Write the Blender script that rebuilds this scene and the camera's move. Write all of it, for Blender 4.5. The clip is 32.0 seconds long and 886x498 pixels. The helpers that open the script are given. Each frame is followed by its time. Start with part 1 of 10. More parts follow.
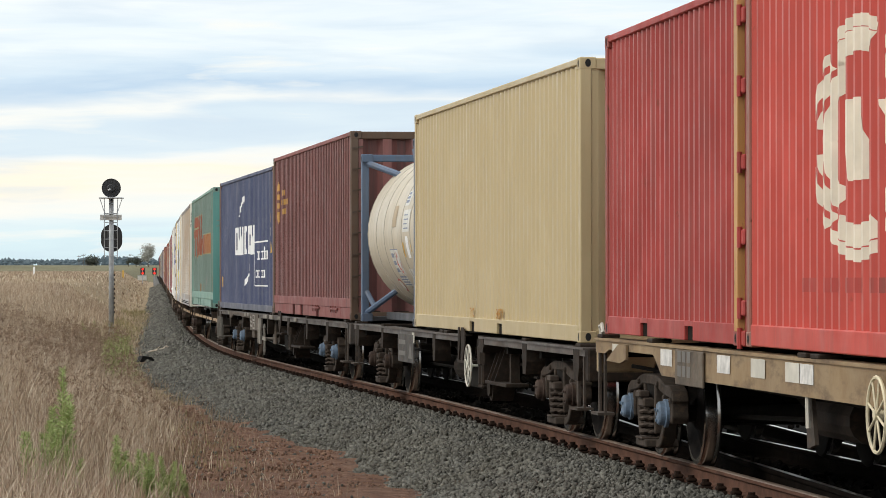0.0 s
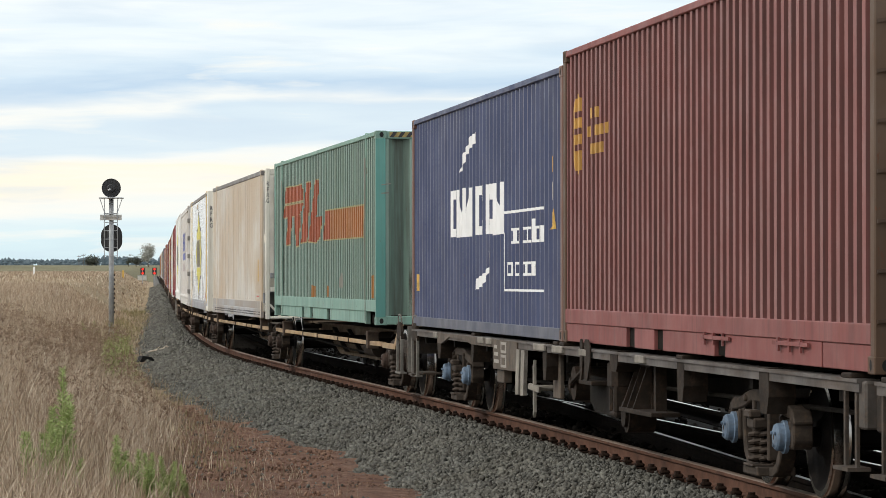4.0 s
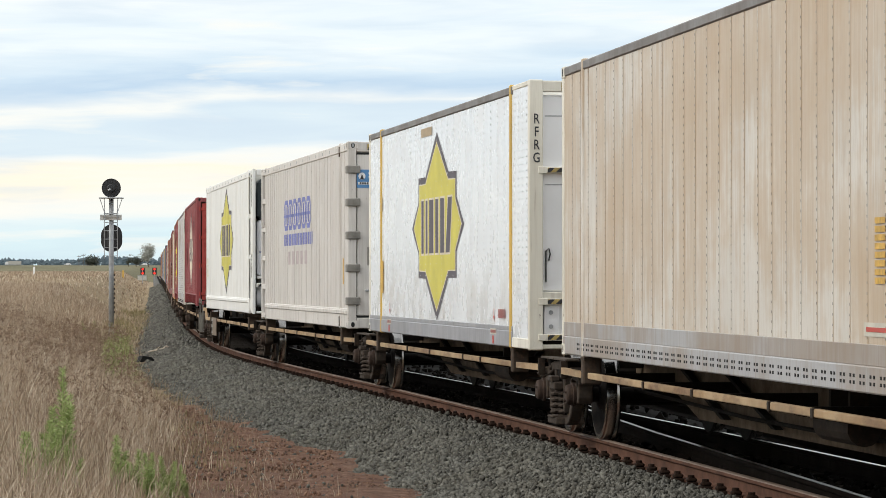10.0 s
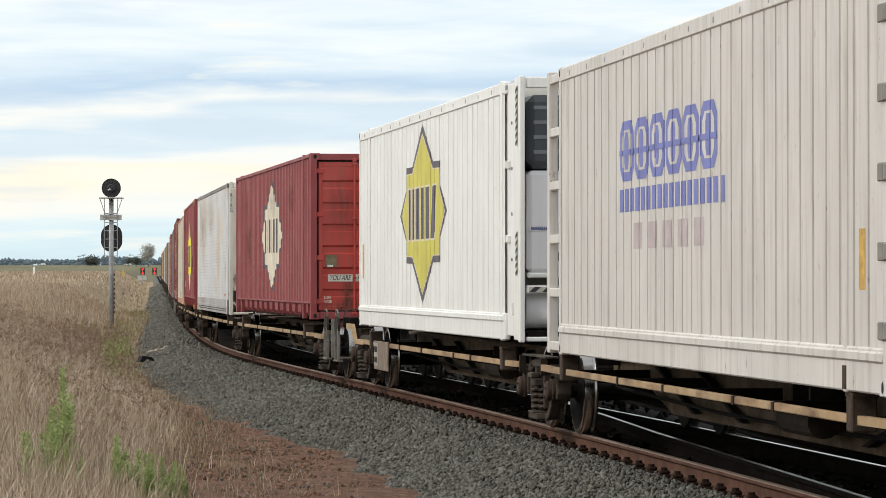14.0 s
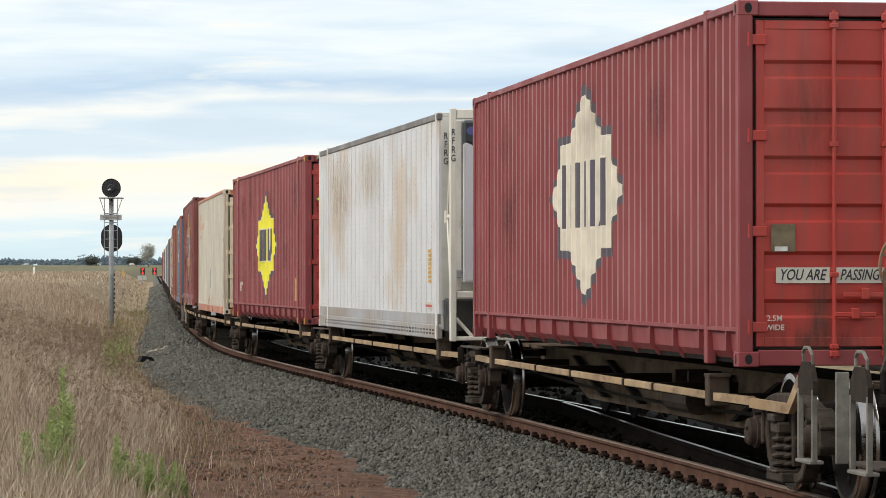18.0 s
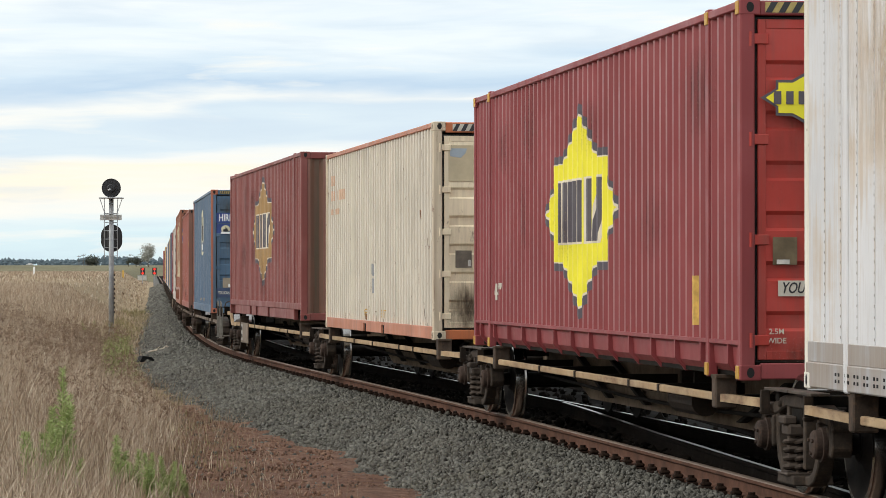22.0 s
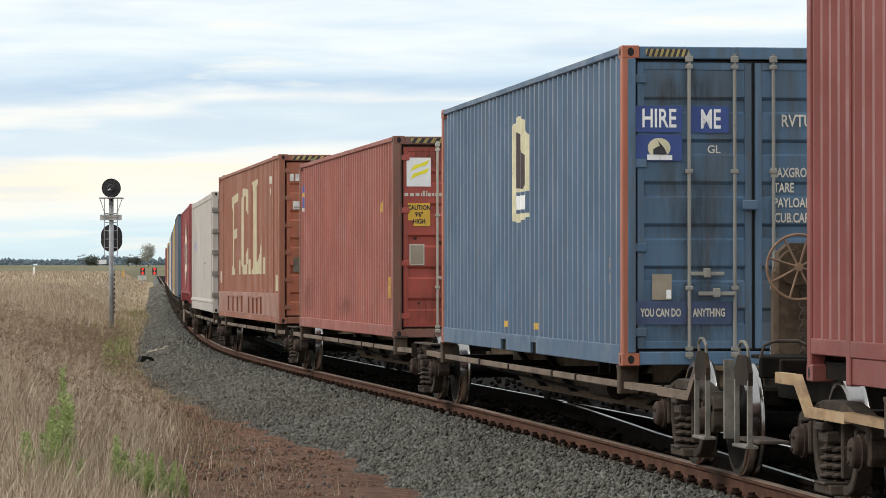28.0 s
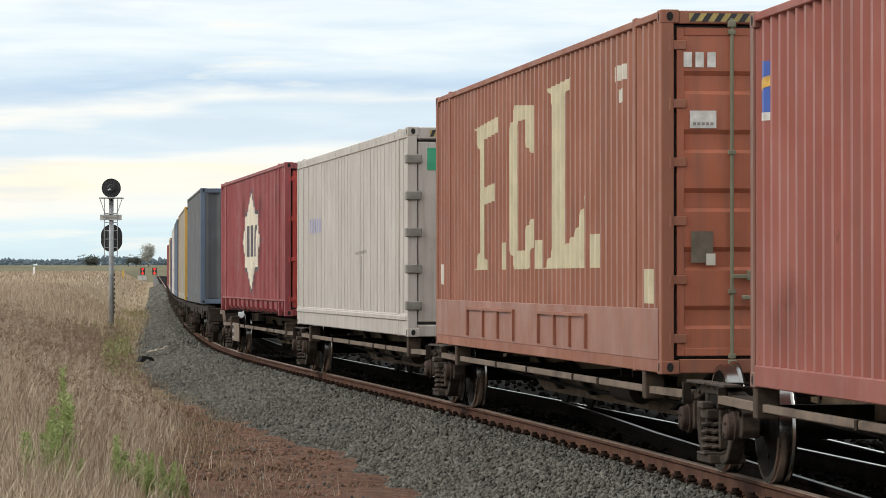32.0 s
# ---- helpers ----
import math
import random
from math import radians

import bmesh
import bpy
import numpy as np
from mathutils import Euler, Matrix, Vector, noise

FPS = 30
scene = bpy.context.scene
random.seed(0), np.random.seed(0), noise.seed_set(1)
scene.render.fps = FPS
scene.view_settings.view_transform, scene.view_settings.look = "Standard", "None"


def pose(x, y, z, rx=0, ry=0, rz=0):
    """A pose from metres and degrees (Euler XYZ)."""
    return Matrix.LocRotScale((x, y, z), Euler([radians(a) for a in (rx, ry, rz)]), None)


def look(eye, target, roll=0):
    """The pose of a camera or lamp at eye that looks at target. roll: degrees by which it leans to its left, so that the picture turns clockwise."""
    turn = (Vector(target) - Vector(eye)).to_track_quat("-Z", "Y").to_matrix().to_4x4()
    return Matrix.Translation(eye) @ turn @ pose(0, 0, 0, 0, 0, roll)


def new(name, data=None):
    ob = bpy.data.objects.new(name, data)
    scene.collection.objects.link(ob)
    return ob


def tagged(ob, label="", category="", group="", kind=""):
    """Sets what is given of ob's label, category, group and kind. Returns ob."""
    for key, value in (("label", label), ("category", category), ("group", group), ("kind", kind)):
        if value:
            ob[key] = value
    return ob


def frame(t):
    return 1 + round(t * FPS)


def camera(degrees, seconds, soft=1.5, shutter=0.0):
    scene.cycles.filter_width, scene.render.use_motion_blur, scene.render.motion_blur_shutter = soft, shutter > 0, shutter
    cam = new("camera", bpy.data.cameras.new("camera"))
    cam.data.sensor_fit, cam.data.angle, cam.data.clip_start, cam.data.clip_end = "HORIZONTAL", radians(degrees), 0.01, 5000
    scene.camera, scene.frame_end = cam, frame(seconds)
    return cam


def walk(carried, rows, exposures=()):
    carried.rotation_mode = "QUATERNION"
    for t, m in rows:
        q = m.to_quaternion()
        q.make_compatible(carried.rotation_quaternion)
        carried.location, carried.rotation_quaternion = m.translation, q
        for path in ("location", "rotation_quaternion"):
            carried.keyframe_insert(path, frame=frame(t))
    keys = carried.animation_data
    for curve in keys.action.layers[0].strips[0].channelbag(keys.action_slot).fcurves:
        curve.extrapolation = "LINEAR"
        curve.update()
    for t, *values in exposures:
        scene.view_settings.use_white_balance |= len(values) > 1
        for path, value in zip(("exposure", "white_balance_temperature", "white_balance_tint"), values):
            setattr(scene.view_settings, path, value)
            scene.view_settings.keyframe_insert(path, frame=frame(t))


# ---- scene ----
# One plan for the whole shot: x to the right, y ahead of the camera, z up; z = 0 is the rail top 30 m ahead.
cam = camera(14.44, 32.0, soft=0.5)
EYE = pose(0.0, 0.0, 1.724, 90.278, 0, 0)
walk(cam, [(0.0, EYE), (32.0, EYE)])

# ---------------------------------------------------------------- light
world = bpy.data.worlds.new("overcast_sky")
scene.world = world
world.use_nodes = True
scene.view_settings.exposure = 0.0


def build_sky():
    nt = world.node_tree
    nt.nodes.clear()
    N, L = nt.nodes.new, nt.links.new
    out, bg = N("ShaderNodeOutputWorld"), N("ShaderNodeBackground")
    tc, sep = N("ShaderNodeTexCoord"), N("ShaderNodeSeparateXYZ")
    L(tc.outputs["Generated"], sep.inputs[0])
    sky = N("ShaderNodeTexSky")
    sky.sky_type, sky.sun_disc = "NISHITA", False
    sky.sun_elevation, sky.sun_rotation = radians(38), radians(250)
    skyb = N("ShaderNodeVectorMath")
    skyb.operation = "SCALE"
    skyb.inputs["Scale"].default_value = 0.12
    L(sky.outputs[0], skyb.inputs[0])
    # flat layers of cloud: noise drawn out along the horizon
    mp = N("ShaderNodeMapping")
    mp.inputs["Scale"].default_value = (9.0, 9.0, 75.0)
    mp.inputs["Location"].default_value = (0.35, 0.0, 0.1)
    L(tc.outputs["Generated"], mp.inputs[0])
    nz = N("ShaderNodeTexNoise")
    nz.inputs["Scale"].default_value, nz.inputs["Detail"].default_value, nz.inputs["Roughness"].default_value = 1.0, 6.0, 0.52
    nz.inputs["Distortion"].default_value = 0.25
    L(mp.outputs[0], nz.inputs["Vector"])
    # height above the horizon, pushed about by the noise
    wob = N("ShaderNodeMath")
    wob.operation = "MULTIPLY_ADD"
    wob.inputs[1].default_value, wob.inputs[2].default_value = 0.030, -0.015
    L(nz.outputs["Fac"], wob.inputs[0])
    h = N("ShaderNodeMath")
    h.operation = "ADD"
    # the layers rise slightly to the right
    rise = N("ShaderNodeMath")
    rise.operation = "MULTIPLY_ADD"
    rise.inputs[1].default_value = -0.045
    L(sep.outputs["X"], rise.inputs[0])
    L(sep.outputs["Z"], rise.inputs[2])
    L(rise.outputs[0], h.inputs[0])
    L(wob.outputs[0], h.inputs[1])
    hs = N("ShaderNodeMath")
    hs.operation = "MULTIPLY"
    hs.inputs[1].default_value = 10.0
    L(h.outputs[0], hs.inputs[0])
    ramp = N("ShaderNodeValToRGB")
    L(hs.outputs[0], ramp.inputs[0])
    stops = [(0.0, (0.60, 0.76, 0.83)), (0.10, (0.70, 0.86, 0.91)), (0.19, (0.80, 0.90, 0.92)), (0.25, (0.95, 0.93, 0.86)), (0.305, (0.99, 0.925, 0.77)),
             (0.345, (0.90, 0.92, 0.90)), (0.38, (0.72, 0.83, 0.90)), (0.45, (0.68, 0.80, 0.89)), (0.485, (0.90, 0.92, 0.90)), (0.515, (0.66, 0.77, 0.87)),
             (0.545, (0.52, 0.67, 0.83)), (0.58, (0.66, 0.79, 0.90)), (0.65, (0.86, 0.93, 0.96)), (0.73, (0.80, 0.89, 0.95)), (0.82, (0.92, 0.96, 0.97)), (1.0, (0.93, 0.96, 0.97))]
    cr = ramp.color_ramp
    while len(cr.elements) < len(stops):
        cr.elements.new(0.5)
    for e, (p, c) in zip(cr.elements, stops):
        e.position, e.color = p, (*c, 1)
    # thinner blue-grey streaks between the layers
    mp2 = N("ShaderNodeMapping")
    mp2.inputs["Scale"].default_value = (15.0, 15.0, 150.0)
    mp2.inputs["Location"].default_value = (1.7, 0.4, 0.25)
    L(tc.outputs["Generated"], mp2.inputs[0])
    nz2 = N("ShaderNodeTexNoise")
    nz2.inputs["Scale"].default_value, nz2.inputs["Detail"].default_value, nz2.inputs["Roughness"].default_value = 1.0, 6.0, 0.52
    nz2.inputs["Distortion"].default_value = 0.4
    L(mp2.outputs[0], nz2.inputs["Vector"])
    st = N("ShaderNodeMapRange")
    st.inputs["From Min"].default_value, st.inputs["From Max"].default_value = 0.50, 0.68
    st.inputs["To Max"].default_value = 0.50
    L(nz2.outputs["Fac"], st.inputs["Value"])
    mx2 = N("ShaderNodeMix")
    mx2.data_type = "RGBA"
    mx2.inputs["B"].default_value = (0.61, 0.73, 0.85, 1)
    L(st.outputs[0], mx2.inputs["Factor"])
    L(ramp.outputs[0], mx2.inputs["A"])
    # and cream-white streaks
    st3 = N("ShaderNodeMapRange")
    st3.inputs["From Min"].default_value, st3.inputs["From Max"].default_value = 0.47, 0.33
    st3.inputs["To Max"].default_value = 0.75
    L(nz2.outputs["Fac"], st3.inputs["Value"])
    mx3 = N("ShaderNodeMix")
    mx3.data_type = "RGBA"
    mx3.inputs["B"].default_value = (0.96, 0.945, 0.88, 1)
    L(st3.outputs[0], mx3.inputs["Factor"])
    L(mx2.outputs["Result"], mx3.inputs["A"])
    # overhead an overcast sky is brighter than at the horizon
    up = N("ShaderNodeMapRange")
    up.inputs["From Min"].default_value, up.inputs["From Max"].default_value = 0.09, 0.8
    up.inputs["To Min"].default_value, up.inputs["To Max"].default_value = 1.0, 1.12
    L(sep.outputs["Z"], up.inputs["Value"])
    cl = N("ShaderNodeVectorMath")
    cl.operation = "SCALE"
    L(mx3.outputs["Result"], cl.inputs[0])
    L(up.outputs[0], cl.inputs["Scale"])
    mix = N("ShaderNodeMix")
    mix.data_type = "RGBA"
    mix.inputs["Factor"].default_value = 0.93
    L(skyb.outputs[0], mix.inputs["A"])
    L(cl.outputs[0], mix.inputs["B"])
    L(mix.outputs["Result"], bg.inputs["Color"])
    bg.inputs["Strength"].default_value = 1.10
    L(bg.outputs[0], out.inputs[0])


build_sky()
sun = new("sun", bpy.data.lights.new("sun", "SUN"))
sun.data.energy, sun.data.angle, sun.data.color = 1.45, radians(18), (1.0, 0.945, 0.85)
sun.matrix_world = look((-40, -14.5, 33.5), (0, 0, 0))

# ---------------------------------------------------------------- the line of the track
# s runs along the track away from the camera; 0 lies 30 m ahead. The train comes down s.
KS = [-330, -20, 0, 15, 30, 45, 60, 75, 90, 110, 150, 250, 900]
KH = [0.112, 0.112, 0.125, 0.144, 0.151, 0.137, 0.098, 0.0906, 0.086, 0.082, 0.081, 0.083, 0.083]
SG = np.arange(-330, 900.1, 0.5)
TH = np.interp(SG, KS, KH)
TH = np.convolve(np.pad(TH, 8, mode="edge"), np.ones(17) / 17, mode="valid")
PX = np.concatenate([[0], np.cumsum(-np.sin(TH[:-1]) * 0.5)])
PY = np.concatenate([[0], np.cumsum(np.cos(TH[:-1]) * 0.5)])
PX += 3.065 - np.interp(0, SG, PX)
PY += 30.0 - np.interp(0, SG, PY)


def grade(s):
    """Height of the rail top: it falls gently away from the camera and then levels out."""
    s = np.asarray(s, float)
    return -0.004 * np.where(s < 100, s, np.where(s < 200, s - (s - 100) ** 2 / 200, 150.0))


def on_track(s, off=0.0, up=0.0):
    """Points beside the track; off is metres towards the camera's side."""
    th = np.interp(s, SG, TH)
    return np.stack([np.interp(s, SG, PX) - off * np.cos(th), np.interp(s, SG, PY) - off * np.sin(th), grade(s) + up + 0 * th], -1)


def spot(s, off=0.0, up=0.0, turn=0.0):
    """A pose beside the track, x along it towards the camera."""
    p = on_track(s, off, up)
    th = float(np.interp(s, SG, TH))
    return pose(float(p[0]), float(p[1]), float(p[2]), 0, 0, math.degrees(th) - 90 + turn)


def on_bogies(front, rear):
    """The pose of a vehicle that stands on two bogies: x to its front, origin between them on the rail top."""
    a, b = Vector(on_track(front)), Vector(on_track(rear))
    x = (a - b).normalized()
    y = Vector((0, 0, 1)).cross(x).normalized()
    z = x.cross(y)
    m = Matrix((x, y, z)).transposed().to_4x4()
    m.translation = (a + b) / 2
    return m


SPEEDS = [7.70, 7.70, 7.73, 7.97, 8.10, 8.37, 8.44, 8.58, 8.71]      # m/s every 4 s
TT = np.linspace(0, 32, 961)
DD = np.interp(TT, np.arange(0, 33, 4), SPEEDS)
DD = np.concatenate([[0], np.cumsum((DD[1:] + DD[:-1]) / 2 * (TT[1] - TT[0]))])


def gone(t):
    return float(np.interp(t, TT, DD))


# ---------------------------------------------------------------- materials
def lin(r, g, b, k=1.0):
    return tuple(min(1.0, k * ((c / 255 + 0.055) / 1.055) ** 2.4) for c in (r, g, b))


def shader(name):
    m = bpy.data.materials.new(name)
    m.use_nodes = True
    nt = m.node_tree
    return m, nt, nt.nodes["Principled BSDF"]


def ramp_of(nt, source, stops):
    r = nt.nodes.new("ShaderNodeValToRGB")
    cr = r.color_ramp
    while len(cr.elements) < len(stops):
        cr.elements.new(0.5)
    for e, (p, c) in zip(cr.elements, stops):
        e.position, e.color = p, (*c, 1)
    nt.links.new(source, r.inputs[0])
    return r.outputs[0]


def noise_of(nt, vec, scale, detail=4, rough=0.55):
    n = nt.nodes.new("ShaderNodeTexNoise")
    n.inputs["Scale"].default_value, n.inputs["Detail"].default_value, n.inputs["Roughness"].default_value = scale, detail, rough
    nt.links.new(vec, n.inputs["Vector"])
    return n.outputs["Fac"]


def mapped(nt, scale=(1, 1, 1), rand=0.0):
    tc = nt.nodes.new("ShaderNodeTexCoord")
    mp = nt.nodes.new("ShaderNodeMapping")
    mp.inputs["Scale"].default_value = scale
    nt.links.new(tc.outputs["Object"], mp.inputs["Vector"])
    if rand:
        oi = nt.nodes.new("ShaderNodeObjectInfo")
        ma = nt.nodes.new("ShaderNodeMath")
        ma.operation = "MULTIPLY"
        ma.inputs[1].default_value = rand
        nt.links.new(oi.outputs["Random"], ma.inputs[0])
        nt.links.new(ma.outputs[0], mp.inputs["Location"])
    return mp.outputs[0]


def mixed(nt, fac, a, b, mode="MIX"):
    m = nt.nodes.new("ShaderNodeMix")
    m.data_type, m.blend_type = "RGBA", mode
    for sock, v in ((m.inputs["Factor"], fac), (m.inputs["A"], a), (m.inputs["B"], b)):
        if isinstance(v, (int, float)):
            sock.default_value = v
        elif isinstance(v, tuple):
            sock.default_value = (*v, 1)
        else:
            nt.links.new(v, sock)
    return m.outputs["Result"]


def bumped(nt, bsdf, height, strength, distance):
    b = nt.nodes.new("ShaderNodeBump")
    b.inputs["Strength"].default_value, b.inputs["Distance"].default_value = strength, distance
    nt.links.new(height, b.inputs["Height"])
    nt.links.new(b.outputs[0], bsdf.inputs["Normal"])


MATS = {}


def paint(name, rgb, dirt=0.35, rust=0.25, rough=0.5, grime=(0.10, 0.085, 0.07), fade=0.2, metal=0.0, dent=0.25, lit_chalk=0.0, shade_silt=0.0):
    """Weathered coach paint: faded blotches, vertical streaks of grime, specks of rust; the last two amounts paint the
    proud ribs lit and chalky, the folds shaded and dirty.
    """
    if name in MATS:
        return MATS[name]
    m, nt, b = shader(name)
    v = mapped(nt, (1, 1, 1), 9.0)
    base = tuple(rgb)
    pale = tuple(min(1, c * (1 + fade) + 0.02) for c in base)
    deep = tuple(c * (1 - 0.6 * fade) for c in base)
    col = ramp_of(nt, noise_of(nt, v, 0.9, 5), [(0.3, deep), (0.5, base), (0.72, pale)])
    st = noise_of(nt, mapped(nt, (5.5, 5.5, 0.35), 7.0), 1.6, 5, 0.6)
    stf = ramp_of(nt, st, [(0.48, (0, 0, 0)), (0.75, (dirt, dirt, dirt))])
    col = mixed(nt, stf, col, grime)
    bl = ramp_of(nt, noise_of(nt, v, 0.45, 6, 0.7), [(0.5, (0, 0, 0)), (0.8, (dirt * 0.8,) * 3)])
    col = mixed(nt, bl, col, grime)
    fs = ramp_of(nt, noise_of(nt, mapped(nt, (21.0, 21.0, 0.7), 4.0), 1.7, 6, 0.7), [(0.50, (0, 0, 0)), (0.70, (0.10 + dirt * 0.35,) * 3)])
    col = mixed(nt, fs, col, tuple(0.45 * c + 0.55 * g for c, g in zip(base, grime)))
    if rust > 0.08:
        rr = noise_of(nt, mapped(nt, (9.0, 9.0, 0.55), 6.0), 1.5, 7, 0.68)
        col = mixed(nt, ramp_of(nt, rr, [(0.63 - 0.03 * min(rust, 1.0), (0, 0, 0)), (0.74, (0.25 + 0.5 * min(rust, 1.0),) * 3)]), col, (0.17, 0.075, 0.038))
    if rust:
        rs = noise_of(nt, mapped(nt, (3.0, 3.0, 1.3), 5.0), 3.2, 8, 0.72)
        rf = ramp_of(nt, rs, [(0.66 - 0.06 * rust, (0, 0, 0)), (0.72 - 0.06 * rust, (rust + 0.3,) * 3)])
        col = mixed(nt, rf, col, (0.13, 0.05, 0.025))
    # wear and light painted on the proud ribs, dirt and shade in the folds
    for amount, attr, tone, sc in ((lit_chalk, "proud", tuple(0.62 * c + k for c, k in zip(base, (0.165, 0.145, 0.135))), (6.0, 6.0, 0.5)), (shade_silt, "fold", grime, (8.0, 8.0, 0.4))):
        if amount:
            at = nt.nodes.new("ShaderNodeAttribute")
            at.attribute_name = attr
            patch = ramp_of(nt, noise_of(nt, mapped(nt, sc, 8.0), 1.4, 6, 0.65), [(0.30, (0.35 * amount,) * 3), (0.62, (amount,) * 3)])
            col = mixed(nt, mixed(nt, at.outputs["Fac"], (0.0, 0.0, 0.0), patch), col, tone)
    nt.links.new(col, b.inputs["Base Color"])
    b.inputs["Metallic"].default_value = metal
    nt.links.new(ramp_of(nt, noise_of(nt, v, 2.2, 4), [(0.3, (rough - 0.1,) * 3), (0.7, (rough + 0.16,) * 3)]), b.inputs["Roughness"])
    bumped(nt, b, noise_of(nt, v, 9.0, 6, 0.6), dent, 0.006)
    MATS[name] = m
    return m


def plain(name, rgb, rough=0.6, metal=0.0, vary=0.15, scale=6.0, emit=0.0):
    if name in MATS:
        return MATS[name]
    m, nt, b = shader(name)
    v = mapped(nt, (1, 1, 1), 5.0)
    a = tuple(c * (1 - vary) for c in rgb)
    c2 = tuple(min(1, c * (1 + vary)) for c in rgb)
    nt.links.new(ramp_of(nt, noise_of(nt, v, scale, 5), [(0.3, a), (0.7, c2)]), b.inputs["Base Color"])
    b.inputs["Roughness"].default_value, b.inputs["Metallic"].default_value = rough, metal
    if emit:
        b.inputs["Emission Color"].default_value = (*rgb, 1)
        b.inputs["Emission Strength"].default_value = emit
    MATS[name] = m
    return m


def grimy(name, rgb, rough=0.75, metal=0.0, dust=(0.16, 0.10, 0.065), gloss=0.3):
    """Running gear: brown dust and oil over dark steel."""
    if name in MATS:
        return MATS[name]
    m, nt, b = shader(name)
    v = mapped(nt, (1, 1, 1), 5.0)
    dk = tuple(c * 0.45 for c in rgb)
    lt = tuple(min(1, c * 1.5 + 0.01) for c in rgb)
    c1 = ramp_of(nt, noise_of(nt, v, 3.0, 8, 0.7), [(0.3, dk), (0.52, tuple(rgb)), (0.75, lt)])
    c2 = mixed(nt, ramp_of(nt, noise_of(nt, v, 14.0, 6, 0.7), [(0.5, (0, 0, 0)), (0.7, (0.5,) * 3)]), c1, dust)
    nt.links.new(c2, b.inputs["Base Color"])
    b.inputs["Roughness"].default_value, b.inputs["Metallic"].default_value = rough, metal
    b.inputs["Specular IOR Level"].default_value = gloss
    bumped(nt, b, noise_of(nt, v, 22.0, 6, 0.65), 0.4, 0.006)
    MATS[name] = m
    return m


def worn(name, rgb, pale, rust):
    """Old paint on a rolled section, chipped through to brown rust in uneven lengths."""
    m, nt, b = shader(name)
    v = mapped(nt, (1, 1, 1), 9.0)
    col = ramp_of(nt, noise_of(nt, v, 2.4, 7, 0.65), [(0.36, rgb), (0.62, pale)])
    deep = tuple(c * 0.4 for c in rust)
    scab = ramp_of(nt, noise_of(nt, v, 9.0, 6, 0.7), [(0.35, deep), (0.65, rust)])
    col = mixed(nt, ramp_of(nt, noise_of(nt, mapped(nt, (1.5, 3.0, 5.0), 6.0), 1.2, 5, 0.6), [(0.50, (0, 0, 0)), (0.68, (0.8,) * 3)]), col, scab)
    film = ramp_of(nt, noise_of(nt, v, 0.8, 5, 0.6), [(0.4, (0.05,) * 3), (0.7, (0.5,) * 3)])
    col = mixed(nt, film, col, (0.12, 0.075, 0.045))
    nt.links.new(col, b.inputs["Base Color"])
    b.inputs["Roughness"].default_value = 0.75
    bumped(nt, b, noise_of(nt, v, 18.0, 6, 0.65), 0.3, 0.005)
    MATS[name] = m
    return m


def stained(name, clean, stain, amount, deep):
    """Alloy sheets with a brown road film, partly washed off in runs."""
    m, nt, b = shader(name)
    v = mapped(nt, (1, 1, 1), 3.0)
    film = noise_of(nt, mapped(nt, (0.42, 1.0, 0.55), 3.0), 0.9, 6, 0.62)
    runs = noise_of(nt, mapped(nt, (7.0, 7.0, 0.30), 3.0), 1.5, 6, 0.65)
    fine = noise_of(nt, mapped(nt, (24.0, 24.0, 1.6), 3.0), 1.5, 5, 0.65)
    mix = nt.nodes.new("ShaderNodeMath")
    mix.operation = "MULTIPLY_ADD"
    mix.inputs[1].default_value = 0.45
    nt.links.new(runs, mix.inputs[0])
    nt.links.new(film, mix.inputs[2])
    pale = tuple(min(1, c * 1.08) for c in clean)
    dull = tuple(c * 0.86 for c in clean)
    base = ramp_of(nt, noise_of(nt, v, 0.8, 6, 0.6), [(0.3, dull), (0.55, clean), (0.75, pale)])
    lo = 0.78 - 0.20 * amount
    col = mixed(nt, ramp_of(nt, mix.outputs[0], [(lo, (0, 0, 0)), (lo + 0.10, (0.6,) * 3), (lo + 0.26, (0.95,) * 3)]), base, stain)
    col = mixed(nt, ramp_of(nt, fine, [(0.52, (0, 0, 0)), (0.72, (0.45,) * 3)]), col, deep)
    nt.links.new(col, b.inputs["Base Color"])
    b.inputs["Roughness"].default_value = 0.48
    bumped(nt, b, noise_of(nt, v, 3.0, 4, 0.5), 0.25, 0.01)
    MATS[name] = m
    return m


DARK = grimy("dark_grimy_steel", (0.010, 0.008, 0.006), 0.85, 0.0, (0.022, 0.016, 0.011), 0.12)
GEAR = grimy("brown_dusty_steel", (0.027, 0.0195, 0.014), 0.8, 0.0, (0.075, 0.042, 0.025), 0.2)
GEARL = grimy("light_dusty_steel", (0.06, 0.047, 0.037))
PEDESTAL = grimy("rusty_pedestal_steel", (0.075, 0.056, 0.043), 0.85, 0.0, (0.16, 0.09, 0.055), 0.15)
BOGIE = grimy("dusty_bogie_casting", (0.048, 0.037, 0.029), 0.85, 0.0, (0.12, 0.078, 0.05), 0.2)
YELLOW = worn("ochre_rail_paint", (0.38, 0.24, 0.115), (0.48, 0.345, 0.20), (0.20, 0.10, 0.05))
SILLY = worn("ochre_sill_paint", (0.27, 0.175, 0.085), (0.36, 0.26, 0.145), (0.12, 0.072, 0.042))
WHITE = plain("white_marking_paint", (0.86, 0.86, 0.85), 0.6, 0, 0.08, 3)
OFFW = plain("aged_white_marking_paint", (0.58, 0.55, 0.47), 0.65, 0, 0.2, 3)
PANELW = plain("grubby_white_panel", (0.66, 0.64, 0.60), 0.65, 0, 0.28, 9)
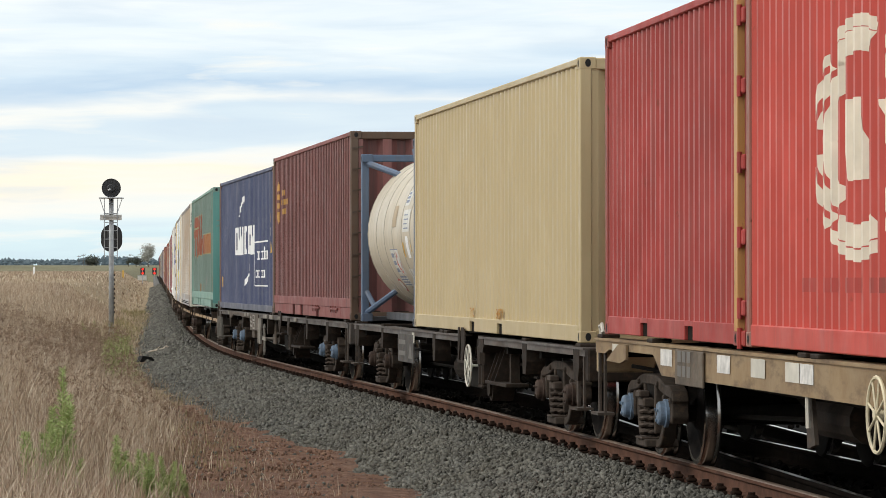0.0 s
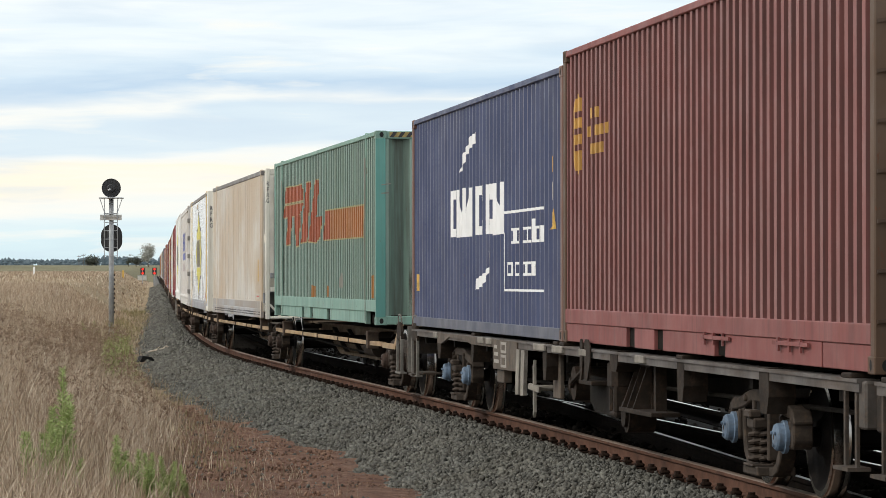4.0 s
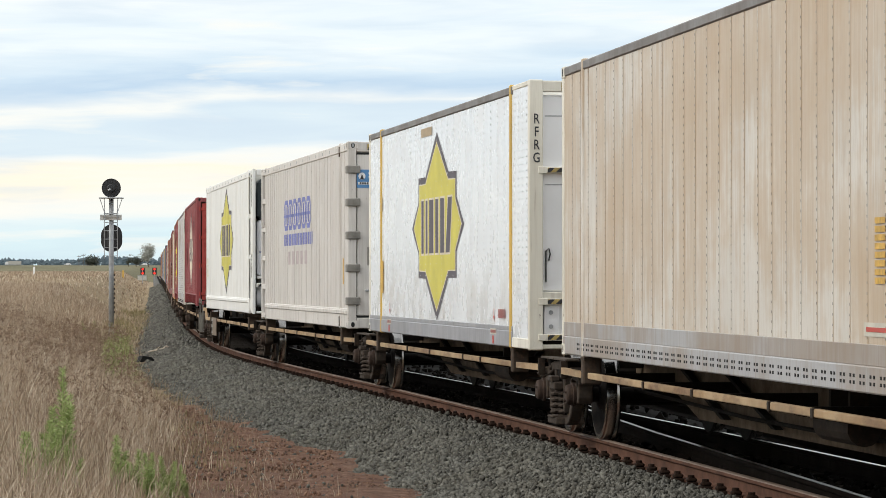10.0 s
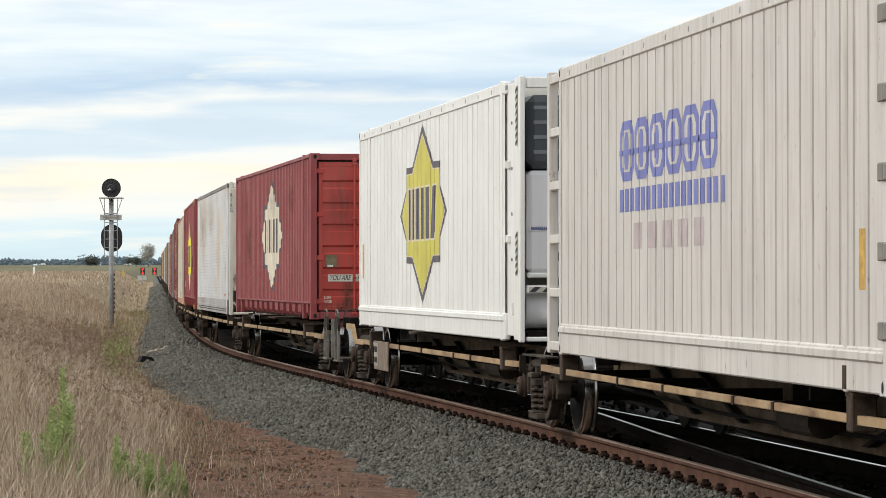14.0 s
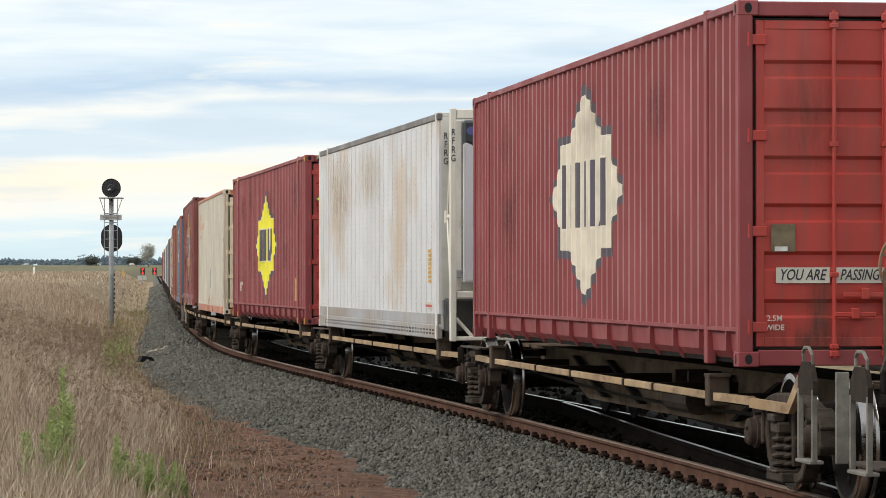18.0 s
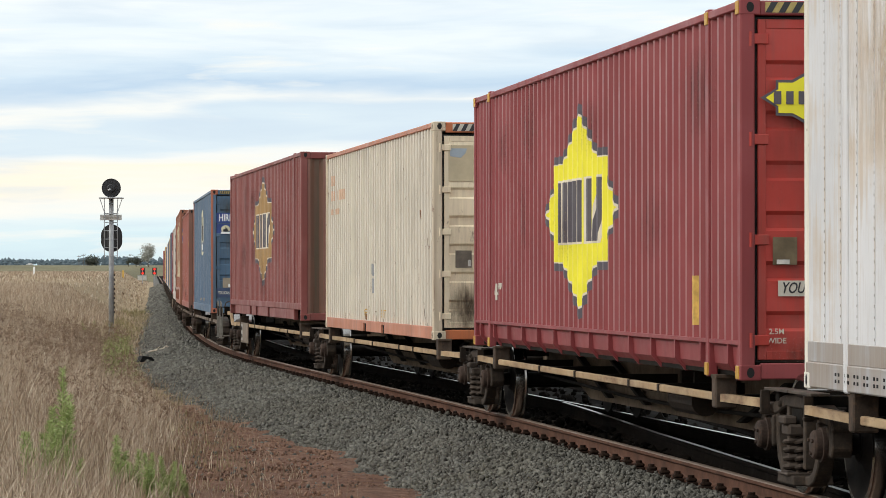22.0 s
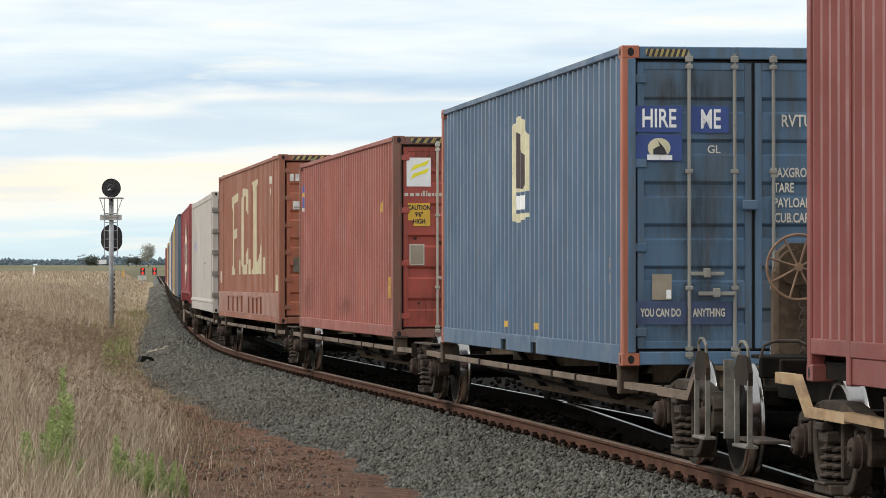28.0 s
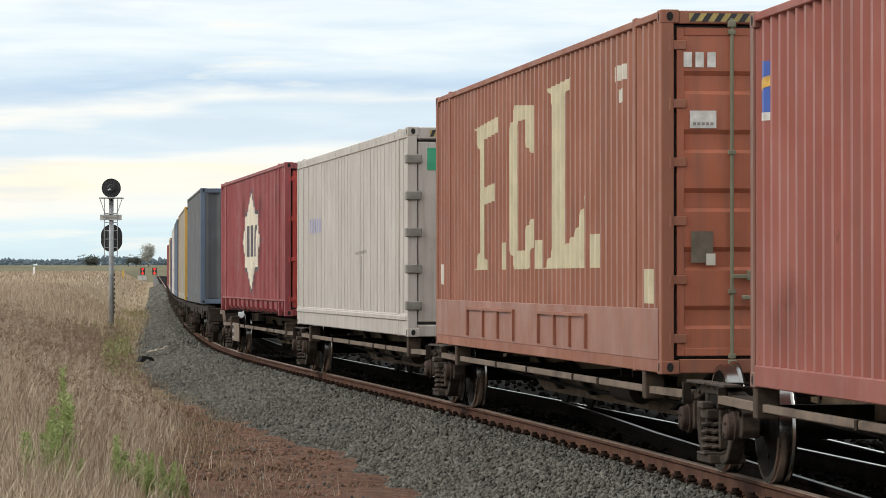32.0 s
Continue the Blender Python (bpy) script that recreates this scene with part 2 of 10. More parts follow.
BLACK = plain("black_marking_paint", (0.03, 0.03, 0.035), 0.6, 0, 0.2, 3)
RUBBER = plain("black_rubber", (0.018, 0.018, 0.018), 0.7)
TREAD = plain("polished_wheel_steel", (0.32, 0.31, 0.30), 0.2, 1.0, 0.1)
CAPBLUE = grimy("pale_blue_axle_paint", (0.15, 0.21, 0.29), 0.65, 0.0, (0.10, 0.09, 0.08), 0.3)
CAPYEL = plain("dull_yellow_axle_paint", (0.40, 0.28, 0.10), 0.6, 0, 0.35, 8)
GALV = plain("galvanised_steel", (0.34, 0.35, 0.36), 0.55, 0.35, 0.2, 5)


# ---------------------------------------------------------------- mesh helpers
def part(name, bm, material, parent, label="", smooth=False):
    me = bpy.data.meshes.new(name)
    bm.normal_update()
    bm.to_mesh(me)
    bm.free()
    for mt in material if isinstance(material, (list, tuple)) else (material,):
        me.materials.append(mt)
    if smooth:
        me.shade_smooth()
    return hang(name, me, parent, label)


def hang(name, me, parent, label="", m=None):
    ob = new(name, me)
    ob.parent = parent
    if m is not None:
        ob.matrix_basis = m
    if label:
        ob["label"] = label
    return ob


def root(name, label, category, group="", m=None):
    ob = new(name)
    ob.empty_display_size = 0.3
    if m is not None:
        ob.matrix_basis = m
    return tagged(ob, label, category, group)


def box(bm, x0, x1, y0, y1, z0, z1, bevel=0.0, mi=0):
    q = [bm.verts.new(c) for c in ((x0, y0, z0), (x1, y0, z0), (x1, y1, z0), (x0, y1, z0), (x0, y0, z1), (x1, y0, z1), (x1, y1, z1), (x0, y1, z1))]
    fs = [bm.faces.new([q[i] for i in f]) for f in ((3, 2, 1, 0), (4, 5, 6, 7), (0, 1, 5, 4), (2, 3, 7, 6), (1, 2, 6, 5), (3, 0, 4, 7))]
    for f in fs:
        f.material_index = mi
    if bevel:
        bmesh.ops.bevel(bm, geom=list({e for f in fs for e in f.edges}), offset=bevel, segments=1, affect="EDGES", clamp_overlap=True)
    return bm


def prism(bm, poly, y0, y1, mi=0, axis="y"):
    """A polygon of (x, z), extruded along y; or of (y, z) along x; or of (x, y) along z."""
    put = {"y": lambda a, b, c: (a, c, b), "x": lambda a, b, c: (c, a, b), "z": lambda a, b, c: (a, b, c)}[axis]
    lo = [bm.verts.new(put(a, b, y0)) for a, b in poly]
    hi = [bm.verts.new(put(a, b, y1)) for a, b in poly]
    fs = [bm.faces.new(lo), bm.faces.new(hi[::-1])]
    n = len(poly)
    fs += [bm.faces.new((lo[(i + 1) % n], lo[i], hi[i], hi[(i + 1) % n])) for i in range(n)]
    for f in fs:
        f.material_index = mi
    bmesh.ops.recalc_face_normals(bm, faces=fs)
    return bm


def rod(bm, a, b, r, seg=8, r2=None, mi=0):
    a, b = Vector(a), Vector(b)
    m = Matrix.Translation((a + b) / 2) @ (b - a).to_track_quat("Z", "Y").to_matrix().to_4x4()
    g = bmesh.ops.create_cone(bm, cap_ends=True, segments=seg, radius1=r, radius2=r if r2 is None else r2, depth=(b - a).length, matrix=m)
    for v in g["verts"]:
        for f in v.link_faces:
            f.material_index = mi
    return bm


def bent(bm, pts, r, seg=6, mi=0, closed=False):
    """A round bar swept along a line of points."""
    pts = [Vector(p) for p in pts]
    n = len(pts)
    rows = []
    u = None
    for i, p in enumerate(pts):
        a, b = (pts[i - 1], pts[(i + 1) % n]) if closed else (pts[max(0, i - 1)], pts[min(n - 1, i + 1)])
        d = (b - a).normalized()
        u = d.orthogonal().normalized() if u is None else (u - d * u.dot(d)).normalized()
        w = d.cross(u)
        rows.append([bm.verts.new(p + (u * math.cos(2 * math.pi * k / seg) + w * math.sin(2 * math.pi * k / seg)) * r) for k in range(seg)])
    pairs = list(zip(rows[:-1], rows[1:])) + ([(rows[-1], rows[0])] if closed else [])
    fs = [bm.faces.new((ra[k], ra[(k + 1) % seg], rb[(k + 1) % seg], rb[k])) for ra, rb in pairs for k in range(seg)]
    if not closed:
        fs += [bm.faces.new(rows[0][::-1]), bm.faces.new(rows[-1])]
    for f in fs:
        f.material_index = mi
    return bm


def ring(bm, centre, R, r, axis="y", n=20, seg=6, mi=0):
    pts = []
    for i in range(n):
        a = 2 * math.pi * i / n
        c, s = R * math.cos(a), R * math.sin(a)
        d = {"y": (c, 0, s), "x": (0, c, s), "z": (c, s, 0)}[axis]
        pts.append(Vector(centre) + Vector(d))
    return bent(bm, pts, r, seg, mi, True)


def lathe(bm, prof, seg=32, axis="y", mi=None):
    """Turn (position along the axis, radius) pairs."""
    rows = []
    for p, r in prof:
        row = []
        for i in range(seg):
            a = 2 * math.pi * i / seg
            c, s = r * math.cos(a), r * math.sin(a)
            row.append(bm.verts.new({"y": (c, p, s), "x": (p, c, s), "z": (c, s, p)}[axis]))
        rows.append(row)
    fs = []
    for k, (ra, rb) in enumerate(zip(rows[:-1], rows[1:])):
        for i in range(seg):
            f = bm.faces.new((ra[i], ra[(i + 1) % seg], rb[(i + 1) % seg], rb[i]))
            f.material_index = mi[k] if mi else 0
            fs.append(f)
    fs += [bm.faces.new(rows[0]), bm.faces.new(rows[-1])]
    bmesh.ops.recalc_face_normals(bm, faces=fs)
    return bm


def BM():
    return bmesh.new()


# ---------------------------------------------------------------- walls of containers
def ribs(x0, x1, pitch=0.278, depth=0.042, flat=0.30):
    """Pressed steel: breakpoints (x, depth inwards) of a trapezoid section."""
    n = max(1, round((x1 - x0) / pitch))
    p = (x1 - x0) / n
    pts = [(x0, 0.0)]
    sl = (0.5 - flat)
    for i in range(n):
        a = x0 + i * p
        pts += [(a + flat * p * 0.5, 0.0), (a + (flat * 0.5 + sl) * p, depth), (a + (flat * 1.5 + sl) * p, depth), (a + (flat * 1.5 + 2 * sl) * p, 0.0)]
    pts.append((x1, 0.0))
    return pts


def grooves(x0, x1, pitch):
    """Flat planks with narrow folded joints between them."""
    n = max(1, round((x1 - x0) / pitch))
    p = (x1 - x0) / n
    pts = [(x0, 0.0)]
    for i in range(1, n):
        a = x0 + i * p
        pts += [(a - 0.028, 0.0), (a - 0.016, 0.042), (a + 0.016, 0.042), (a + 0.022, 0.0)]
    pts.append((x1, 0.0))
    return pts


def depth_at(prof, x):
    return float(np.interp(x, [p[0] for p in prof], [p[1] for p in prof])) if prof else 0.0


def folded(prof, lo, hi, plane, out, axis="y"):
    """A folded sheet: runs along the profile, from lo to hi across it. plane: where the outer flats lie; out: -1 or 1, outwards."""
    bm = BM()
    put = {"y": lambda a, d, c: (a, plane - out * d, c), "x": lambda a, d, c: (plane - out * d, a, c), "xz": lambda a, d, c: (plane - out * d, c, a)}[axis]
    va = [bm.verts.new(put(a, d, lo)) for a, d in prof]
    vb = [bm.verts.new(put(a, d, hi)) for a, d in prof]
    # face masks for the ribs painted lit and the folds painted shaded
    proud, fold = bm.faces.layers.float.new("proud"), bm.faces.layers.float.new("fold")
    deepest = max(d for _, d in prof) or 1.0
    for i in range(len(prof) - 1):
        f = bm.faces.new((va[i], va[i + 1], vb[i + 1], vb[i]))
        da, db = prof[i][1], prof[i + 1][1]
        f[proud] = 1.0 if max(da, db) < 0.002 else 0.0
        f[fold] = 1.0 if min(da, db) > 0.8 * deepest else 0.75 if max(da, db) > 0.8 * deepest else 0.0
    bmesh.ops.recalc_face_normals(bm, faces=bm.faces[:])
    k = 1 if axis == "y" else 0
    bm.normal_update()
    if bm.faces[:][0].normal[k] * out < 0:
        bmesh.ops.reverse_faces(bm, faces=bm.faces[:])
    return bm


def letters(text, size, spacing=1.0, bold=0.0):
    """Flat outlines of a word in the built-in font, centred: a list of faces of 2D points."""
    cu = bpy.data.curves.new("word", "FONT")
    cu.body, cu.size, cu.align_x, cu.align_y, cu.resolution_u, cu.space_character, cu.offset = text, size, "CENTER", "CENTER", 3, spacing, bold * size
    ob = new("word", cu)
    dg = bpy.context.evaluated_depsgraph_get()
    me = ob.evaluated_get(dg).to_mesh()
    faces = [[(me.vertices[i].co.x, me.vertices[i].co.y) for i in p.vertices] for p in me.polygons]
    bpy.data.objects.remove(ob)
    bpy.data.curves.remove(cu)
    return faces


def moved(polys, du=0.0, dv=0.0, su=1.0, sv=1.0, shear=0.0):
    return [[(u * su + shear * v + du, v * sv + dv) for u, v in p] for p in polys]


def bar(u0, u1, v0, v1):
    return [[(u0, v0), (u1, v0), (u1, v1), (u0, v1)]]


PIECES = ("brand_block", "faded_code", "badge_arc", "badge_bar", "sign_bar", "web_bar", "side_code", "side_notice", "side_rule", "notice", "worn_sticker", "paint_scar", "side_mark")


def decal(name, polys, material, parent, plane, prof=None, face="side", lift=0.003, label=""):
    """Painted marks that follow the folds of the wall beneath them."""
    if name in PIECES and len(polys) > 1:
        return [decal(name, [q], material, parent, plane, prof, face, lift, label) for q in polys][0]
    bm = BM()
    for p in polys:
        try:
            bm.faces.new([bm.verts.new((u, 0, v)) for u, v in p])
        except ValueError:
            pass
    bm.normal_update()
    if prof:
        us = [v.co.x for v in bm.verts]
        lo, hi = min(us), max(us)
        bmesh.ops.triangulate(bm, faces=[f for f in bm.faces if len(f.verts) > 4])
        for a, _ in prof:
            if lo < a < hi:
                bmesh.ops.bisect_plane(bm, geom=bm.verts[:] + bm.edges[:] + bm.faces[:], plane_co=(a, 0, 0), plane_no=(1, 0, 0))
    for v in bm.verts:
        u, w = v.co.x, v.co.z
        d = depth_at(prof, u) if prof else 0.0
        v.co = (u, -plane + d - lift, w) if face == "side" else (plane - d + lift, u, w)
    bm.normal_update()
    k, sgn = (1, -1) if face == "side" else (0, 1)
    bmesh.ops.reverse_faces(bm, faces=[f for f in bm.faces if f.normal[k] * sgn < 0])
    # marks take the same painted light and shade as the wall
    if prof:
        proud, fold = bm.faces.layers.float.new("proud"), bm.faces.layers.float.new("fold")
        deepest = max(d for _, d in prof) or 1.0
        for f in bm.faces:
            ds = [depth_at(prof, v.co.x if face == "side" else v.co.y) for v in f.verts]
            f[proud] = 1.0 if max(ds) < 0.002 else 0.0
            f[fold] = 1.0 if min(ds) > 0.8 * deepest else 0.75 if max(ds) > 0.002 else 0.0
    return part(name, bm, material, parent, label)


def soft_stain(name, rgb, strength, axis):
    """A dirty film with no hard edge: thick in the middle of its patch, broken up in runs."""
    key = name + "_" + axis
    if key in MATS:
        return MATS[key]
    m, nt, b = shader(key)
    N, L = nt.nodes.new, nt.links.new
    tc, sep = N("ShaderNodeTexCoord"), N("ShaderNodeSeparateXYZ")
    L(tc.outputs["Generated"], sep.inputs[0])
    fall = None
    for ax in (axis, "Z"):
        r = ramp_of(nt, sep.outputs[ax], [(0.0, (0, 0, 0)), (0.38, (1, 1, 1)), (0.6, (1, 1, 1)), (1.0, (0, 0, 0))])
        fall = r if fall is None else mixed(nt, 1.0, fall, r, "MULTIPLY")
    runs = ramp_of(nt, noise_of(nt, mapped(nt, (7.0, 7.0, 1.2), 6.0), 2.2, 6, 0.65), [(0.34, (0.05,) * 3), (0.66, (strength,) * 3)])
    fac = mixed(nt, 1.0, fall, runs, "MULTIPLY")
    clear, mix = N("ShaderNodeBsdfTransparent"), N("ShaderNodeMixShader")
    b.inputs["Base Color"].default_value, b.inputs["Roughness"].default_value = (*rgb, 1), 0.8
    L(fac, mix.inputs[0])
    L(clear.outputs[0], mix.inputs[1])
    L(b.outputs[0], mix.inputs[2])
    L(mix.outputs[0], nt.nodes["Material Output"].inputs["Surface"])
    MATS[key] = m
    return m


def stain(parent, u0, u1, v0, v1, plane, rgb, strength=0.8, face="end", prof=None, lift=0.0035, name="grime_stain"):
    tone = "stain_" + "_".join(str(int(round(c * 1000))) for c in rgb) + "_" + str(int(strength * 100))
    return decal(name, bar(u0, u1, v0, v1), soft_stain(tone, rgb, strength, "X" if face == "side" else "Y"), parent, plane, prof, face, lift, "soft-edged grime stain")


STAR = [(0, 1.05), (1.01, 0.56), (1.60, 0.55), (1.60, 0.31), (2.12, 0.0), (1.60, -0.31), (1.60, -0.55), (1.01, -0.55)]
STAR += [(-u, -v) for u, v in STAR]
STAR_RIM = [(0, 1.19), (1.04, 0.66), (1.71, 0.65), (1.71, 0.34), (2.34, 0.0), (1.71, -0.33), (1.71, -0.65), (1.03, -0.65)]
STAR_RIM += [(-u, -v) for u, v in STAR_RIM]


def star_mark(parent, x, z, fill, edge, plane, prof, mid, ku=1.0, kv=1.0):
    """An eight-cornered badge with a dark rim, a pale outline and a row of pale-edged dark bars across it."""
    put = lambda q, k=1.0, dv=0.0: [(x + u * ku * k, z + dv + v * kv * k) for u, v in q]
    decal("badge_rim", [put(STAR_RIM)], edge, parent, plane, prof, lift=0.003, label="dark grey badge rim")
    decal("badge_line", [put(STAR, 1.025)], BADGE_W, parent, plane, prof, lift=0.0045, label="thin white badge outline")
    decal("badge", [put(STAR)], fill, parent, plane, prof, lift=0.006)
    for c, w, lean in ((-1.28, 0.10, 0.0), (-0.90, 0.085, 0.0), (-0.46, 0.19, 0.0), (0.04, 0.125, 0.0), (0.52, 0.17, 0.0), (1.10, 0.17, 0.10)):
        q = [(c - w - lean, -0.335), (c + w - lean, -0.335), (c + w + lean, 0.345), (c - w + lean, 0.345)]
        e = [(c - w - lean - 0.045, -0.36), (c + w - lean + 0.045, -0.36), (c + w + lean + 0.045, 0.37), (c - w + lean - 0.045, 0.37)]
        decal("bar_edge", [put(e)], BADGE_W, parent, plane, prof, lift=0.0075, label="pale edge of a badge bar")
        decal("badge_bar", [put(q)], mid, parent, plane, prof, lift=0.009)


def stripes(name, parent, u0, u1, v0, v1, plane, face, n, vertical=False, white=False):
    """Black hazard bars leaning over a yellow band."""
    hz = plain("hazard_yellow", (0.42, 0.32, 0.11), 0.6, 0, 0.4, 7)
    decal(name, bar(u0, u1, v0, v1), OFFW if white else hz, parent, plane, None, face, 0.004, "faded white hazard band" if white else "yellow hazard band")
    n = n * 2
    for i in range(n):
        if vertical:
            a, h = v0 + (v1 - v0) * i / n, (v1 - v0) / n
            q = [(u0, a), (u1, a + h * 0.45), (u1, a + h * 0.95), (u0, a + h * 0.5)]
        else:
            a, h = u0 + (u1 - u0) * i / n, (u1 - u0) / n
            q = [(a, v0), (a + h * 0.5, v0), (a + h * 0.95, v1), (a + h * 0.45, v1)]
        decal("hazard_bar", [q], BLACK, parent, plane, None, face, 0.007)


def casting(bm, x, y, z, sx, sy, sz):
    """A corner casting that reaches from (x, y, z) outwards by the signs, with dark ovals drawn for its holes."""
    w, d, h = 0.178, 0.162, 0.118
    x0, x1 = sorted((x, x - sx * w))
    y0, y1 = sorted((y, y - sy * d))
    z0, z1 = sorted((z, z - sz * h))
    box(bm, x0, x1, y0, y1, z0, z1, 0.008, 0)
    # flat dark ovals stand for the shade inside the holes
    for ax in "yx":
        pts = []
        for i in range(10):
            a = 2 * math.pi * i / 10
            pts.append((0.030 * math.cos(a), 0.040 * math.sin(a)))
        cx, cy, cz = (x0 + x1) / 2, (y0 + y1) / 2, (z0 + z1) / 2
        if ax == "y":
            f = bm.faces.new([bm.verts.new((cx + p, y + sy * 0.002, cz + q)) for p, q in pts])
        else:
            f = bm.faces.new([bm.verts.new((x + sx * 0.002, cy + p, cz + q)) for p, q in pts])
        f.material_index = 1
    return bm


W2 = 1.219


def shell(name, label, category, L, floor, H, wall, trim=None, frame_paint=None, pitch=0.278, depth=0.036, skirt=0.16, skirt_style="plain",
          long=False, roof=None, group="containers on the train", header=0.12, end="plain", flat=0.30, top_rail=0.07, beam_paint=None):
    """The box of a dry container, without its doors: sides, roof, posts, rails, castings. x is its length, front at +x."""
    ob = root(name, label, category, group)
    depth = depth * 1.3 if depth > 0.01 else depth
    trim = trim or wall
    post = frame_paint or trim
    h = L / 2
    z0, z1 = floor, floor + H
    hole = plain("dark_hole_shade", (0.012, 0.012, 0.012), 0.9)
    pw = 0.11
    xa, xb = -h + pw, h - pw
    if long:
        prof = [(xa, 0.0)] + ribs(xa + 0.02, -6.15, pitch, depth, flat) + [(-6.14, 0.0), (-6.0, 0.0)] + ribs(-5.98, 5.98, pitch, depth, flat) + [(6.0, 0.0), (6.14, 0.0)] + ribs(6.15, xb - 0.02, pitch, depth, flat) + [(xb, 0.0)]
    else:
        prof = ribs(xa, xb, pitch, depth, flat)
    plane = W2 - 0.022
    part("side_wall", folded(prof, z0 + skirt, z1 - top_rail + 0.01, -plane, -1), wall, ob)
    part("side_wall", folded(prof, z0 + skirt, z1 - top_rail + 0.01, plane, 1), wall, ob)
    part("roof", box(BM(), -h + 0.03, h - 0.03, -W2 + 0.05, W2 - 0.05, z1 - 0.05, z1 - 0.012, 0.01), roof or wall, ob)
    part("floor_frame", box(BM(), -h + 0.05, h - 0.05, -W2 + 0.1, W2 - 0.1, z0 + 0.02, z0 + 0.14), DARK, ob, "dark underside")
    for sy in (-1, 1):
        a, b = sorted((sy * (W2 - 0.004), sy * (W2 - 0.075)))
        part("top_rail", box(BM(), -h + 0.15, h - 0.15, a, b, z1 - top_rail, z1 - 0.006, 0.008), trim, ob)
        rail = lambda *q: part("bottom_rail", box(BM(), *q), trim, ob)
        # near-black plates stand for the shaded depth of the pockets
        slot = lambda *q: part("fork_pocket", box(BM(), *q), DARK, ob, "dark plate for the shaded depth of a fork pocket")
        if skirt_style == "pockets":
            px = 1.03
            for p, q in ((-h + 0.15, -px - 0.18), (-px + 0.18, px - 0.18), (px + 0.18, h - 0.15)):
                rail(p, q, a, b, z0 + 0.01, z0 + skirt, 0.006)
            for s in (-px, px):
                part("pocket_lintel", box(BM(), s - 0.18, s + 0.18, a, b, z0 + 0.128, z0 + skirt), trim, ob)
                slot(s - 0.19, s + 0.19, min(a, b) + 0.03, max(a, b) - 0.03, z0 + 0.01, z0 + 0.128)
        elif skirt_style == "stepped":
            rail(-h + 0.12, h - 0.12, a, b, z0 + 0.19, z0 + skirt, 0.006)
            a2, b2 = sorted((sy * (W2 - 0.016), sy * (W2 - 0.075)))
            for p, q in ((-6.0, -2.75), (-2.35, -1.45), (-1.05, 1.05), (1.45, 4.6), (4.64, 6.0)):
                part("lower_rail", box(BM(), p, q, a2, b2, z0 + 0.012, z0 + 0.19, 0.005), trim, ob)
            for p in (-2.75, -1.45, 1.05):
                slot(p, p + 0.4, min(a2, b2) + 0.035, max(a2, b2) - 0.02, z0 + 0.02, z0 + 0.19)
        elif skirt_style == "gussets":
            bev = [(sy * (W2 - 0.006), z0 + skirt), (sy * (W2 - 0.006), z0 + skirt - 0.03), (sy * (W2 - 0.045), z0 + skirt - 0.05), (sy * (W2 - 0.055), z0 + 0.11), (sy * (W2 - 0.13), z0 + 0.02), (sy * (W2 - 0.2), z0 + 0.02), (sy * (W2 - 0.2), z0 + skirt)]
            part("bottom_rail", prism(BM(), bev, -h + 0.12, h - 0.12, 0, "x"), trim, ob)
            n = round(L / 1.05)
            for i in range(n):
                gx = -h + 0.5 + (L - 1.0) * i / (n - 1)
                g = [(sy * (W2 - 0.008), z0 + skirt - 0.02), (sy * (W2 - 0.008), z0 + 0.12), (sy * (W2 - 0.10), z0 + 0.012), (sy * (W2 - 0.15), z0 + 0.012), (sy * (W2 - 0.1), z0 + skirt - 0.02)]
                part("gusset", prism(BM(), g, gx - 0.022, gx + 0.022, 0, "x"), trim, ob)
        else:
            rail(-h + 0.15, h - 0.15, a, b, z0 + 0.01, z0 + skirt, 0.008)
        for sx in (-1, 1):
            x0, x1 = sorted((sx * h, sx * (h - pw - 0.01)))
            y0, y1 = sorted((sy * W2, sy * (W2 - 0.12)))
            part("corner_post", box(BM(), x0 + 0.003, x1 - 0.003, y0 + 0.003, y1 - 0.003, z0 + 0.1, z1 - 0.1, 0.01), post, ob)
            for sz, z in ((-1, z0), (1, z1)):
                part("corner_casting", casting(BM(), sx * h, sy * W2, z, sx, sy, sz), [post, hole], ob)
        if long:
            for sx in (-1, 1):
                x0, x1 = sx * 6.07 - 0.06, sx * 6.07 + 0.06
                y0, y1 = sorted((sy * (W2 - 0.002), sy * (W2 - 0.08)))
                part("lifting_post", box(BM(), x0, x1, y0, y1, z0, z1 + 0.012, 0.008), trim, ob)
    # rear wall
    part("end_wall", folded([(q - 0.0, d) for q, d in ribs(-W2 + 0.12, W2 - 0.12, 0.25, 0.04)], z0 + 0.12, z1 - 0.1, -h + 0.02, -1, "x"), wall, ob)
    for nm, za, zb in (("rear_header", z1 - header, z1 - 0.008), ("rear_sill", z0 + 0.008, z0 + 0.13)):
        part(nm, box(BM(), -h + 0.01, -h + 0.1, -W2 + 0.16, W2 - 0.16, za, zb, 0.008), post, ob)
    part("front_header", box(BM(), h - 0.1, h - 0.01, -W2 + 0.16, W2 - 0.16, z1 - header, z1 - 0.008, 0.008), beam_paint or post, ob)
    part("front_sill", box(BM(), h - 0.1, h - 0.01, -W2 + 0.16, W2 - 0.16, z0 + 0.008, z0 + 0.13, 0.008), beam_paint or post, ob)
    if end == "ribbed":
        part("end_wall", folded(ribs(-W2 + 0.12, W2 - 0.12, 0.48, 0.075, 0.30), z0 + 0.12, z1 - 0.1, h - 0.02, 1, "x"), wall, ob)
    ob["plane"], ob["z0"], ob["z1"], ob["half"] = plane, z0, z1, h
    return ob, prof, plane


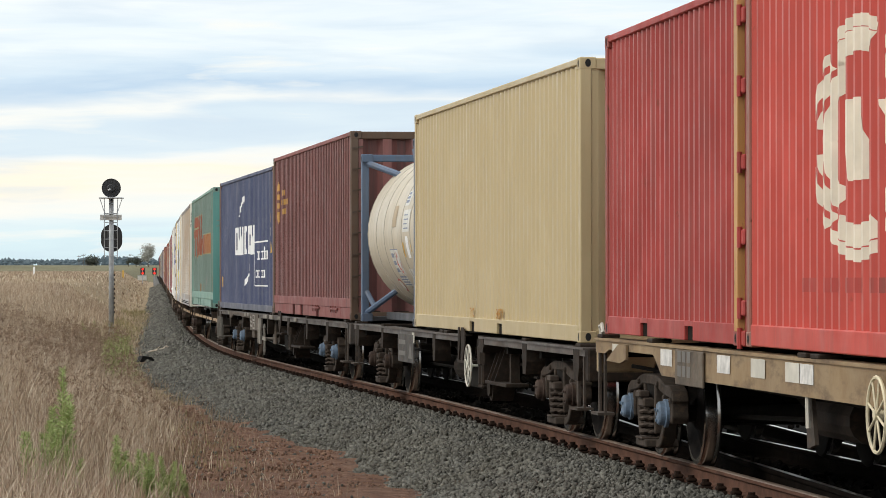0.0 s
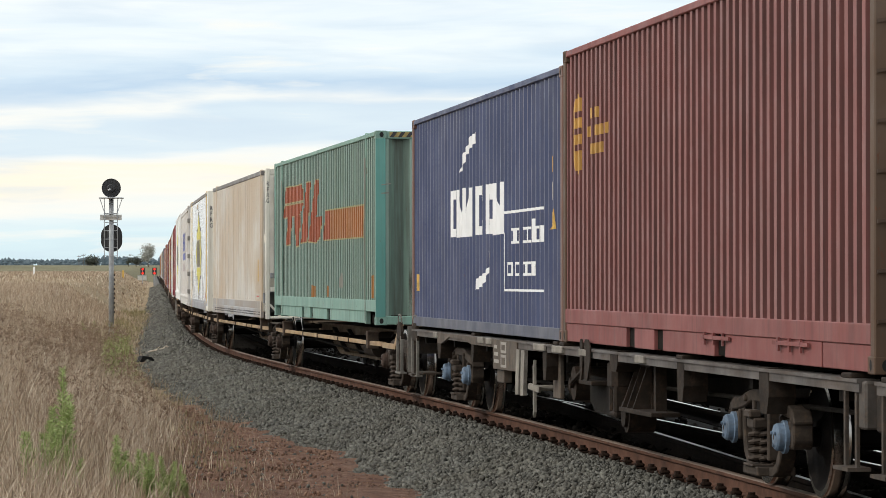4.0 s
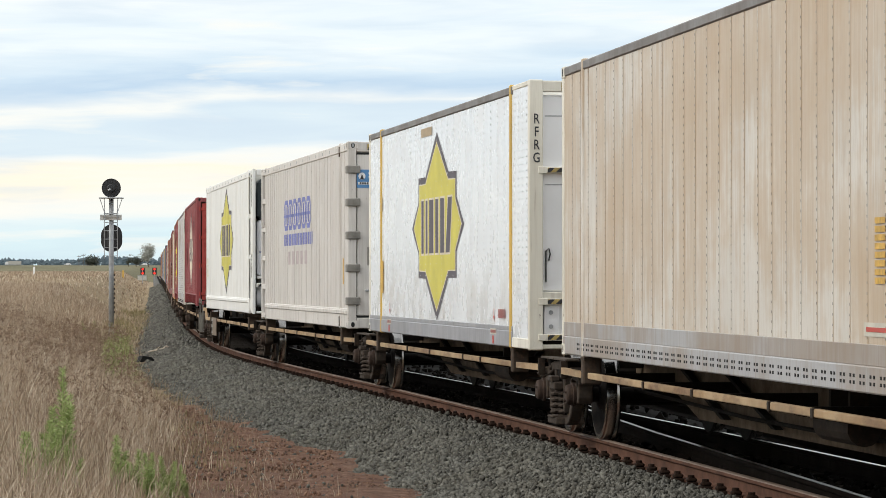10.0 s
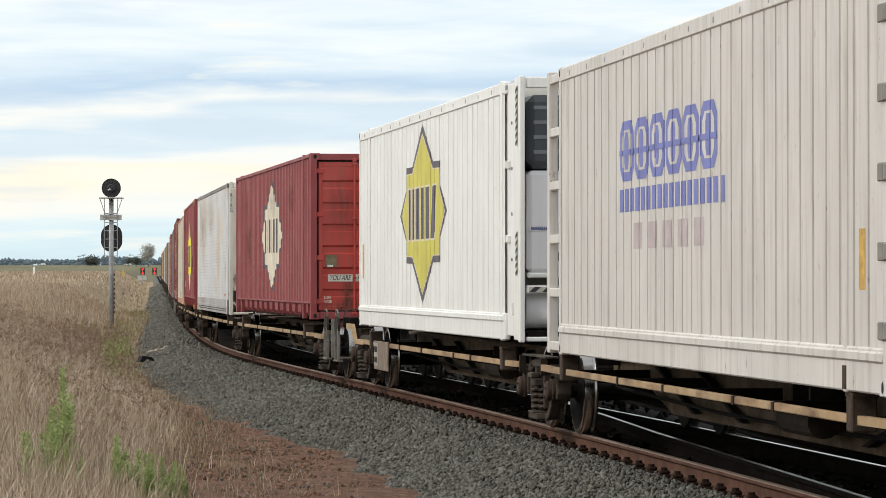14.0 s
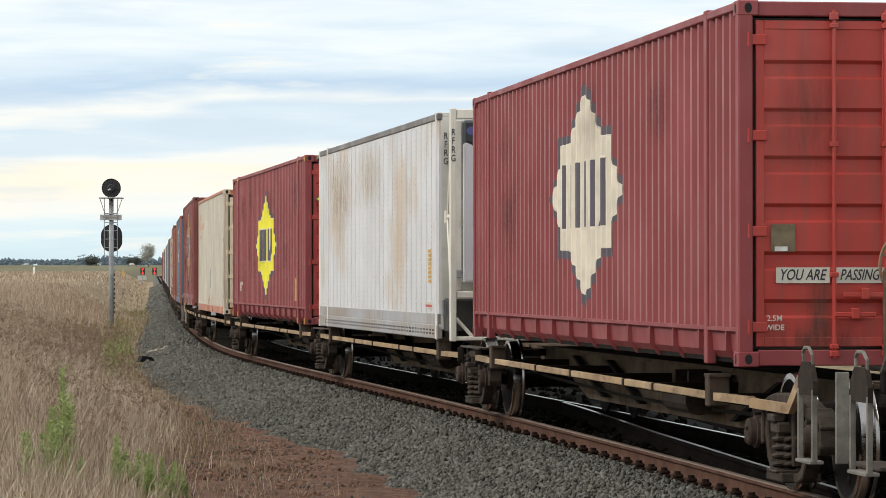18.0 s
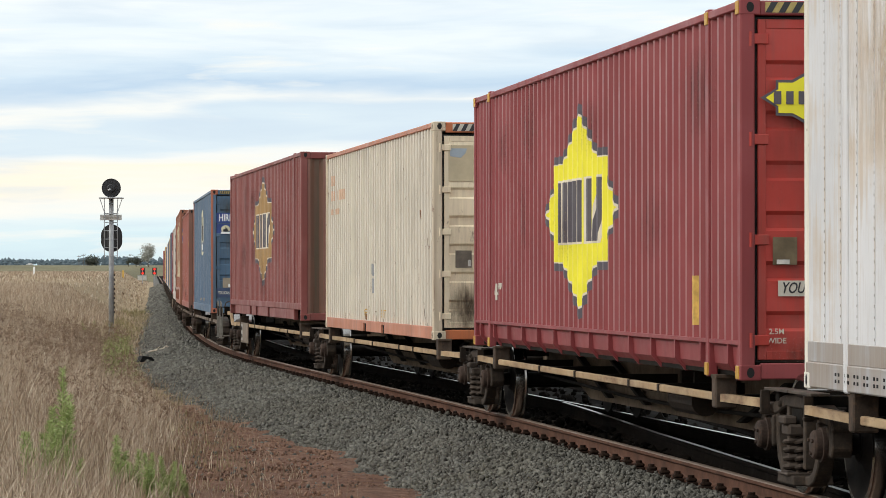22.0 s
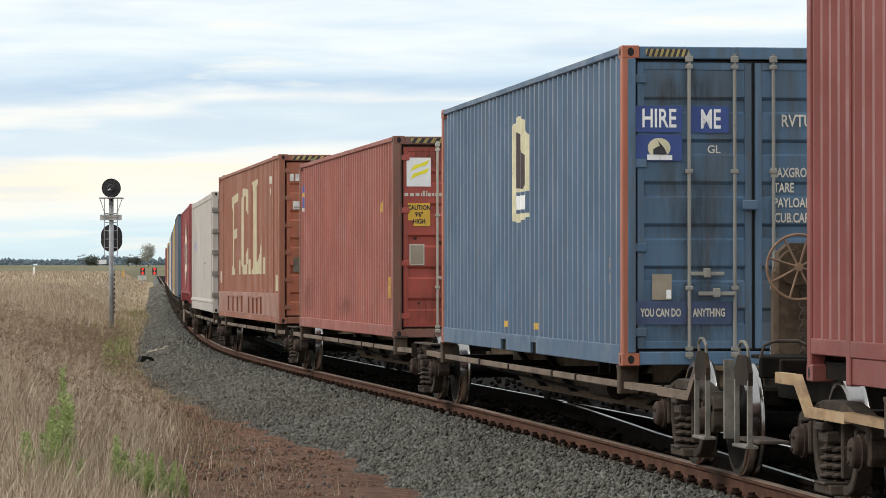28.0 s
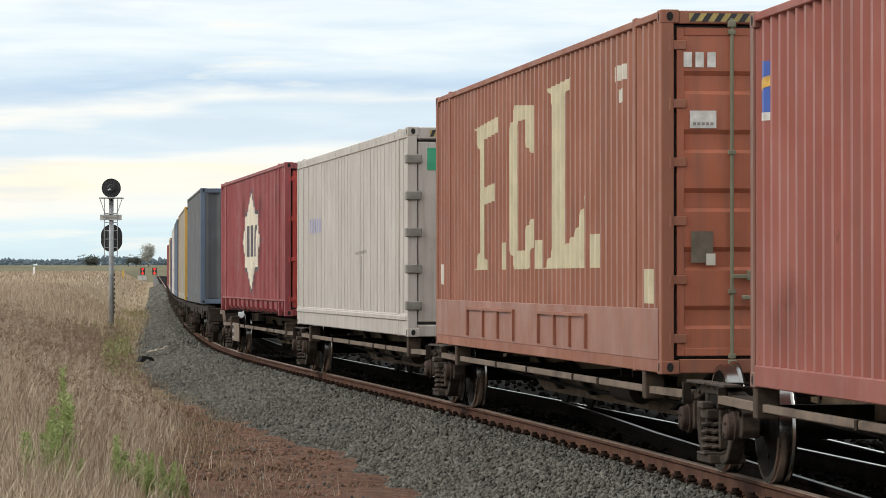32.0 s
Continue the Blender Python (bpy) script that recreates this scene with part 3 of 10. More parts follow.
def doors(ob, L, floor, H, material, bands=5, rods=True, rod_paint=None, hinge_paint=None, hinges=4, header=0.12, gasket=True, rod_z=0.0, rod_y=(0.18, 0.60), handle_z=(0.50, 0.68)):
    """Two leaves with pressed bands, locking rods, handles and hinges on the front end."""
    h, z0, z1 = L / 2, floor + 0.155, floor + H - header - 0.03
    rp = rod_paint or GALV
    hp = hinge_paint or material
    xd = h - 0.035
    for sy in (-1, 1):
        ya, yb = sorted((sy * 0.016, sy * (W2 - 0.145)))
        prof = [(z0, 0.0), (z0 + 0.16, 0.0)]
        step = (z1 - z0 - 0.3) / bands
        for i in range(bands):
            a = z0 + 0.18 + i * step
            prof += [(a + 0.10 * step, 0.0), (a + 0.16 * step, 0.026), (a + 0.42 * step, 0.026), (a + 0.50 * step, 0.0)]
        prof += [(z1, 0.0)]
        leaf = part("door_leaf", folded(prof, ya + 0.06, yb - 0.06, xd, 1, "xz"), material, ob)
        bm = BM()
        for q0, q1 in ((ya, ya + 0.065), (yb - 0.065, yb)):
            box(bm, xd - 0.03, xd + 0.006, q0, q1, z0, z1, 0.005)
        box(bm, xd - 0.03, xd + 0.006, ya + 0.065, yb - 0.065, z0, z0 + 0.07, 0.005)
        box(bm, xd - 0.03, xd + 0.006, ya + 0.065, yb - 0.065, z1 - 0.07, z1, 0.005)
        part("door_border", bm, material, leaf)
        if gasket:
            bm = BM()
            box(bm, xd - 0.07, xd - 0.034, ya - 0.012, yb + 0.02, z0 - 0.02, z1 + 0.02)
            part("gasket", bm, RUBBER, leaf, "black rubber gasket")
        if rods:
            for ry in rod_y:
                y = sy * ry
                bm = BM()
                rod(bm, (xd + 0.035, y, z0 - 0.09 + rod_z), (xd + 0.035, y, z1 + 0.08), 0.017, 8)
                for zz in (z0 + 0.0, z0 + 0.55, z0 + (z1 - z0) * 0.62, z1 - 0.04):
                    box(bm, xd + 0.003, xd + 0.055, y - 0.032, y + 0.032, zz - 0.02, zz + 0.02, 0.006)
                box(bm, xd + 0.01, xd + 0.055, y - 0.035, y + 0.035, z1 + 0.0, z1 + 0.06, 0.008)
                box(bm, xd + 0.01, xd + 0.055, y - 0.035, y + 0.035, z0 - 0.08, z0 - 0.03, 0.008)
                part("lock_rod", bm, rp, leaf, "steel locking rod")
                hz = z0 + handle_z[1 if ry == max(rod_y) else 0]
                bm = BM()
                yy = sorted((y, y + sy * -0.32 if ry == max(rod_y) else y + sy * 0.34))
                box(bm, xd + 0.045, xd + 0.062, yy[0], yy[1], hz - 0.018, hz + 0.018, 0.005)
                box(bm, xd + 0.006, xd + 0.07, (yy[0] + yy[1]) / 2 - 0.03, (yy[0] + yy[1]) / 2 + 0.03, hz - 0.035, hz + 0.05, 0.006)
                part("door_handle", bm, rp, leaf, "steel door handle")
        for i in range(hinges):
            zz = z0 + 0.15 + (z1 - z0 - 0.3) * i / (hinges - 1)
            a, b = sorted((sy * (W2 - 0.06), sy * (W2 - 0.23)))
            bm = box(BM(), xd + 0.004, xd + 0.022, a, b, zz - 0.04, zz + 0.04, 0.006)
            rod(bm, (xd + 0.026, sy * (W2 - 0.085), zz - 0.055), (xd + 0.026, sy * (W2 - 0.085), zz + 0.055), 0.014, 8)
            part("hinge", bm, hp, leaf)


def reefer(name, label, L, floor, H, skin, frame_mat, rail_mat, panels="flat", seam=0.48, skirt=None, skirt_mat=None, unit=None, hinges=0, post_x=1.15, strap=None, roof_band=0.1, rivets=True, posts=(-6.07, 6.07)):
    """An insulated box: smooth riveted sheets, top and bottom rails; its front end carries the cooling set or a pair of doors."""
    ob = root(name, label, "refrigerated container", "containers on the train")
    h, z0, z1 = L / 2, floor, floor + H
    skirt = skirt or (0.33 if panels == "flat" else 0.31)
    body = h - (post_x if unit else 0.06)                # the insulated box stops short of the open machinery frame
    plane = W2 - 0.012
    if panels == "flat":
        prof = [(-h + 0.10, 0.0), (body - 0.02, 0.0)]
        part("insulated_body", box(BM(), -h + 0.06, body, -plane, plane, z0 + 0.12, z1 - 0.03, 0.015), skin, ob)
        n = int((body + h) / seam)
        for sy in (-1, 1) if rivets else ():
            bm = BM()
            for i in range(1, n):
                x = -h + 0.12 + (body + h - 0.2) * i / n
                y0, y1 = sorted((sy * plane, sy * (plane + 0.004)))
                box(bm, x - 0.012, x + 0.012, y0, y1, z0 + skirt, z1 - roof_band)
            part("sheet_seam", bm, skin, ob)
        bm = BM()
        for j in range(34):
            z = z0 + skirt + 0.04 + (H - skirt - roof_band - 0.08) * j / 33
            box(bm, -0.005, 0.005, -plane - 0.007, -plane - 0.003, z - 0.009, z + 0.009)
        seam_me = to_mesh("riveted_seam", bm, [plain("grey_rivets", (0.36, 0.33, 0.30), 0.5, 0.2) if rivets else plain("pale_grey_rivets", (0.70, 0.71, 0.72), 0.5)])
        for i in range(1, n):
            ob2 = hang("riveted_seam", seam_me, ob, "", pose(-h + 0.12 + (body + h - 0.2) * i / n, 0, 0))
            ob2["kind"] = "stuff"
    else:
        prof = grooves(-h + 0.12, body - 0.05, 0.395)
        roof_band = 0.145
        part("insulated_body", box(BM(), -h + 0.06, body, -plane + 0.03, plane - 0.03, z0 + 0.12, z1 - 0.03, 0.01), skin, ob)
        # groove floors coloured dark for grime and for the shade in them
        joint = plain("grimy_shaded_joint", (0.13, 0.112, 0.10), 0.7, 0, 0.35, 4)
        for s in (-1, 1):
            bm = folded(prof, z0 + skirt, z1 - roof_band, s * plane, s)
            bm.faces.ensure_lookup_table()
            for i, f in enumerate(bm.faces):
                f.material_index = 1 if i % 4 == 2 else 0
            part("side_wall", bm, [skin, joint], ob)
    for sy in (-1, 1):
        a, b = sorted((sy * (W2 + 0.002), sy * (W2 - 0.07)))
        part("top_rail", box(BM(), -h + 0.05, body + 0.02, a, b, z1 - roof_band, z1 - 0.01, 0.012), rail_mat, ob)
        if panels == "flat":
            part("bottom_rail", box(BM(), -h + 0.05, body, a, b, z0 + 0.01, z0 + 0.19, 0.010), skirt_mat or frame_mat, ob, "pale grey alloy bottom rail")
            y0, y1 = sorted((sy * (W2 - 0.004), sy * (W2 - 0.07)))
            part("kick_band", box(BM(), -h + 0.05, body, y0, y1, z0 + 0.19, z0 + skirt, 0.004), skirt_mat, ob, "plain grey alloy band")
        else:
            part("bottom_rail", box(BM(), -h + 0.05, h - 0.05 if not unit else body, a, b, z0 + 0.01, z0 + skirt, 0.012), skirt_mat or frame_mat, ob)
            ya, yb = sorted((sy * (W2 + 0.022), sy * (W2 - 0.01)))
            part("rail_ridge", box(BM(), -h + 0.08, (h if not unit else body) - 0.08, ya, yb, z0 + 0.215, z0 + 0.285, 0.012), skirt_mat or frame_mat, ob)
            for k in range(14):
                part("rail_stud", box(BM(), -h + 0.7 + 1.0 * k - 0.02, -h + 0.7 + 1.0 * k + 0.02, *sorted((sy * (W2 + 0.006), sy * (W2 - 0.02))), z1 - 0.105, z1 - 0.055, 0.004), GALV, ob)
        for px in posts:
            px = min(px, body - 0.1)
            y0, y1 = sorted((sy * (W2 + 0.006), sy * (W2 - 0.06)))
            part("lifting_post", box(BM(), px - 0.05, px + 0.05, y0, y1, z0, z1 + 0.01, 0.01), strap or (skin if panels == "flat" else frame_mat), ob)
        for sx in (-1, 1):
            pw = 0.075 if unit == "rounded" and sx > 0 else 0.15 if unit == "boxed" and sx > 0 else 0.06 if unit and sx > 0 else 0.13
            x0, x1 = sorted((sx * h, sx * (h - 0.10)))
            y0, y1 = sorted((sy * W2, sy * (W2 - pw)))
            part("corner_post", box(BM(), x0, x1, y0, y1, z0, z1, 0.010), frame_mat, ob)
    part("roof", box(BM(), -h + 0.06, body, -W2 + 0.06, W2 - 0.06, z1 - 0.04, z1 - 0.005), frame_mat, ob)
    part("floor_frame", box(BM(), -h + 0.06, h - 0.06, -W2 + 0.1, W2 - 0.1, z0 + 0.03, z0 + 0.13), DARK, ob, "dark underside")
    if unit:
        slate = plain("dark_slate_cover", (0.045, 0.055, 0.062), 0.4, 0, 0.2, 2)
        grey = plain("grimy_white_bulkhead", (0.70, 0.67, 0.60), 0.5, 0, 0.15, 3)
        part("bulkhead", box(BM(), body - 0.02, body + 0.012, -W2 + 0.05, W2 - 0.05, z0 + 0.14, z1 - 0.06), grey, ob, "grimy white bulkhead behind the cooling unit")
        for zz, th in ((z1 - 0.13, 0.12), (z0 + 0.01, 0.05), (z0 + 0.53, 0.085)):
            part("cross_bar", box(BM(), h - 0.1, h - 0.01, -W2 + 0.08, W2 - 0.08, zz, zz + th, 0.01), frame_mat, ob)
        for zz, n in ((z1 - 0.12, 9),):
            stripes("hazard_band", ob, -W2 + 0.35, W2 - 0.2, zz, zz + 0.09, h - 0.01, "end", n, white=unit == "rounded")
        if unit == "rounded":
            cover = [(-1.03, z0 + 0.73), (0.7, z0 + 0.73), (0.7, z0 + 1.25), (-0.52, z0 + 1.5), (-0.60, z0 + 1.75), (-0.66, z1 - 1.02), (-0.74, z1 - 0.62), (-0.80, z1 - 0.54), (-0.95, z1 - 0.44), (-1.0, z1 - 0.42), (-1.03, z1 - 0.44)]
            bm = prism(BM(), cover, h - 0.42, h - 0.09, 0, "x")
            bmesh.ops.bevel(bm, geom=[e for e in bm.edges if abs(e.verts[0].co.x - e.verts[1].co.x) < 0.01], offset=0.018, segments=2, affect="EDGES", clamp_overlap=True)
            part("cooling_unit_cover", bm, paint("white_moulded_cover", (0.74, 0.74, 0.76), 0.16, 0.0, 0.42, grime=(0.5, 0.45, 0.4), fade=0.05, dent=0.05), ob, "white moulded cooling unit cover with a sloping shoulder")
            part("cooling_unit_edge", prism(BM(), [(-1.0, z1 - 0.40), (-0.94, z1 - 0.41), (-0.785, z1 - 0.51), (-0.72, z1 - 0.60), (-0.64, z1 - 1.02), (-0.66, z1 - 1.02), (-0.74, z1 - 0.62), (-0.80, z1 - 0.54), (-0.95, z1 - 0.44)], h - 0.40, h - 0.10, 0, "x"), RUBBER, ob, "black edge seal")
            part("cooling_unit_top", box(BM(), body + 0.1, h - 0.20, -1.03, 1.03, z0 + 0.75, z1 - 0.14, 0.03), slate, ob, "dark slate casing of the cooling unit")
            part("side_panel", box(BM(), h - 0.30, h - 0.26, -W2 + 0.075, -1.04, z0 + 0.62, z1 - 0.14, 0.006), grey, ob, "grimy white side panel")
            decal("oval_plate", [[(-0.90 + 0.09 * math.cos(a), z1 - 0.27 + 0.055 * math.sin(a)) for a in [i * math.pi / 8 for i in range(16)]]], plain("violet_plate", (0.12, 0.13, 0.36), 0.5), ob, h - 0.20, None, "end", 0.006)
            part("latch_recess", box(BM(), h - 0.095, h - 0.083, -0.92, -0.76, z0 + 1.10, z0 + 1.27, 0.004), plain("grey_latch_plate", (0.42, 0.41, 0.38), 0.5, 0, 0.2, 9), ob, "grey latch plate")
            part("latch", box(BM(), h - 0.083, h - 0.077, -0.89, -0.79, z0 + 1.13, z0 + 1.24, 0.004), plain("dark_latch", (0.12, 0.10, 0.07), 0.5, 0, 0.4, 12), ob, "dark recessed latch")
            part("tank_panel", box(BM(), body, h - 0.16, -W2 + 0.08, W2 - 0.08, z0 + 0.10, z0 + 0.52, 0.02), plain("sooty_tank", (0.035, 0.035, 0.03), 0.7, 0, 0.6, 3), ob, "sooty dark lower panel")
            part("junction_box", box(BM(), h - 0.26, h - 0.20, -1.12, -1.05, z0 + 0.78, z0 + 0.88, 0.01), GALV, ob, "small grey junction box")
            bm = bent(BM(), [(h - 0.06, -W2 + 0.03, z1 - 0.25), (h - 0.55, -W2 + 0.05, z0 + 1.55), (h - 0.06, -W2 + 0.03, z0 + 0.40)], 0.022)
            box(bm, h - 0.60, h - 0.52, -W2 + 0.01, -W2 + 0.08, z0 + 1.46, z0 + 1.62, 0.01)
            box(bm, h - 0.55, h - 0.06, -W2 + 0.03, -W2 + 0.07, z0 + 1.52, z0 + 1.57, 0.01)
            part("brace", bm, frame_mat, ob, "bent white side brace")
            part("brace", bent(BM(), [(h - 0.05, -1.14, z0 + 0.28), (h - 0.05, -0.94, z0 + 0.06)], 0.025), frame_mat, ob)
            part("lock_bar", box(BM(), h - 0.9, h - 0.86, -W2 + 0.02, -W2 + 0.06, z0 + 0.3, z0 + 0.5, 0.008), GALV, ob)
        elif unit == "boxed":
            part("cooling_unit_cover", box(BM(), body, h - 0.06, -1.10, 1.10, z0 + 0.62, z1 - 0.16, 0.02), plain("white_sheet_cover", (0.84, 0.84, 0.85), 0.4, 0, 0.05, 2), ob, "white sheet cooling unit cover")
            solar = part("solar_panel", box(BM(), h - 0.07, h - 0.045, -0.85, -0.25, z0 + 0.92, z0 + 1.56, 0.008), GALV, ob, "framed blue-black solar panel on the cooling unit")
            for i in range(5):
                for j in range(5):
                    part("solar_cell", box(BM(), h - 0.046, h - 0.041, -0.835 + 0.116 * i, -0.835 + 0.116 * i + 0.110, z0 + 0.935 + 0.122 * j, z0 + 0.935 + 0.122 * j + 0.116, 0.002), plain("blue_black_cells", (0.022, 0.026, 0.036), 0.35, 0, 0.4, 12), solar)
            for zz in (1.75, 2.48):
                part("cover_seam", box(BM(), h - 0.062, h - 0.058, -1.04, 1.0, z0 + zz, z0 + zz + 0.012), GALV, ob)
            part("battery_box", box(BM(), body, h - 0.05, -1.05, 0.3, z0 + 0.16, z0 + 0.50, 0.015), plain("white_sheet_cover", (0.84, 0.84, 0.85)), ob, "white battery box")
            part("battery_tray", box(BM(), h - 0.30, h - 0.05, -1.03, -0.2, z0 + 0.58, z0 + 0.605, 0.004), RUBBER, ob, "black tray under the cover")
            part("hinge_plate", box(BM(), h - 0.052, h - 0.035, -1.055, -0.89, z0 + 0.17, z0 + 0.47, 0.006), plain("white_sheet_cover", (0.84, 0.84, 0.85)), ob, "white bolted plate")
            for y, zz, r in ((-0.98, 0.40, 0.024), (-0.98, 0.25, 0.024), (-0.745, 0.345, 0.03)):
                part("box_bolt", rod(BM(), (h - 0.052, y, z0 + zz), (h - 0.018, y, z0 + zz), r, 10), GALV, ob)
            for zz in (z0 + 0.11, z0 + 0.49, z0 + 1.885):
                stripes("hazard_band", ob, -W2 + 0.17, W2 - 0.2, zz, zz + 0.05, h, "end", 9)
                part("cross_bar", box(BM(), h - 0.07, h - 0.004, -W2 + 0.166, W2 - 0.166, zz - 0.01, zz + 0.06, 0.01), frame_mat, ob)
                part("bar_bracket", box(BM(), h - 0.02, h + 0.012, -W2 + 0.10, -W2 + 0.20, zz - 0.012, zz + 0.062, 0.006), frame_mat, ob)
            for sy in (-1, 1):
                part("side_panel", box(BM(), body, h - 0.10, *sorted((sy * plane, sy * (plane - 0.05))), z0 + 0.10, z1 - 0.02, 0.006), skin, ob, "glossy white riveted closing panel")
                part("top_rail", box(BM(), body + 0.02, h - 0.10, *sorted((sy * (W2 - 0.004), sy * (W2 - 0.07))), z1 - 0.06, z1 - 0.004, 0.008), frame_mat, ob)
                part("bottom_rail", box(BM(), body, h - 0.10, *sorted((sy * (W2 - 0.002), sy * (W2 - 0.07))), z0 + 0.01, z0 + 0.12, 0.008), frame_mat, ob)
            for x in (0.16, 0.40, 0.66, 0.94):
                hang("riveted_seam", seam_me, ob, "", pose(body + x, 0, 0))["kind"] = "stuff"
            part("cable", bent(BM(), [(h - 0.05, -1.0, z0 + 0.95), (h - 0.04, -0.985, z0 + 1.02), (h - 0.04, -1.0, z0 + 1.08), (h - 0.05, -1.03, z0 + 1.05), (h - 0.05, -1.03, z0 + 0.72)], 0.008), RUBBER, ob, "black power cable")
            part("latch", box(BM(), h - 0.06, h - 0.03, -0.735, -0.685, z0 + 0.80, z0 + 0.90, 0.01), RUBBER, ob, "black drop latch")
        else:
            part("cooling_unit_cover", box(BM(), body, h - 0.10, -1.12, 1.12, z0 + 0.75, z1 - 1.02, 0.05), plain("white_moulded_cover", (0.66, 0.66, 0.67)), ob, "white cooling unit cover")
            part("vent_grille", box(BM(), body, h - 0.08, -1.12, 1.12, z1 - 1.0, z1 - 0.2, 0.08), plain("dark_slate_cover", (0.045, 0.055, 0.062)), ob, "dark vent grille")
            bm = BM()
            for k in range(4):
                box(bm, h - 0.085, h - 0.07, -1.05, 0.9, z1 - 0.84 + 0.16 * k, z1 - 0.80 + 0.16 * k)
            part("grille_slat", bm, plain("grey_slat", (0.16, 0.17, 0.18), 0.5), ob)
            part("fuel_tank", rod(BM(), (h - 0.30, -1.12, z0 + 0.36), (h - 0.30, 0.9, z0 + 0.36), 0.22, 16), plain("white_moulded_cover", (0.66, 0.66, 0.67)), ob, "white round fuel tank", True)
            for sy in (-1, 1):
                part("side_panel", box(BM(), body - 0.01, h - 0.42, *sorted((sy * (W2 - 0.035), sy * (W2 - 0.06))), z0 + 0.06, z1 - 0.04, 0.006), skin, ob, "white closing panel beside the cooling unit")
                part("corner_post", box(BM(), h - 0.42, h - 0.10, *sorted((sy * (W2 - 0.004), sy * (W2 - 0.07))), z0 + 0.02, z1 - 0.01, 0.010), frame_mat, ob)
                part("tank_band", rod(BM(), (h - 0.30, sy * 0.72, z0 + 0.36), (h - 0.30, sy * 0.80, z0 + 0.36), 0.226, 18), GALV, ob, "grey tank band")
                for k in range(5):
                    part("panel_bolt", rod(BM(), (h - 0.70, sy * (W2 - 0.035), z0 + 0.4 + 0.5 * k), (h - 0.70, sy * (W2 - 0.02), z0 + 0.4 + 0.5 * k), 0.018, 8), GALV, ob)
                part("bracket", prism(BM(), [(h - 0.62, z0 + 0.42), (h - 0.46, z0 + 0.42), (h - 0.46, z0 + 0.28), (h - 0.56, z0 + 0.28)], *sorted((sy * (W2 + 0.01), sy * (W2 - 0.04)))), frame_mat, ob)
            part("cover_lip", box(BM(), h - 0.14, h - 0.06, -1.12, 1.12, z0 + 0.70, z0 + 0.755, 0.012), frame_mat, ob, "white lower lip of the cover")
            decal("name_plate", bar(-1.10, -0.88, z0 + 1.20, z0 + 1.26), PANELW, ob, h - 0.10, None, "end", 0.004)
            decal("plate_bar", block_row(-1.08, -0.90, z0 + 1.215, z0 + 1.245, 8, 0.3), DBLUEP, ob, h - 0.10, None, "end", 0.007)
            part("latch", box(BM(), h - 0.11, h - 0.092, -0.86, -0.72, z0 + 0.88, z0 + 0.98, 0.008), plain("dark_latch", (0.12, 0.10, 0.07)), ob, "dark recessed latch")
            stripes("hazard_band", ob, -W2 + 0.1, 0.6, z0 + 0.545, z0 + 0.60, h - 0.01, "end", 6, white=True)
            stripes("hazard_band", ob, h - 0.27, h - 0.14, z1 - 0.75, z1 - 0.1, W2 - 0.004, "side", 4, True, True)
            stripes("hazard_band", ob, h - 0.27, h - 0.14, z0 + 0.72, z0 + 1.2, W2 - 0.004, "side", 3, True, True)
            for zz in (z0 + 1.08, z0 + 1.9):
                part("bracket", box(BM(), body + 0.1, body + 0.2, -W2 - 0.01, -W2 + 0.04, zz, zz + 0.09, 0.01), frame_mat, ob)
    else:
        for sy in (-1, 1):
            ya, yb = sorted((sy * 0.015, sy * (W2 - 0.14)))
            leaf = part("door_leaf", box(BM(), h - 0.08, h - 0.02, ya, yb, z0 + 0.2, z1 - 0.2, 0.012), skin, ob)
            part("gasket", box(BM(), h - 0.1, h - 0.045, ya - 0.01, yb + 0.03, z0 + 0.17, z1 - 0.17), RUBBER, leaf, "black rubber gasket")
            for i in range(hinges):
                zz = z0 + 0.42 + (H - 0.85) * i / (hinges - 1)
                a, b = sorted((sy * (W2 + 0.02), sy * (W2 - 0.19)))
                bm = box(BM(), h - 0.02, h + 0.03, a, b, zz - 0.06, zz + 0.06, 0.012)
                box(bm, h - 0.16, h - 0.02, *sorted((sy * (W2 + 0.02), sy * (W2 + 0.004))), zz - 0.06, zz + 0.06, 0.008)
                rod(bm, (h + 0.02, sy * (W2 - 0.10), zz), (h + 0.045, sy * (W2 - 0.10), zz), 0.02, 8)
                part("hinge", bm, plain("grey_hinge_steel", (0.24, 0.225, 0.20), 0.6, 0.2, 0.2, 8), leaf, "heavy grey hinge")
        part("front_header", box(BM(), h - 0.09, h - 0.005, -W2 + 0.13, W2 - 0.13, z1 - 0.16, z1 - 0.005, 0.01), frame_mat, ob)
        part("front_sill", box(BM(), h - 0.09, h - 0.005, -W2 + 0.13, W2 - 0.13, z0 + 0.005, z0 + 0.16, 0.01), frame_mat, ob)
        stripes("hazard_band", ob, -W2 + 0.3, W2 - 0.3, z1 - 0.13, z1 - 0.04, h - 0.003, "end", 10)
    hole = plain("dark_hole_shade", (0.012, 0.012, 0.012), 0.9)
    for sx in (-1, 1):
        for sy in (-1, 1):
            for sz, z in () if unit and sx > 0 else ((-1, z0), (1, z1)):
                part("corner_casting", casting(BM(), sx * (h + 0.004), sy * (W2 + 0.004), z, sx, sy, sz), [frame_mat, hole], ob)
    return ob, prof, plane


# ---------------------------------------------------------------- running gear
R_WHEEL = 0.45
SPUN = []          # wheelsets to roll


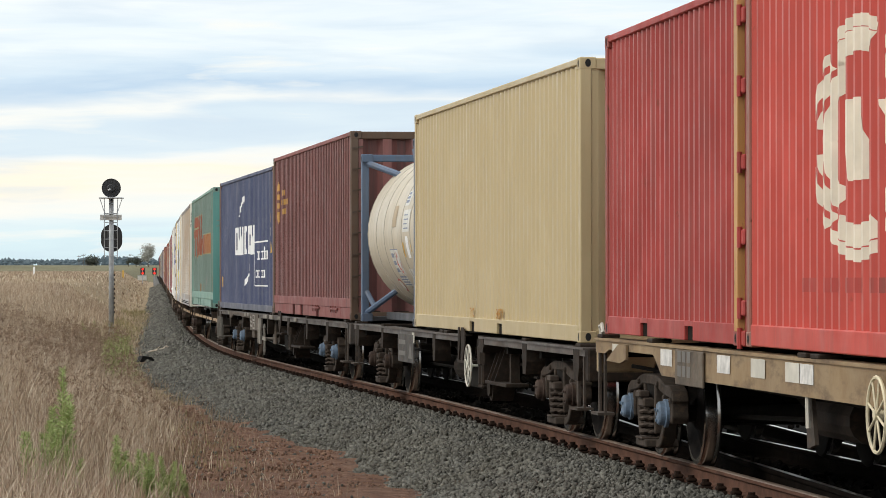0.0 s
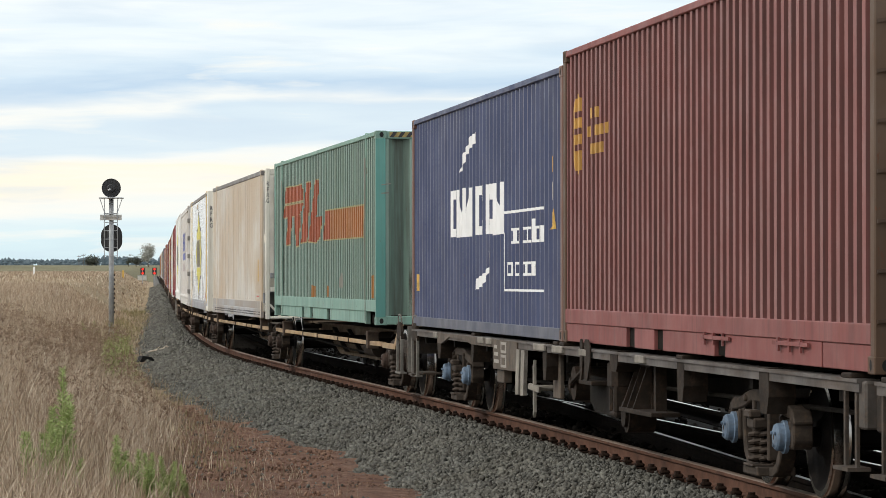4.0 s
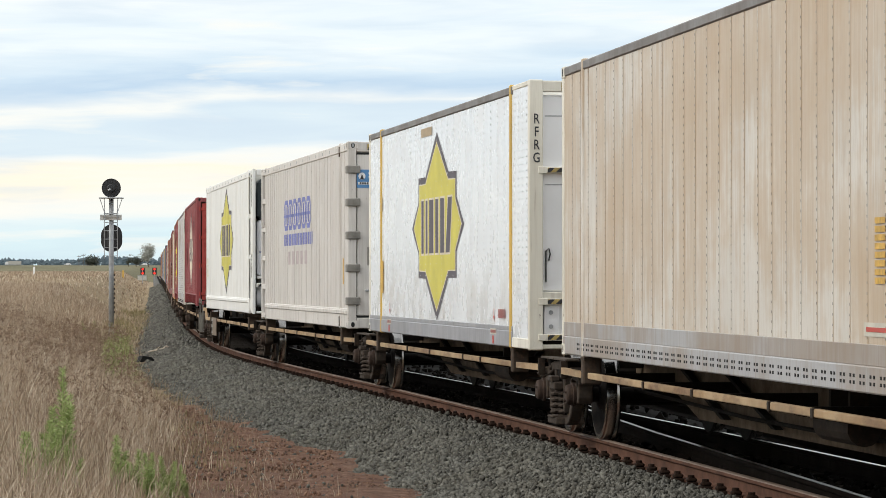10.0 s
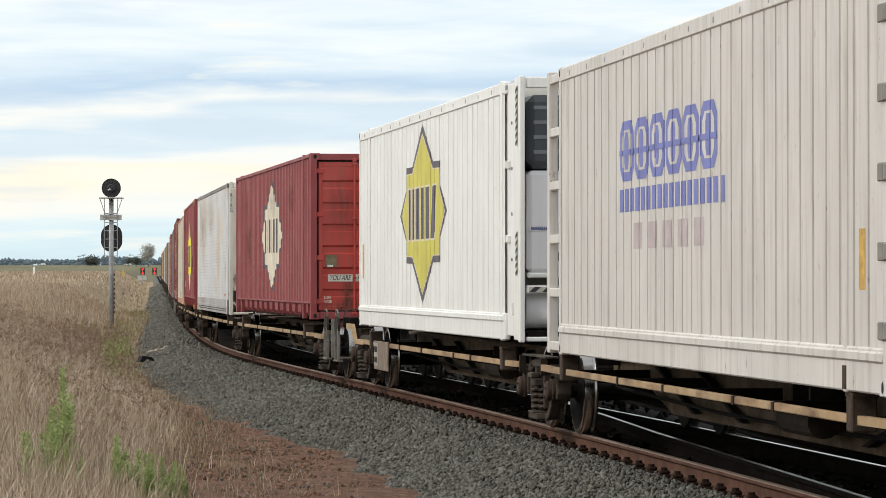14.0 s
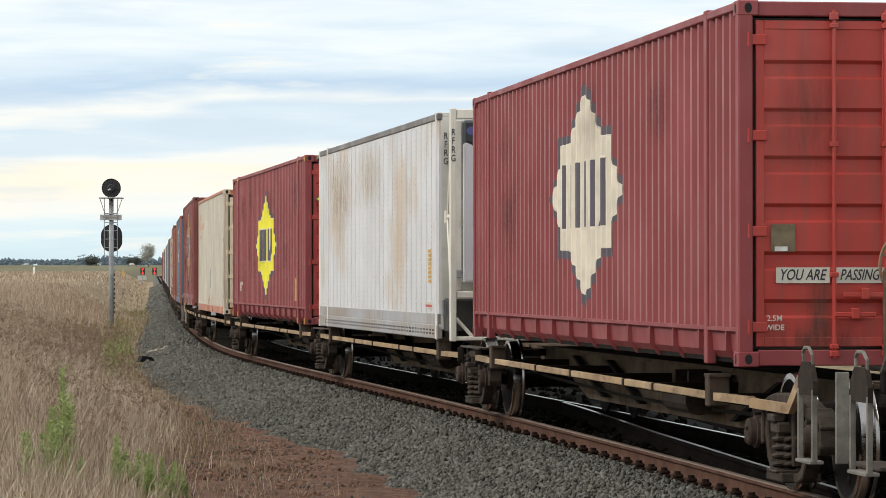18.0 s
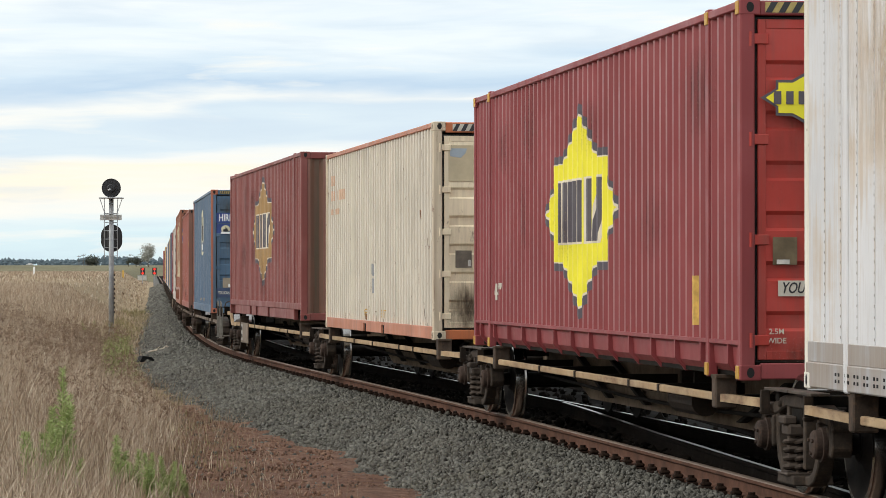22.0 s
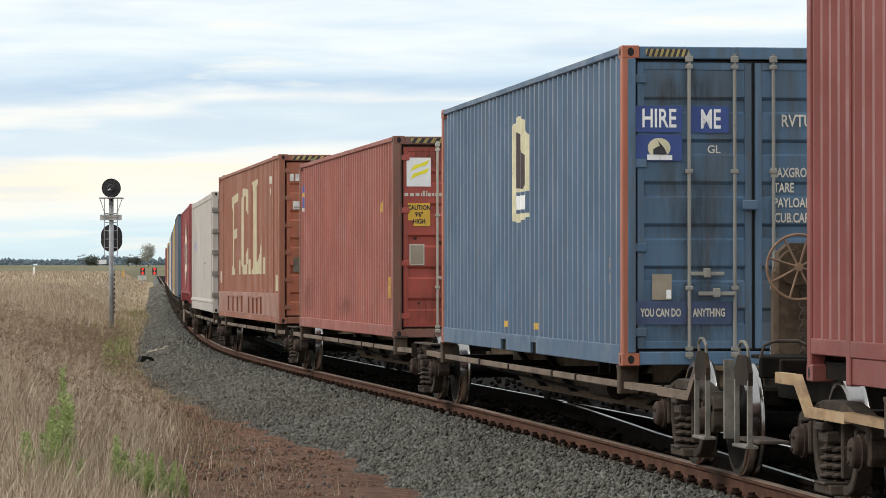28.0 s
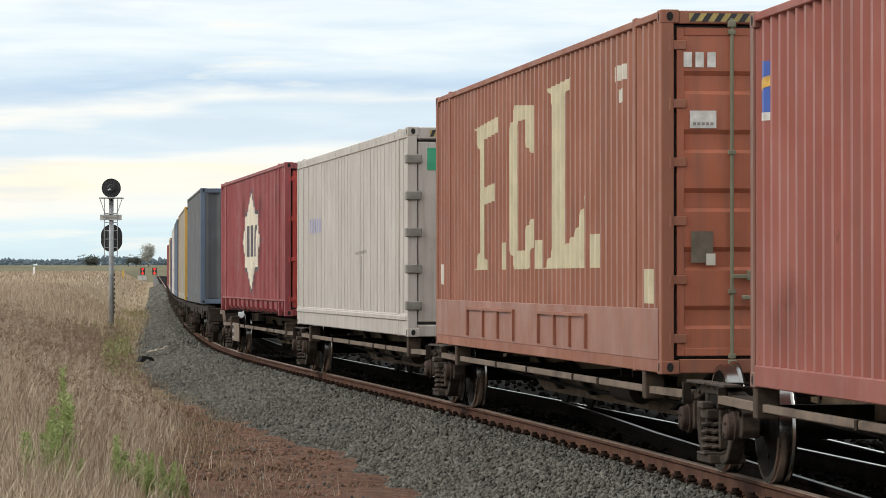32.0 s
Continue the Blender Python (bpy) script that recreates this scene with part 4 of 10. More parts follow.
def wheelset_mesh():
    bm = BM()
    for s in (-1, 1):
        tyre = [(0.685, 0.10), (0.685, 0.36), (0.682, 0.465), (0.70, 0.478), (0.715, 0.465), (0.722, 0.452), (0.80, R_WHEEL - 0.002), (0.822, R_WHEEL - 0.006), (0.826, R_WHEEL - 0.05),
                (0.80, R_WHEEL - 0.075), (0.765, R_WHEEL - 0.13), (0.755, 0.24), (0.79, 0.15), (0.83, 0.12), (0.83, 0.08)]
        mi = [1, 1, 1, 0, 0, 0, 0, 0, 1, 1, 1, 1, 1, 1]
        lathe(bm, [(s * p, r) for p, r in tyre], 40, "y", mi)
    rod(bm, (0, -1.02, 0), (0, 1.02, 0), 0.075, 14, mi=1)
    # balance marks on the wheel face, which turn with it
    for s in (-1, 1):
        for a in (0.4, 2.3, 4.6):
            c, d = 0.31 * math.cos(a), 0.31 * math.sin(a)
            rod(bm, (c, s * 0.75, d), (c, s * 0.772, d), 0.03, 8, mi=2)
    bm.normal_update()
    me = bpy.data.meshes.new("wheelset")
    bm.to_mesh(me)
    bm.free()
    for mt in (TREAD, grimy("wheel_web_steel", (0.012, 0.010, 0.009), 0.7, 0.0, (0.03, 0.022, 0.016), 0.15), GEAR):
        me.materials.append(mt)
    me.shade_smooth()
    me.set_sharp_from_angle(angle=radians(35))
    return me


def to_mesh(name, bm, mats):
    me = bpy.data.meshes.new(name)
    bm.normal_update()
    bm.to_mesh(me)
    bm.free()
    for mt in mats:
        me.materials.append(mt)
    return me


def side_frame_mesh(name, mat):
    """A cast side frame with its window over the springs."""
    bm = BM()
    arch = [(-1.13, 0.56), (-1.06, 0.645), (-0.92, 0.69), (-0.74, 0.69), (-0.52, 0.735), (-0.30, 0.765), (0.30, 0.765), (0.52, 0.735), (0.74, 0.69), (0.92, 0.69), (1.06, 0.645), (1.13, 0.56),
            (1.06, 0.50), (0.98, 0.585), (0.77, 0.60), (0.55, 0.625), (0.32, 0.675), (-0.32, 0.675), (-0.55, 0.625), (-0.77, 0.60), (-0.98, 0.585), (-1.06, 0.50)]
    prism(bm, arch, -0.075, 0.075)
    for s in (-1, 1):
        # slim column beside the spring window
        prism(bm, [(s * 0.215, 0.69), (s * 0.30, 0.69), (s * 0.275, 0.24), (s * 0.225, 0.24)], -0.07, 0.07)
        # tension member: a rounded sling from the jaw down to the spring seat
        prism(bm, [(s * 0.60, 0.62), (s * 0.70, 0.61), (s * 0.685, 0.42), (s * 0.62, 0.27), (s * 0.50, 0.165), (s * 0.36, 0.125), (s * 0.20, 0.12), (s * 0.20, 0.19), (s * 0.35, 0.20), (s * 0.46, 0.24), (s * 0.55, 0.33), (s * 0.60, 0.45)], -0.06, 0.06)
        # jaws that hold the axle box
        prism(bm, [(s * 0.675, 0.60), (s * 0.735, 0.60), (s * 0.735, 0.40), (s * 0.70, 0.36), (s * 0.675, 0.38)], -0.085, 0.085)
        prism(bm, [(s * 1.02, 0.60), (s * 1.10, 0.60), (s * 1.12, 0.42), (s * 1.07, 0.36), (s * 1.02, 0.38)], -0.075, 0.075)
        rod(bm, (s * 0.45, -0.10, 0.69), (s * 0.45, 0.10, 0.69), 0.028, 8)
    prism(bm, [(-0.26, 0.125), (0.26, 0.125), (0.24, 0.195), (-0.24, 0.195)], -0.15, 0.15)
    bmesh.ops.bevel(bm, geom=bm.edges[:], offset=0.010, segments=1, affect="EDGES", clamp_overlap=True)
    return to_mesh(name, bm, [mat])


def spring_mesh():
    bm = BM()
    for dx, dy in ((-0.06, 0.01), (0.06, 0.01), (0.0, -0.06)):
        pts = []
        for i in range(41):
            a = i * 2 * math.pi / 9
            pts.append((dx + 0.072 * math.cos(a), dy + 0.072 * math.sin(a), 0.205 + 0.27 * i / 40))
        bent(bm, pts, 0.019, 6)
    box(bm, -0.16, 0.16, -0.15, 0.10, 0.192, 0.212, 0.006)
    box(bm, -0.12, 0.12, -0.13, 0.10, 0.475, 0.56, 0.015)
    box(bm, -0.10, 0.10, -0.16, -0.06, 0.56, 0.62, 0.012)
    return to_mesh("spring_nest", bm, [grimy("dusty_spring_steel", (0.062, 0.047, 0.037), 0.75, 0.0, (0.10, 0.07, 0.05), 0.2)])


def axle_box_mesh(name, cap):
    bm = box(BM(), -0.125, 0.125, -0.075, 0.075, 0.36, 0.575, 0.02)
    lathe(bm, [(-0.07, 0.122), (-0.10, 0.124), (-0.104, 0.106), (-0.145, 0.102), (-0.160, 0.09), (-0.166, 0.055), (-0.168, 0.02)], 24, "y", [1] * 6)
    for i in range(3):
        a = i * math.pi / 1.5 + 0.5
        rod(bm, (0.06 * math.cos(a), -0.155, 0.06 * math.sin(a)), (0.06 * math.cos(a), -0.178, 0.06 * math.sin(a)), 0.013, 6, mi=1)
    for v in bm.verts:
        if v.co.z < 0.3:
            v.co.z += R_WHEEL
    return to_mesh(name, bm, [BOGIE, cap])


ME = {}


def bogie(parent, x, cap="rust"):
    """A three-piece bogie under x: bolster, two side frames, springs, axle boxes, two wheelsets."""
    if not ME:
        ME["wheelset"] = wheelset_mesh()
        ME["frame"] = side_frame_mesh("side_frame", BOGIE)
        ME["spring"] = spring_mesh()
        for k, c in (("rust", grimy("red_brown_axle_cap", (0.055, 0.037, 0.029), 0.8, 0.0, (0.12, 0.072, 0.048), 0.2)), ("blue", CAPBLUE), ("yellow", CAPYEL)):
            ME["box_" + k] = axle_box_mesh("axle_box", c)
        bm = box(BM(), -0.2, 0.2, -1.06, 1.06, 0.52, 0.70, 0.03)
        rod(bm, (0, 0, 0.66), (0, 0, 0.80), 0.2, 16)
        box(bm, -0.75, -0.62, -0.62, 0.62, 0.34, 0.44, 0.01)
        box(bm, 0.62, 0.75, -0.62, 0.62, 0.34, 0.44, 0.01)
        ME["bolster"] = to_mesh("bogie", bm, [DARK])
    b = hang("bogie", ME["bolster"], parent, "grimy three-piece bogie", pose(x, 0, 0))
    for sy in (-1, 1):
        hang("side_frame", ME["frame"], b, "", pose(0, sy * 1.0, 0))
        hang("spring_nest", ME["spring"], b, "coil spring nest", pose(0, sy * 1.02, 0, 0, 0, 0 if sy < 0 else 180))
        for sx in (-1, 1):
            hang("axle_box", ME["box_" + cap], b, {"rust": "", "blue": "axle box with pale blue cap", "yellow": "axle box with dull yellow cap"}[cap], pose(sx * 0.875, sy * 1.0, 0, 0, 0, 0 if sy < 0 else 180))
    for sx in (-1, 1):
        SPUN.append((hang("wheelset", ME["wheelset"], b, "worn steel wheelset with bright treads", pose(sx * 0.875, 0, R_WHEEL)), sx * 0.875))
    return b


def coupler(parent, x, s, z=0.78, reach=0.55):
    bm = BM()
    a, b = sorted((x, x + s * reach * 0.7))
    box(bm, a, b, -0.07, 0.07, z - 0.08, z + 0.08, 0.015)
    k = x + s * reach * 0.7
    prism(bm, [(k, -0.15), (k + s * 0.12, -0.16), (k + s * 0.24, -0.06), (k + s * 0.2, 0.02), (k + s * 0.26, 0.08), (k + s * 0.18, 0.16), (k, 0.13)], z - 0.15, z + 0.15, 0, "z")
    part("coupler", bm, GEAR, parent, "rusty knuckle coupler")
    bm = bent(BM(), [(x, 0.35, z - 0.05), (x + s * 0.2, 0.34, z - 0.22), (x + s * 0.4, 0.25, z - 0.34), (x + s * 0.6, 0.12, z - 0.25)], 0.025)
    part("air_hose", bm, RUBBER, parent, "black brake hose")


def handwheel(parent, m, mat, R=0.30):
    bm = ring(BM(), (0, 0, 0), R, 0.013, "y", 28, 6)
    rod(bm, (0, -0.02, 0), (0, 0.05, 0), 0.035, 10)
    rod(bm, (0, 0, 0), (0, 0.12, 0), 0.016, 8)
    me = to_mesh("handbrake_wheel", bm, [mat])
    ob = hang("handbrake_wheel", me, parent, "spoked handbrake wheel", m)
    spoke = to_mesh("spoke", rod(BM(), (0.02, 0, 0), (R, 0, 0), 0.009, 6), [mat])
    if parent.parent is None:
        for i in range(8):
            hang("spoke", spoke, ob, "", pose(0, 0, 0, 0, 17 + 45 * i, 0))
    return ob


def spine_platform(label, half, front_end, rear_end, bogies, floor, cap="rust", rail_paint=None):
    """One platform of an articulated spine wagon between bogie centres at -half and half. front_end, rear_end: an outer end with coupler and steps."""
    ob = root("spine_wagon_platform", label, "container wagon", "articulated wagons")
    rp = rail_paint or YELLOW
    e = half - 0.1
    sill = [(-e, 0.80), (e, 0.80), (e, 0.62), (e - 1.9, 0.58), (e - 3.4, 0.30), (-e + 3.4, 0.30), (-e + 1.9, 0.58), (-e, 0.62)]
    bm = prism(BM(), sill, -0.30, 0.30)
    box(bm, -e, e, -0.40, 0.40, 0.795, 0.83)
    part("centre_sill", bm, grimy("brown_dusty_sill", (0.12, 0.088, 0.06), 0.85, 0.0, (0.17, 0.125, 0.085), 0.1), ob, "deep fish-bellied centre sill")
    ends = [(-1, rear_end), (1, front_end)]
    lo2, hi2 = -6.0, 6.0
    for sy in (-1, 1):
        y0, y1 = sorted((sy * 1.12, sy * 1.17))
        zb = floor - 0.15
        part("side_rail", box(BM(), lo2 + 0.12, hi2 - 0.12, y0, y1, zb - 0.062, zb, 0.008), rp, ob, "ochre side rail")
        for s in (-1, 1):
            bm = BM()
            prism(bm, [(s * 6.14, zb), (s * (half - 0.75), zb + 0.01), (s * (half - 0.75), zb - 0.054), (s * 6.14, zb - 0.062)], y0, y1)
            part("side_rail", bm, rp, ob, "ochre side rail")
            y2, y3 = sorted((sy * 1.02, sy * 1.20))
            bm = box(BM(), s * 6.02 - 0.07, s * 6.02 + 0.07, y2, y3, zb - 0.115, floor - 0.004, 0.012)
            box(bm, s * 6.02 - 0.10, s * 6.02 + 0.10, y2, y3, floor - 0.03, floor - 0.002, 0.004)
            part("container_pedestal", bm, PEDESTAL, ob, "rusty container pedestal")
        for x in (-2.9, -0.7, 2.2, 3.6):
            part("rail_joint", box(BM(), x - 0.035, x + 0.035, min(y0, y1) - 0.012, max(y0, y1) + 0.008, zb - 0.07, zb + 0.003, 0.004), GEAR, ob)
    for x in (-6.02, -3.0, 0.0, 3.0, 6.02):
        bm = prism(BM(), [(-1.15, floor - 0.16), (-1.15, floor - 0.22), (-0.3, 0.50), (0.3, 0.50), (1.15, floor - 0.22), (1.15, floor - 0.16)], x - 0.07, x + 0.07, 0, "x")
        part("cross_bearer", bm, DARK, ob)
    # brake gear hung from the sill
    bm = BM()
    rod(bm, (1.5, -0.55, 0.52), (2.6, -0.55, 0.52), 0.13, 14)
    box(bm, 1.7, 1.76, -0.6, -0.3, 0.5, 0.78)
    box(bm, 2.3, 2.36, -0.6, -0.3, 0.5, 0.78)
    part("air_reservoir", bm, GEAR, ob, "dusty air reservoir")
    part("brake_rod", bent(BM(), [(-half + 1, -0.45, 0.5), (-2.0, -0.42, 0.42), (1.3, -0.42, 0.42), (half - 1.2, -0.45, 0.5)], 0.02), DARK, ob)
    for q in (-1, 1):
        for x in (5.2, 3.1):
            part("diagonal_strut", prism(BM(), [(q * x, 0.76), (q * (x - 0.16), 0.76), (q * (x - 2.05), 0.36), (q * (x - 1.89), 0.36)], -0.40, -0.33), DARK, ob)
    pale = grimy("pale_dusty_step_steel", (0.20, 0.185, 0.16), 0.75, 0.0, (0.12, 0.10, 0.08))
    for s, outer in ends:
        if outer:
            over = 3.05 if s > 0 else 1.55
            X = lambda q: s * (half + q)
            bm = box(BM(), *sorted((X(over - 0.09), X(over))), -1.12, 1.12, 0.86, 1.02, 0.012)
            box(bm, *sorted((X(-0.3), X(over - 0.05))), -0.32, 0.32, 0.62, 0.84)
            part("headstock", bm, DARK, ob, "grimy end beam")
            part("end_deck", box(BM(), *sorted((X(0.5), X(over - 0.1))), -0.62, 1.0, 0.955, 0.985, 0.005), DARK, ob, "dark end deck plate")
            for sy in (-1, 1):
                y0, y1 = sorted((sy * 1.12, sy * 1.17))
                k = 0.55 if s > 0 else 0.45
                zr = floor - 0.15
                bm = prism(BM(), [(X(-0.75), zr), (X(-0.75), zr - 0.072), (X(k), zr - 0.072), (X(k + 0.35), 0.85), (X(over - 0.1 if s < 0 else 1.0), 0.85), (X(over - 0.1 if s < 0 else 1.0), 0.93), (X(k + 0.3), 0.93), (X(k - 0.05), zr)], y0, y1)
                part("end_rail", bm, rp, ob, "cranked ochre end rail")
                if s > 0:
                    # two step frames with plates above them and grab loops on top
                    ya, yb = sorted((sy * 1.165, sy * 1.20))
                    for q0, q1 in ((1.0, 1.42), (2.5, 2.95)):
                        part("step_plate", prism(BM(), [(X(q0 + 0.10), 1.03), (X(q1 - 0.08), 1.03), (X(q1 + 0.02), 0.90), (X(q1 + 0.02), 0.80), (X(q0 - 0.02), 0.80), (X(q0 - 0.02), 0.92)], ya, yb), GEAR, ob, "dark riveted step plate")
                        bm = BM()
                        for q in (q0, q1):
                            box(bm, *sorted((X(q - 0.014), X(q + 0.014))), *sorted((sy * 1.165, sy * 1.205)), 0.33, 0.84, 0.004)
                        box(bm, *sorted((X(q0 - 0.014), X(q1 + 0.014))), *sorted((sy * 1.12, sy * 1.22)), 0.32, 0.345, 0.004)
                        part("step", bm, pale, ob, "pale hanging step")
                        part("grab_loop", bent(BM(), [(X(q0 + 0.1), sy * 1.18, 0.90), (X(q0 + 0.1), sy * 1.19, 1.09), (X(q0 + 0.16), sy * 1.19, 1.13), (X(q1 - 0.14), sy * 1.19, 1.13), (X(q1 - 0.08), sy * 1.18, 1.08), (X(q1 - 0.08), sy * 1.18, 1.0)], 0.013), pale, ob, "pale bent grab loop")
                    part("step_bar", box(BM(), *sorted((X(2.08), X(2.11))), *sorted((sy * 1.11, sy * 1.20)), 0.36, 0.98, 0.004), pale, ob, "pale upright step bar")
                    part("foot_board", box(BM(), *sorted((X(2.1), X(2.98))), *sorted((sy * 0.88, sy * 1.12)), 0.355, 0.38, 0.004), GEARL, ob, "dusty foot board")
                    part("grab_rail", bent(BM(), [(X(over - 0.05), sy * 1.12, 1.0), (X(over - 0.05), sy * 1.08, 1.11), (X(over - 0.05), sy * 1.0, 1.14), (X(over - 0.05), sy * 0.82, 1.14), (X(over - 0.05), sy * 0.74, 1.10), (X(over - 0.05), sy * 0.70, 1.0)], 0.013), GEARL, ob, "bent end grab rail")
            coupler(ob, X(over), s, 0.78, 0.45)
        else:
            zd = floor - 0.055
            part("end_beam", box(BM(), *sorted((s * (half - 0.62), s * (half - 0.50))), -1.08, 1.08, zd - 0.10, zd - 0.02, 0.008), DARK, ob)
            for sy in (-1, 1):
                ya, yb = sorted((sy * 0.99, sy * 1.13))
                part("end_walkway", box(BM(), *sorted((s * (half - 0.78), s * (half - 0.03))), ya, yb, zd - 0.022, zd, 0.004), GEARL, ob, "thin dusty end walkway bar")
                bm = box(BM(), *sorted((s * (half - 0.74), s * (half - 0.70))), *sorted((sy * 1.10, sy * 1.17)), zd - 0.20, zd - 0.02, 0.004)
                box(bm, *sorted((s * (half - 0.76), s * (half - 0.70))), *sorted((sy * 1.02, sy * 1.175)), zd - 0.19, zd - 0.17, 0.004)
                part("rail_bracket", bm, GEAR, ob)
    if rear_end:
        part("data_board", box(BM(), -half + 2.3, -half + 3.85, -1.20, -1.175, 0.32, floor - 0.13, 0.006), plain("dusty_tan_board", (0.20, 0.15, 0.11), 0.75, 0, 0.3, 5), ob, "dusty tan data board")
        decal("board_panel", bar(-half + 2.33, -half + 2.75, 0.37, floor - 0.16), plain("pale_board_mark", (0.34, 0.31, 0.27), 0.75, 0, 0.3, 14), ob, 1.20, None, "side", 0.003)
        for k in range(2):
            decal("board_mark", bar(-half + 2.38, -half + 2.70, 0.42 + 0.15 * k, 0.50 + 0.15 * k), GEAR, ob, 1.20, None, "side", 0.006)
    if front_end:
        rusty = grimy("rusty_stand_steel", (0.085, 0.06, 0.042), 0.85, 0.0, (0.17, 0.10, 0.06), 0.15)
        bm = box(BM(), half + 0.34, half + 0.52, -0.42, 0.30, 0.88, 1.70, 0.03)
        prism(bm, [(-0.40, 1.68), (0.10, 1.68), (0.06, 1.84), (-0.02, 1.91), (-0.30, 1.91), (-0.38, 1.84)], half + 0.36, half + 0.52, 0, "x")
        part("handbrake_stand", bm, rusty, ob, "rusty handbrake stand")
        part("gear_case", rod(BM(), (half + 0.50, -0.26, 1.71), (half + 0.62, -0.26, 1.71), 0.15, 20), rusty, ob, "rusty round brake gear case")
        for k in range(11):
            part("chain_link", ring(BM(), (half + 0.56, -0.20, 1.50 - 0.052 * k), 0.026, 0.007, "y" if k % 2 else "x", 8, 4), GEARL, ob)
        handwheel(ob, pose(half + 0.74, -0.27, 1.71, 0, 0, 90), plain("rusty_handwheel", (0.20, 0.12, 0.075), 0.65, 0, 0.3, 8), 0.27)
    for x in bogies:
        bogie(ob, x, cap)
    return ob


def flat_wagon(label, length, bogie_x, sill_mat, deck, cap="blue", sill_h=0.22, marks=(), wheel_x=None, wheel_mat=None, slim=False, board=None, long_frame=False):
    """A skeletal container flat with deep side sills; origin midway between its bogies, which stand at plus and minus bogie_x."""
    ob = root("flat_wagon", label, "container wagon", "flat wagons")
    e = length / 2
    zt = deck - 0.05
    for sy in (-1, 1):
        y0, y1 = sorted((sy * 1.14, sy * 1.22))
        low = sill_h
        sill = [(-e, zt - 0.012), (e, zt - 0.012), (e, zt - 0.075), (-e, zt - 0.075)] if slim else [(-e, zt - 0.012), (e, zt - 0.012), (e, zt - 0.13), (bogie_x + 1.5, zt - 0.13), (bogie_x + 1.25, zt - 0.09), (bogie_x - 1.0, zt - 0.09), (bogie_x - 1.4, zt - low), (-bogie_x + 1.4, zt - low), (-bogie_x + 1.0, zt - 0.09),
                (-bogie_x - 1.25, zt - 0.09), (-bogie_x - 1.5, zt - 0.13), (-e, zt - 0.13)]
        y2, y3 = sorted((sy * 1.06, sy * 1.235))
        if slim and wheel_x is not None:
            # the sill is broken between its gusset and the bolster by the handbrake
            webs = [(p, q, box(BM(), p, q, y0, y1, zt - 0.075, zt - 0.012)) for p, q in ((-e, 1.30), (2.90, e))]
        else:
            webs = [(-e, e, prism(BM(), sill, y0, y1))]
        if slim and "blue_grey_sill_edge" not in MATS:
            worn("blue_grey_sill_edge", (0.06, 0.055, 0.052), (0.14, 0.132, 0.128), (0.032, 0.025, 0.019))
        edge_mat = MATS["blue_grey_sill_edge"] if slim else sill_mat
        for p, q, bm in webs:
            part("side_sill", bm, edge_mat, ob)
            part("sill_flange", box(BM(), p, q, y2, y3, zt - 0.012, zt + 0.012), edge_mat, ob)
        if slim:
            # upright plates, boxed bolster ends and the handbrake housing of a skeletal frame
            ya, yb = sorted((sy * 1.02, sy * 1.225))
            for x, w, d in ((-9.2, 0.16, 0.32), (-6.2, 0.10, 0.30), (-0.9, 0.12, 0.36), (3.04, 0.19, 0.17), (6.1, 0.14, 0.34), (9.2, 0.16, 0.32)):
                part("bolster_end", prism(BM(), [(x - w, zt + 0.02), (x + w, zt + 0.02), (x + w, zt - d * 0.6), (x + w * 0.6, zt - d), (x - w * 0.7, zt - d), (x - w, zt - d * 0.5)], ya, yb), GEAR, ob, "grimy bolster end")
            for p in (1.36, 1.62):
                w = 0.16 if p < 1.5 else 0.30
                part("gusset_plate", prism(BM(), [(p, zt + 0.07), (p + 0.03, zt + 0.10), (p + w * 0.6, zt + 0.10), (p + w, zt + 0.03), (p + w, zt - 0.10), (p + w * 0.5, zt - 0.30), (p, zt - 0.30)], *sorted((sy * 1.236, sy * 1.25))), GEAR, ob)
            part("gusset_plate", prism(BM(), [(1.1, zt - 0.26), (2.1, zt - 0.28), (2.75, zt - 0.5), (2.7, zt - 0.62), (1.35, zt - 0.60), (1.1, zt - 0.5)], *sorted((sy * 1.06, sy * 1.10))), DARK, ob)
            part("gusset_foot", box(BM(), 1.3, 2.0, *sorted((sy * 1.08, sy * 1.25)), zt - 0.33, zt - 0.29, 0.006), GEAR, ob)
            house = box(BM(), 2.52, 2.84, *sorted((sy * 0.98, sy * 1.2)), zt - 0.36, zt - 0.06, 0.05)
            box(house, 2.52, 2.62, *sorted((sy * 1.0, sy * 1.18)), zt - 0.56, zt - 0.30, 0.02)
            box(house, 2.74, 2.84, *sorted((sy * 1.0, sy * 1.18)), zt - 0.56, zt - 0.30, 0.02)
            box(house, 2.52, 2.84, *sorted((sy * 1.0, sy * 1.18)), zt - 0.60, zt - 0.54, 0.02)
            part("brake_housing", house, GEAR, ob, "grimy handbrake housing")
            if sy < 0 and wheel_x is not None:
                plate = part("data_board", box(BM(), -4.4, -2.85, -1.232, -1.21, zt - 0.44, zt - 0.06, 0.006), grimy("dusty_grey_board", (0.085, 0.08, 0.075), 0.8), ob, "dusty grey data board")
                for k in range(2):
                    decal("board_mark", bar(-4.25, -3.6, zt - 0.35 + 0.15 * k, zt - 0.29 + 0.15 * k), plain("faded_board_mark", (0.15, 0.14, 0.125), 0.75, 0, 0.3, 14), plate, 1.232, None, "side", 0.003)
                decal("board_frame", [[(-3.3, zt - 0.38), (-2.95, zt - 0.38), (-3.12, zt - 0.14)]], plain("faded_board_mark", (0.15, 0.14, 0.125), 0.75), plate, 1.232, None, "side", 0.003)
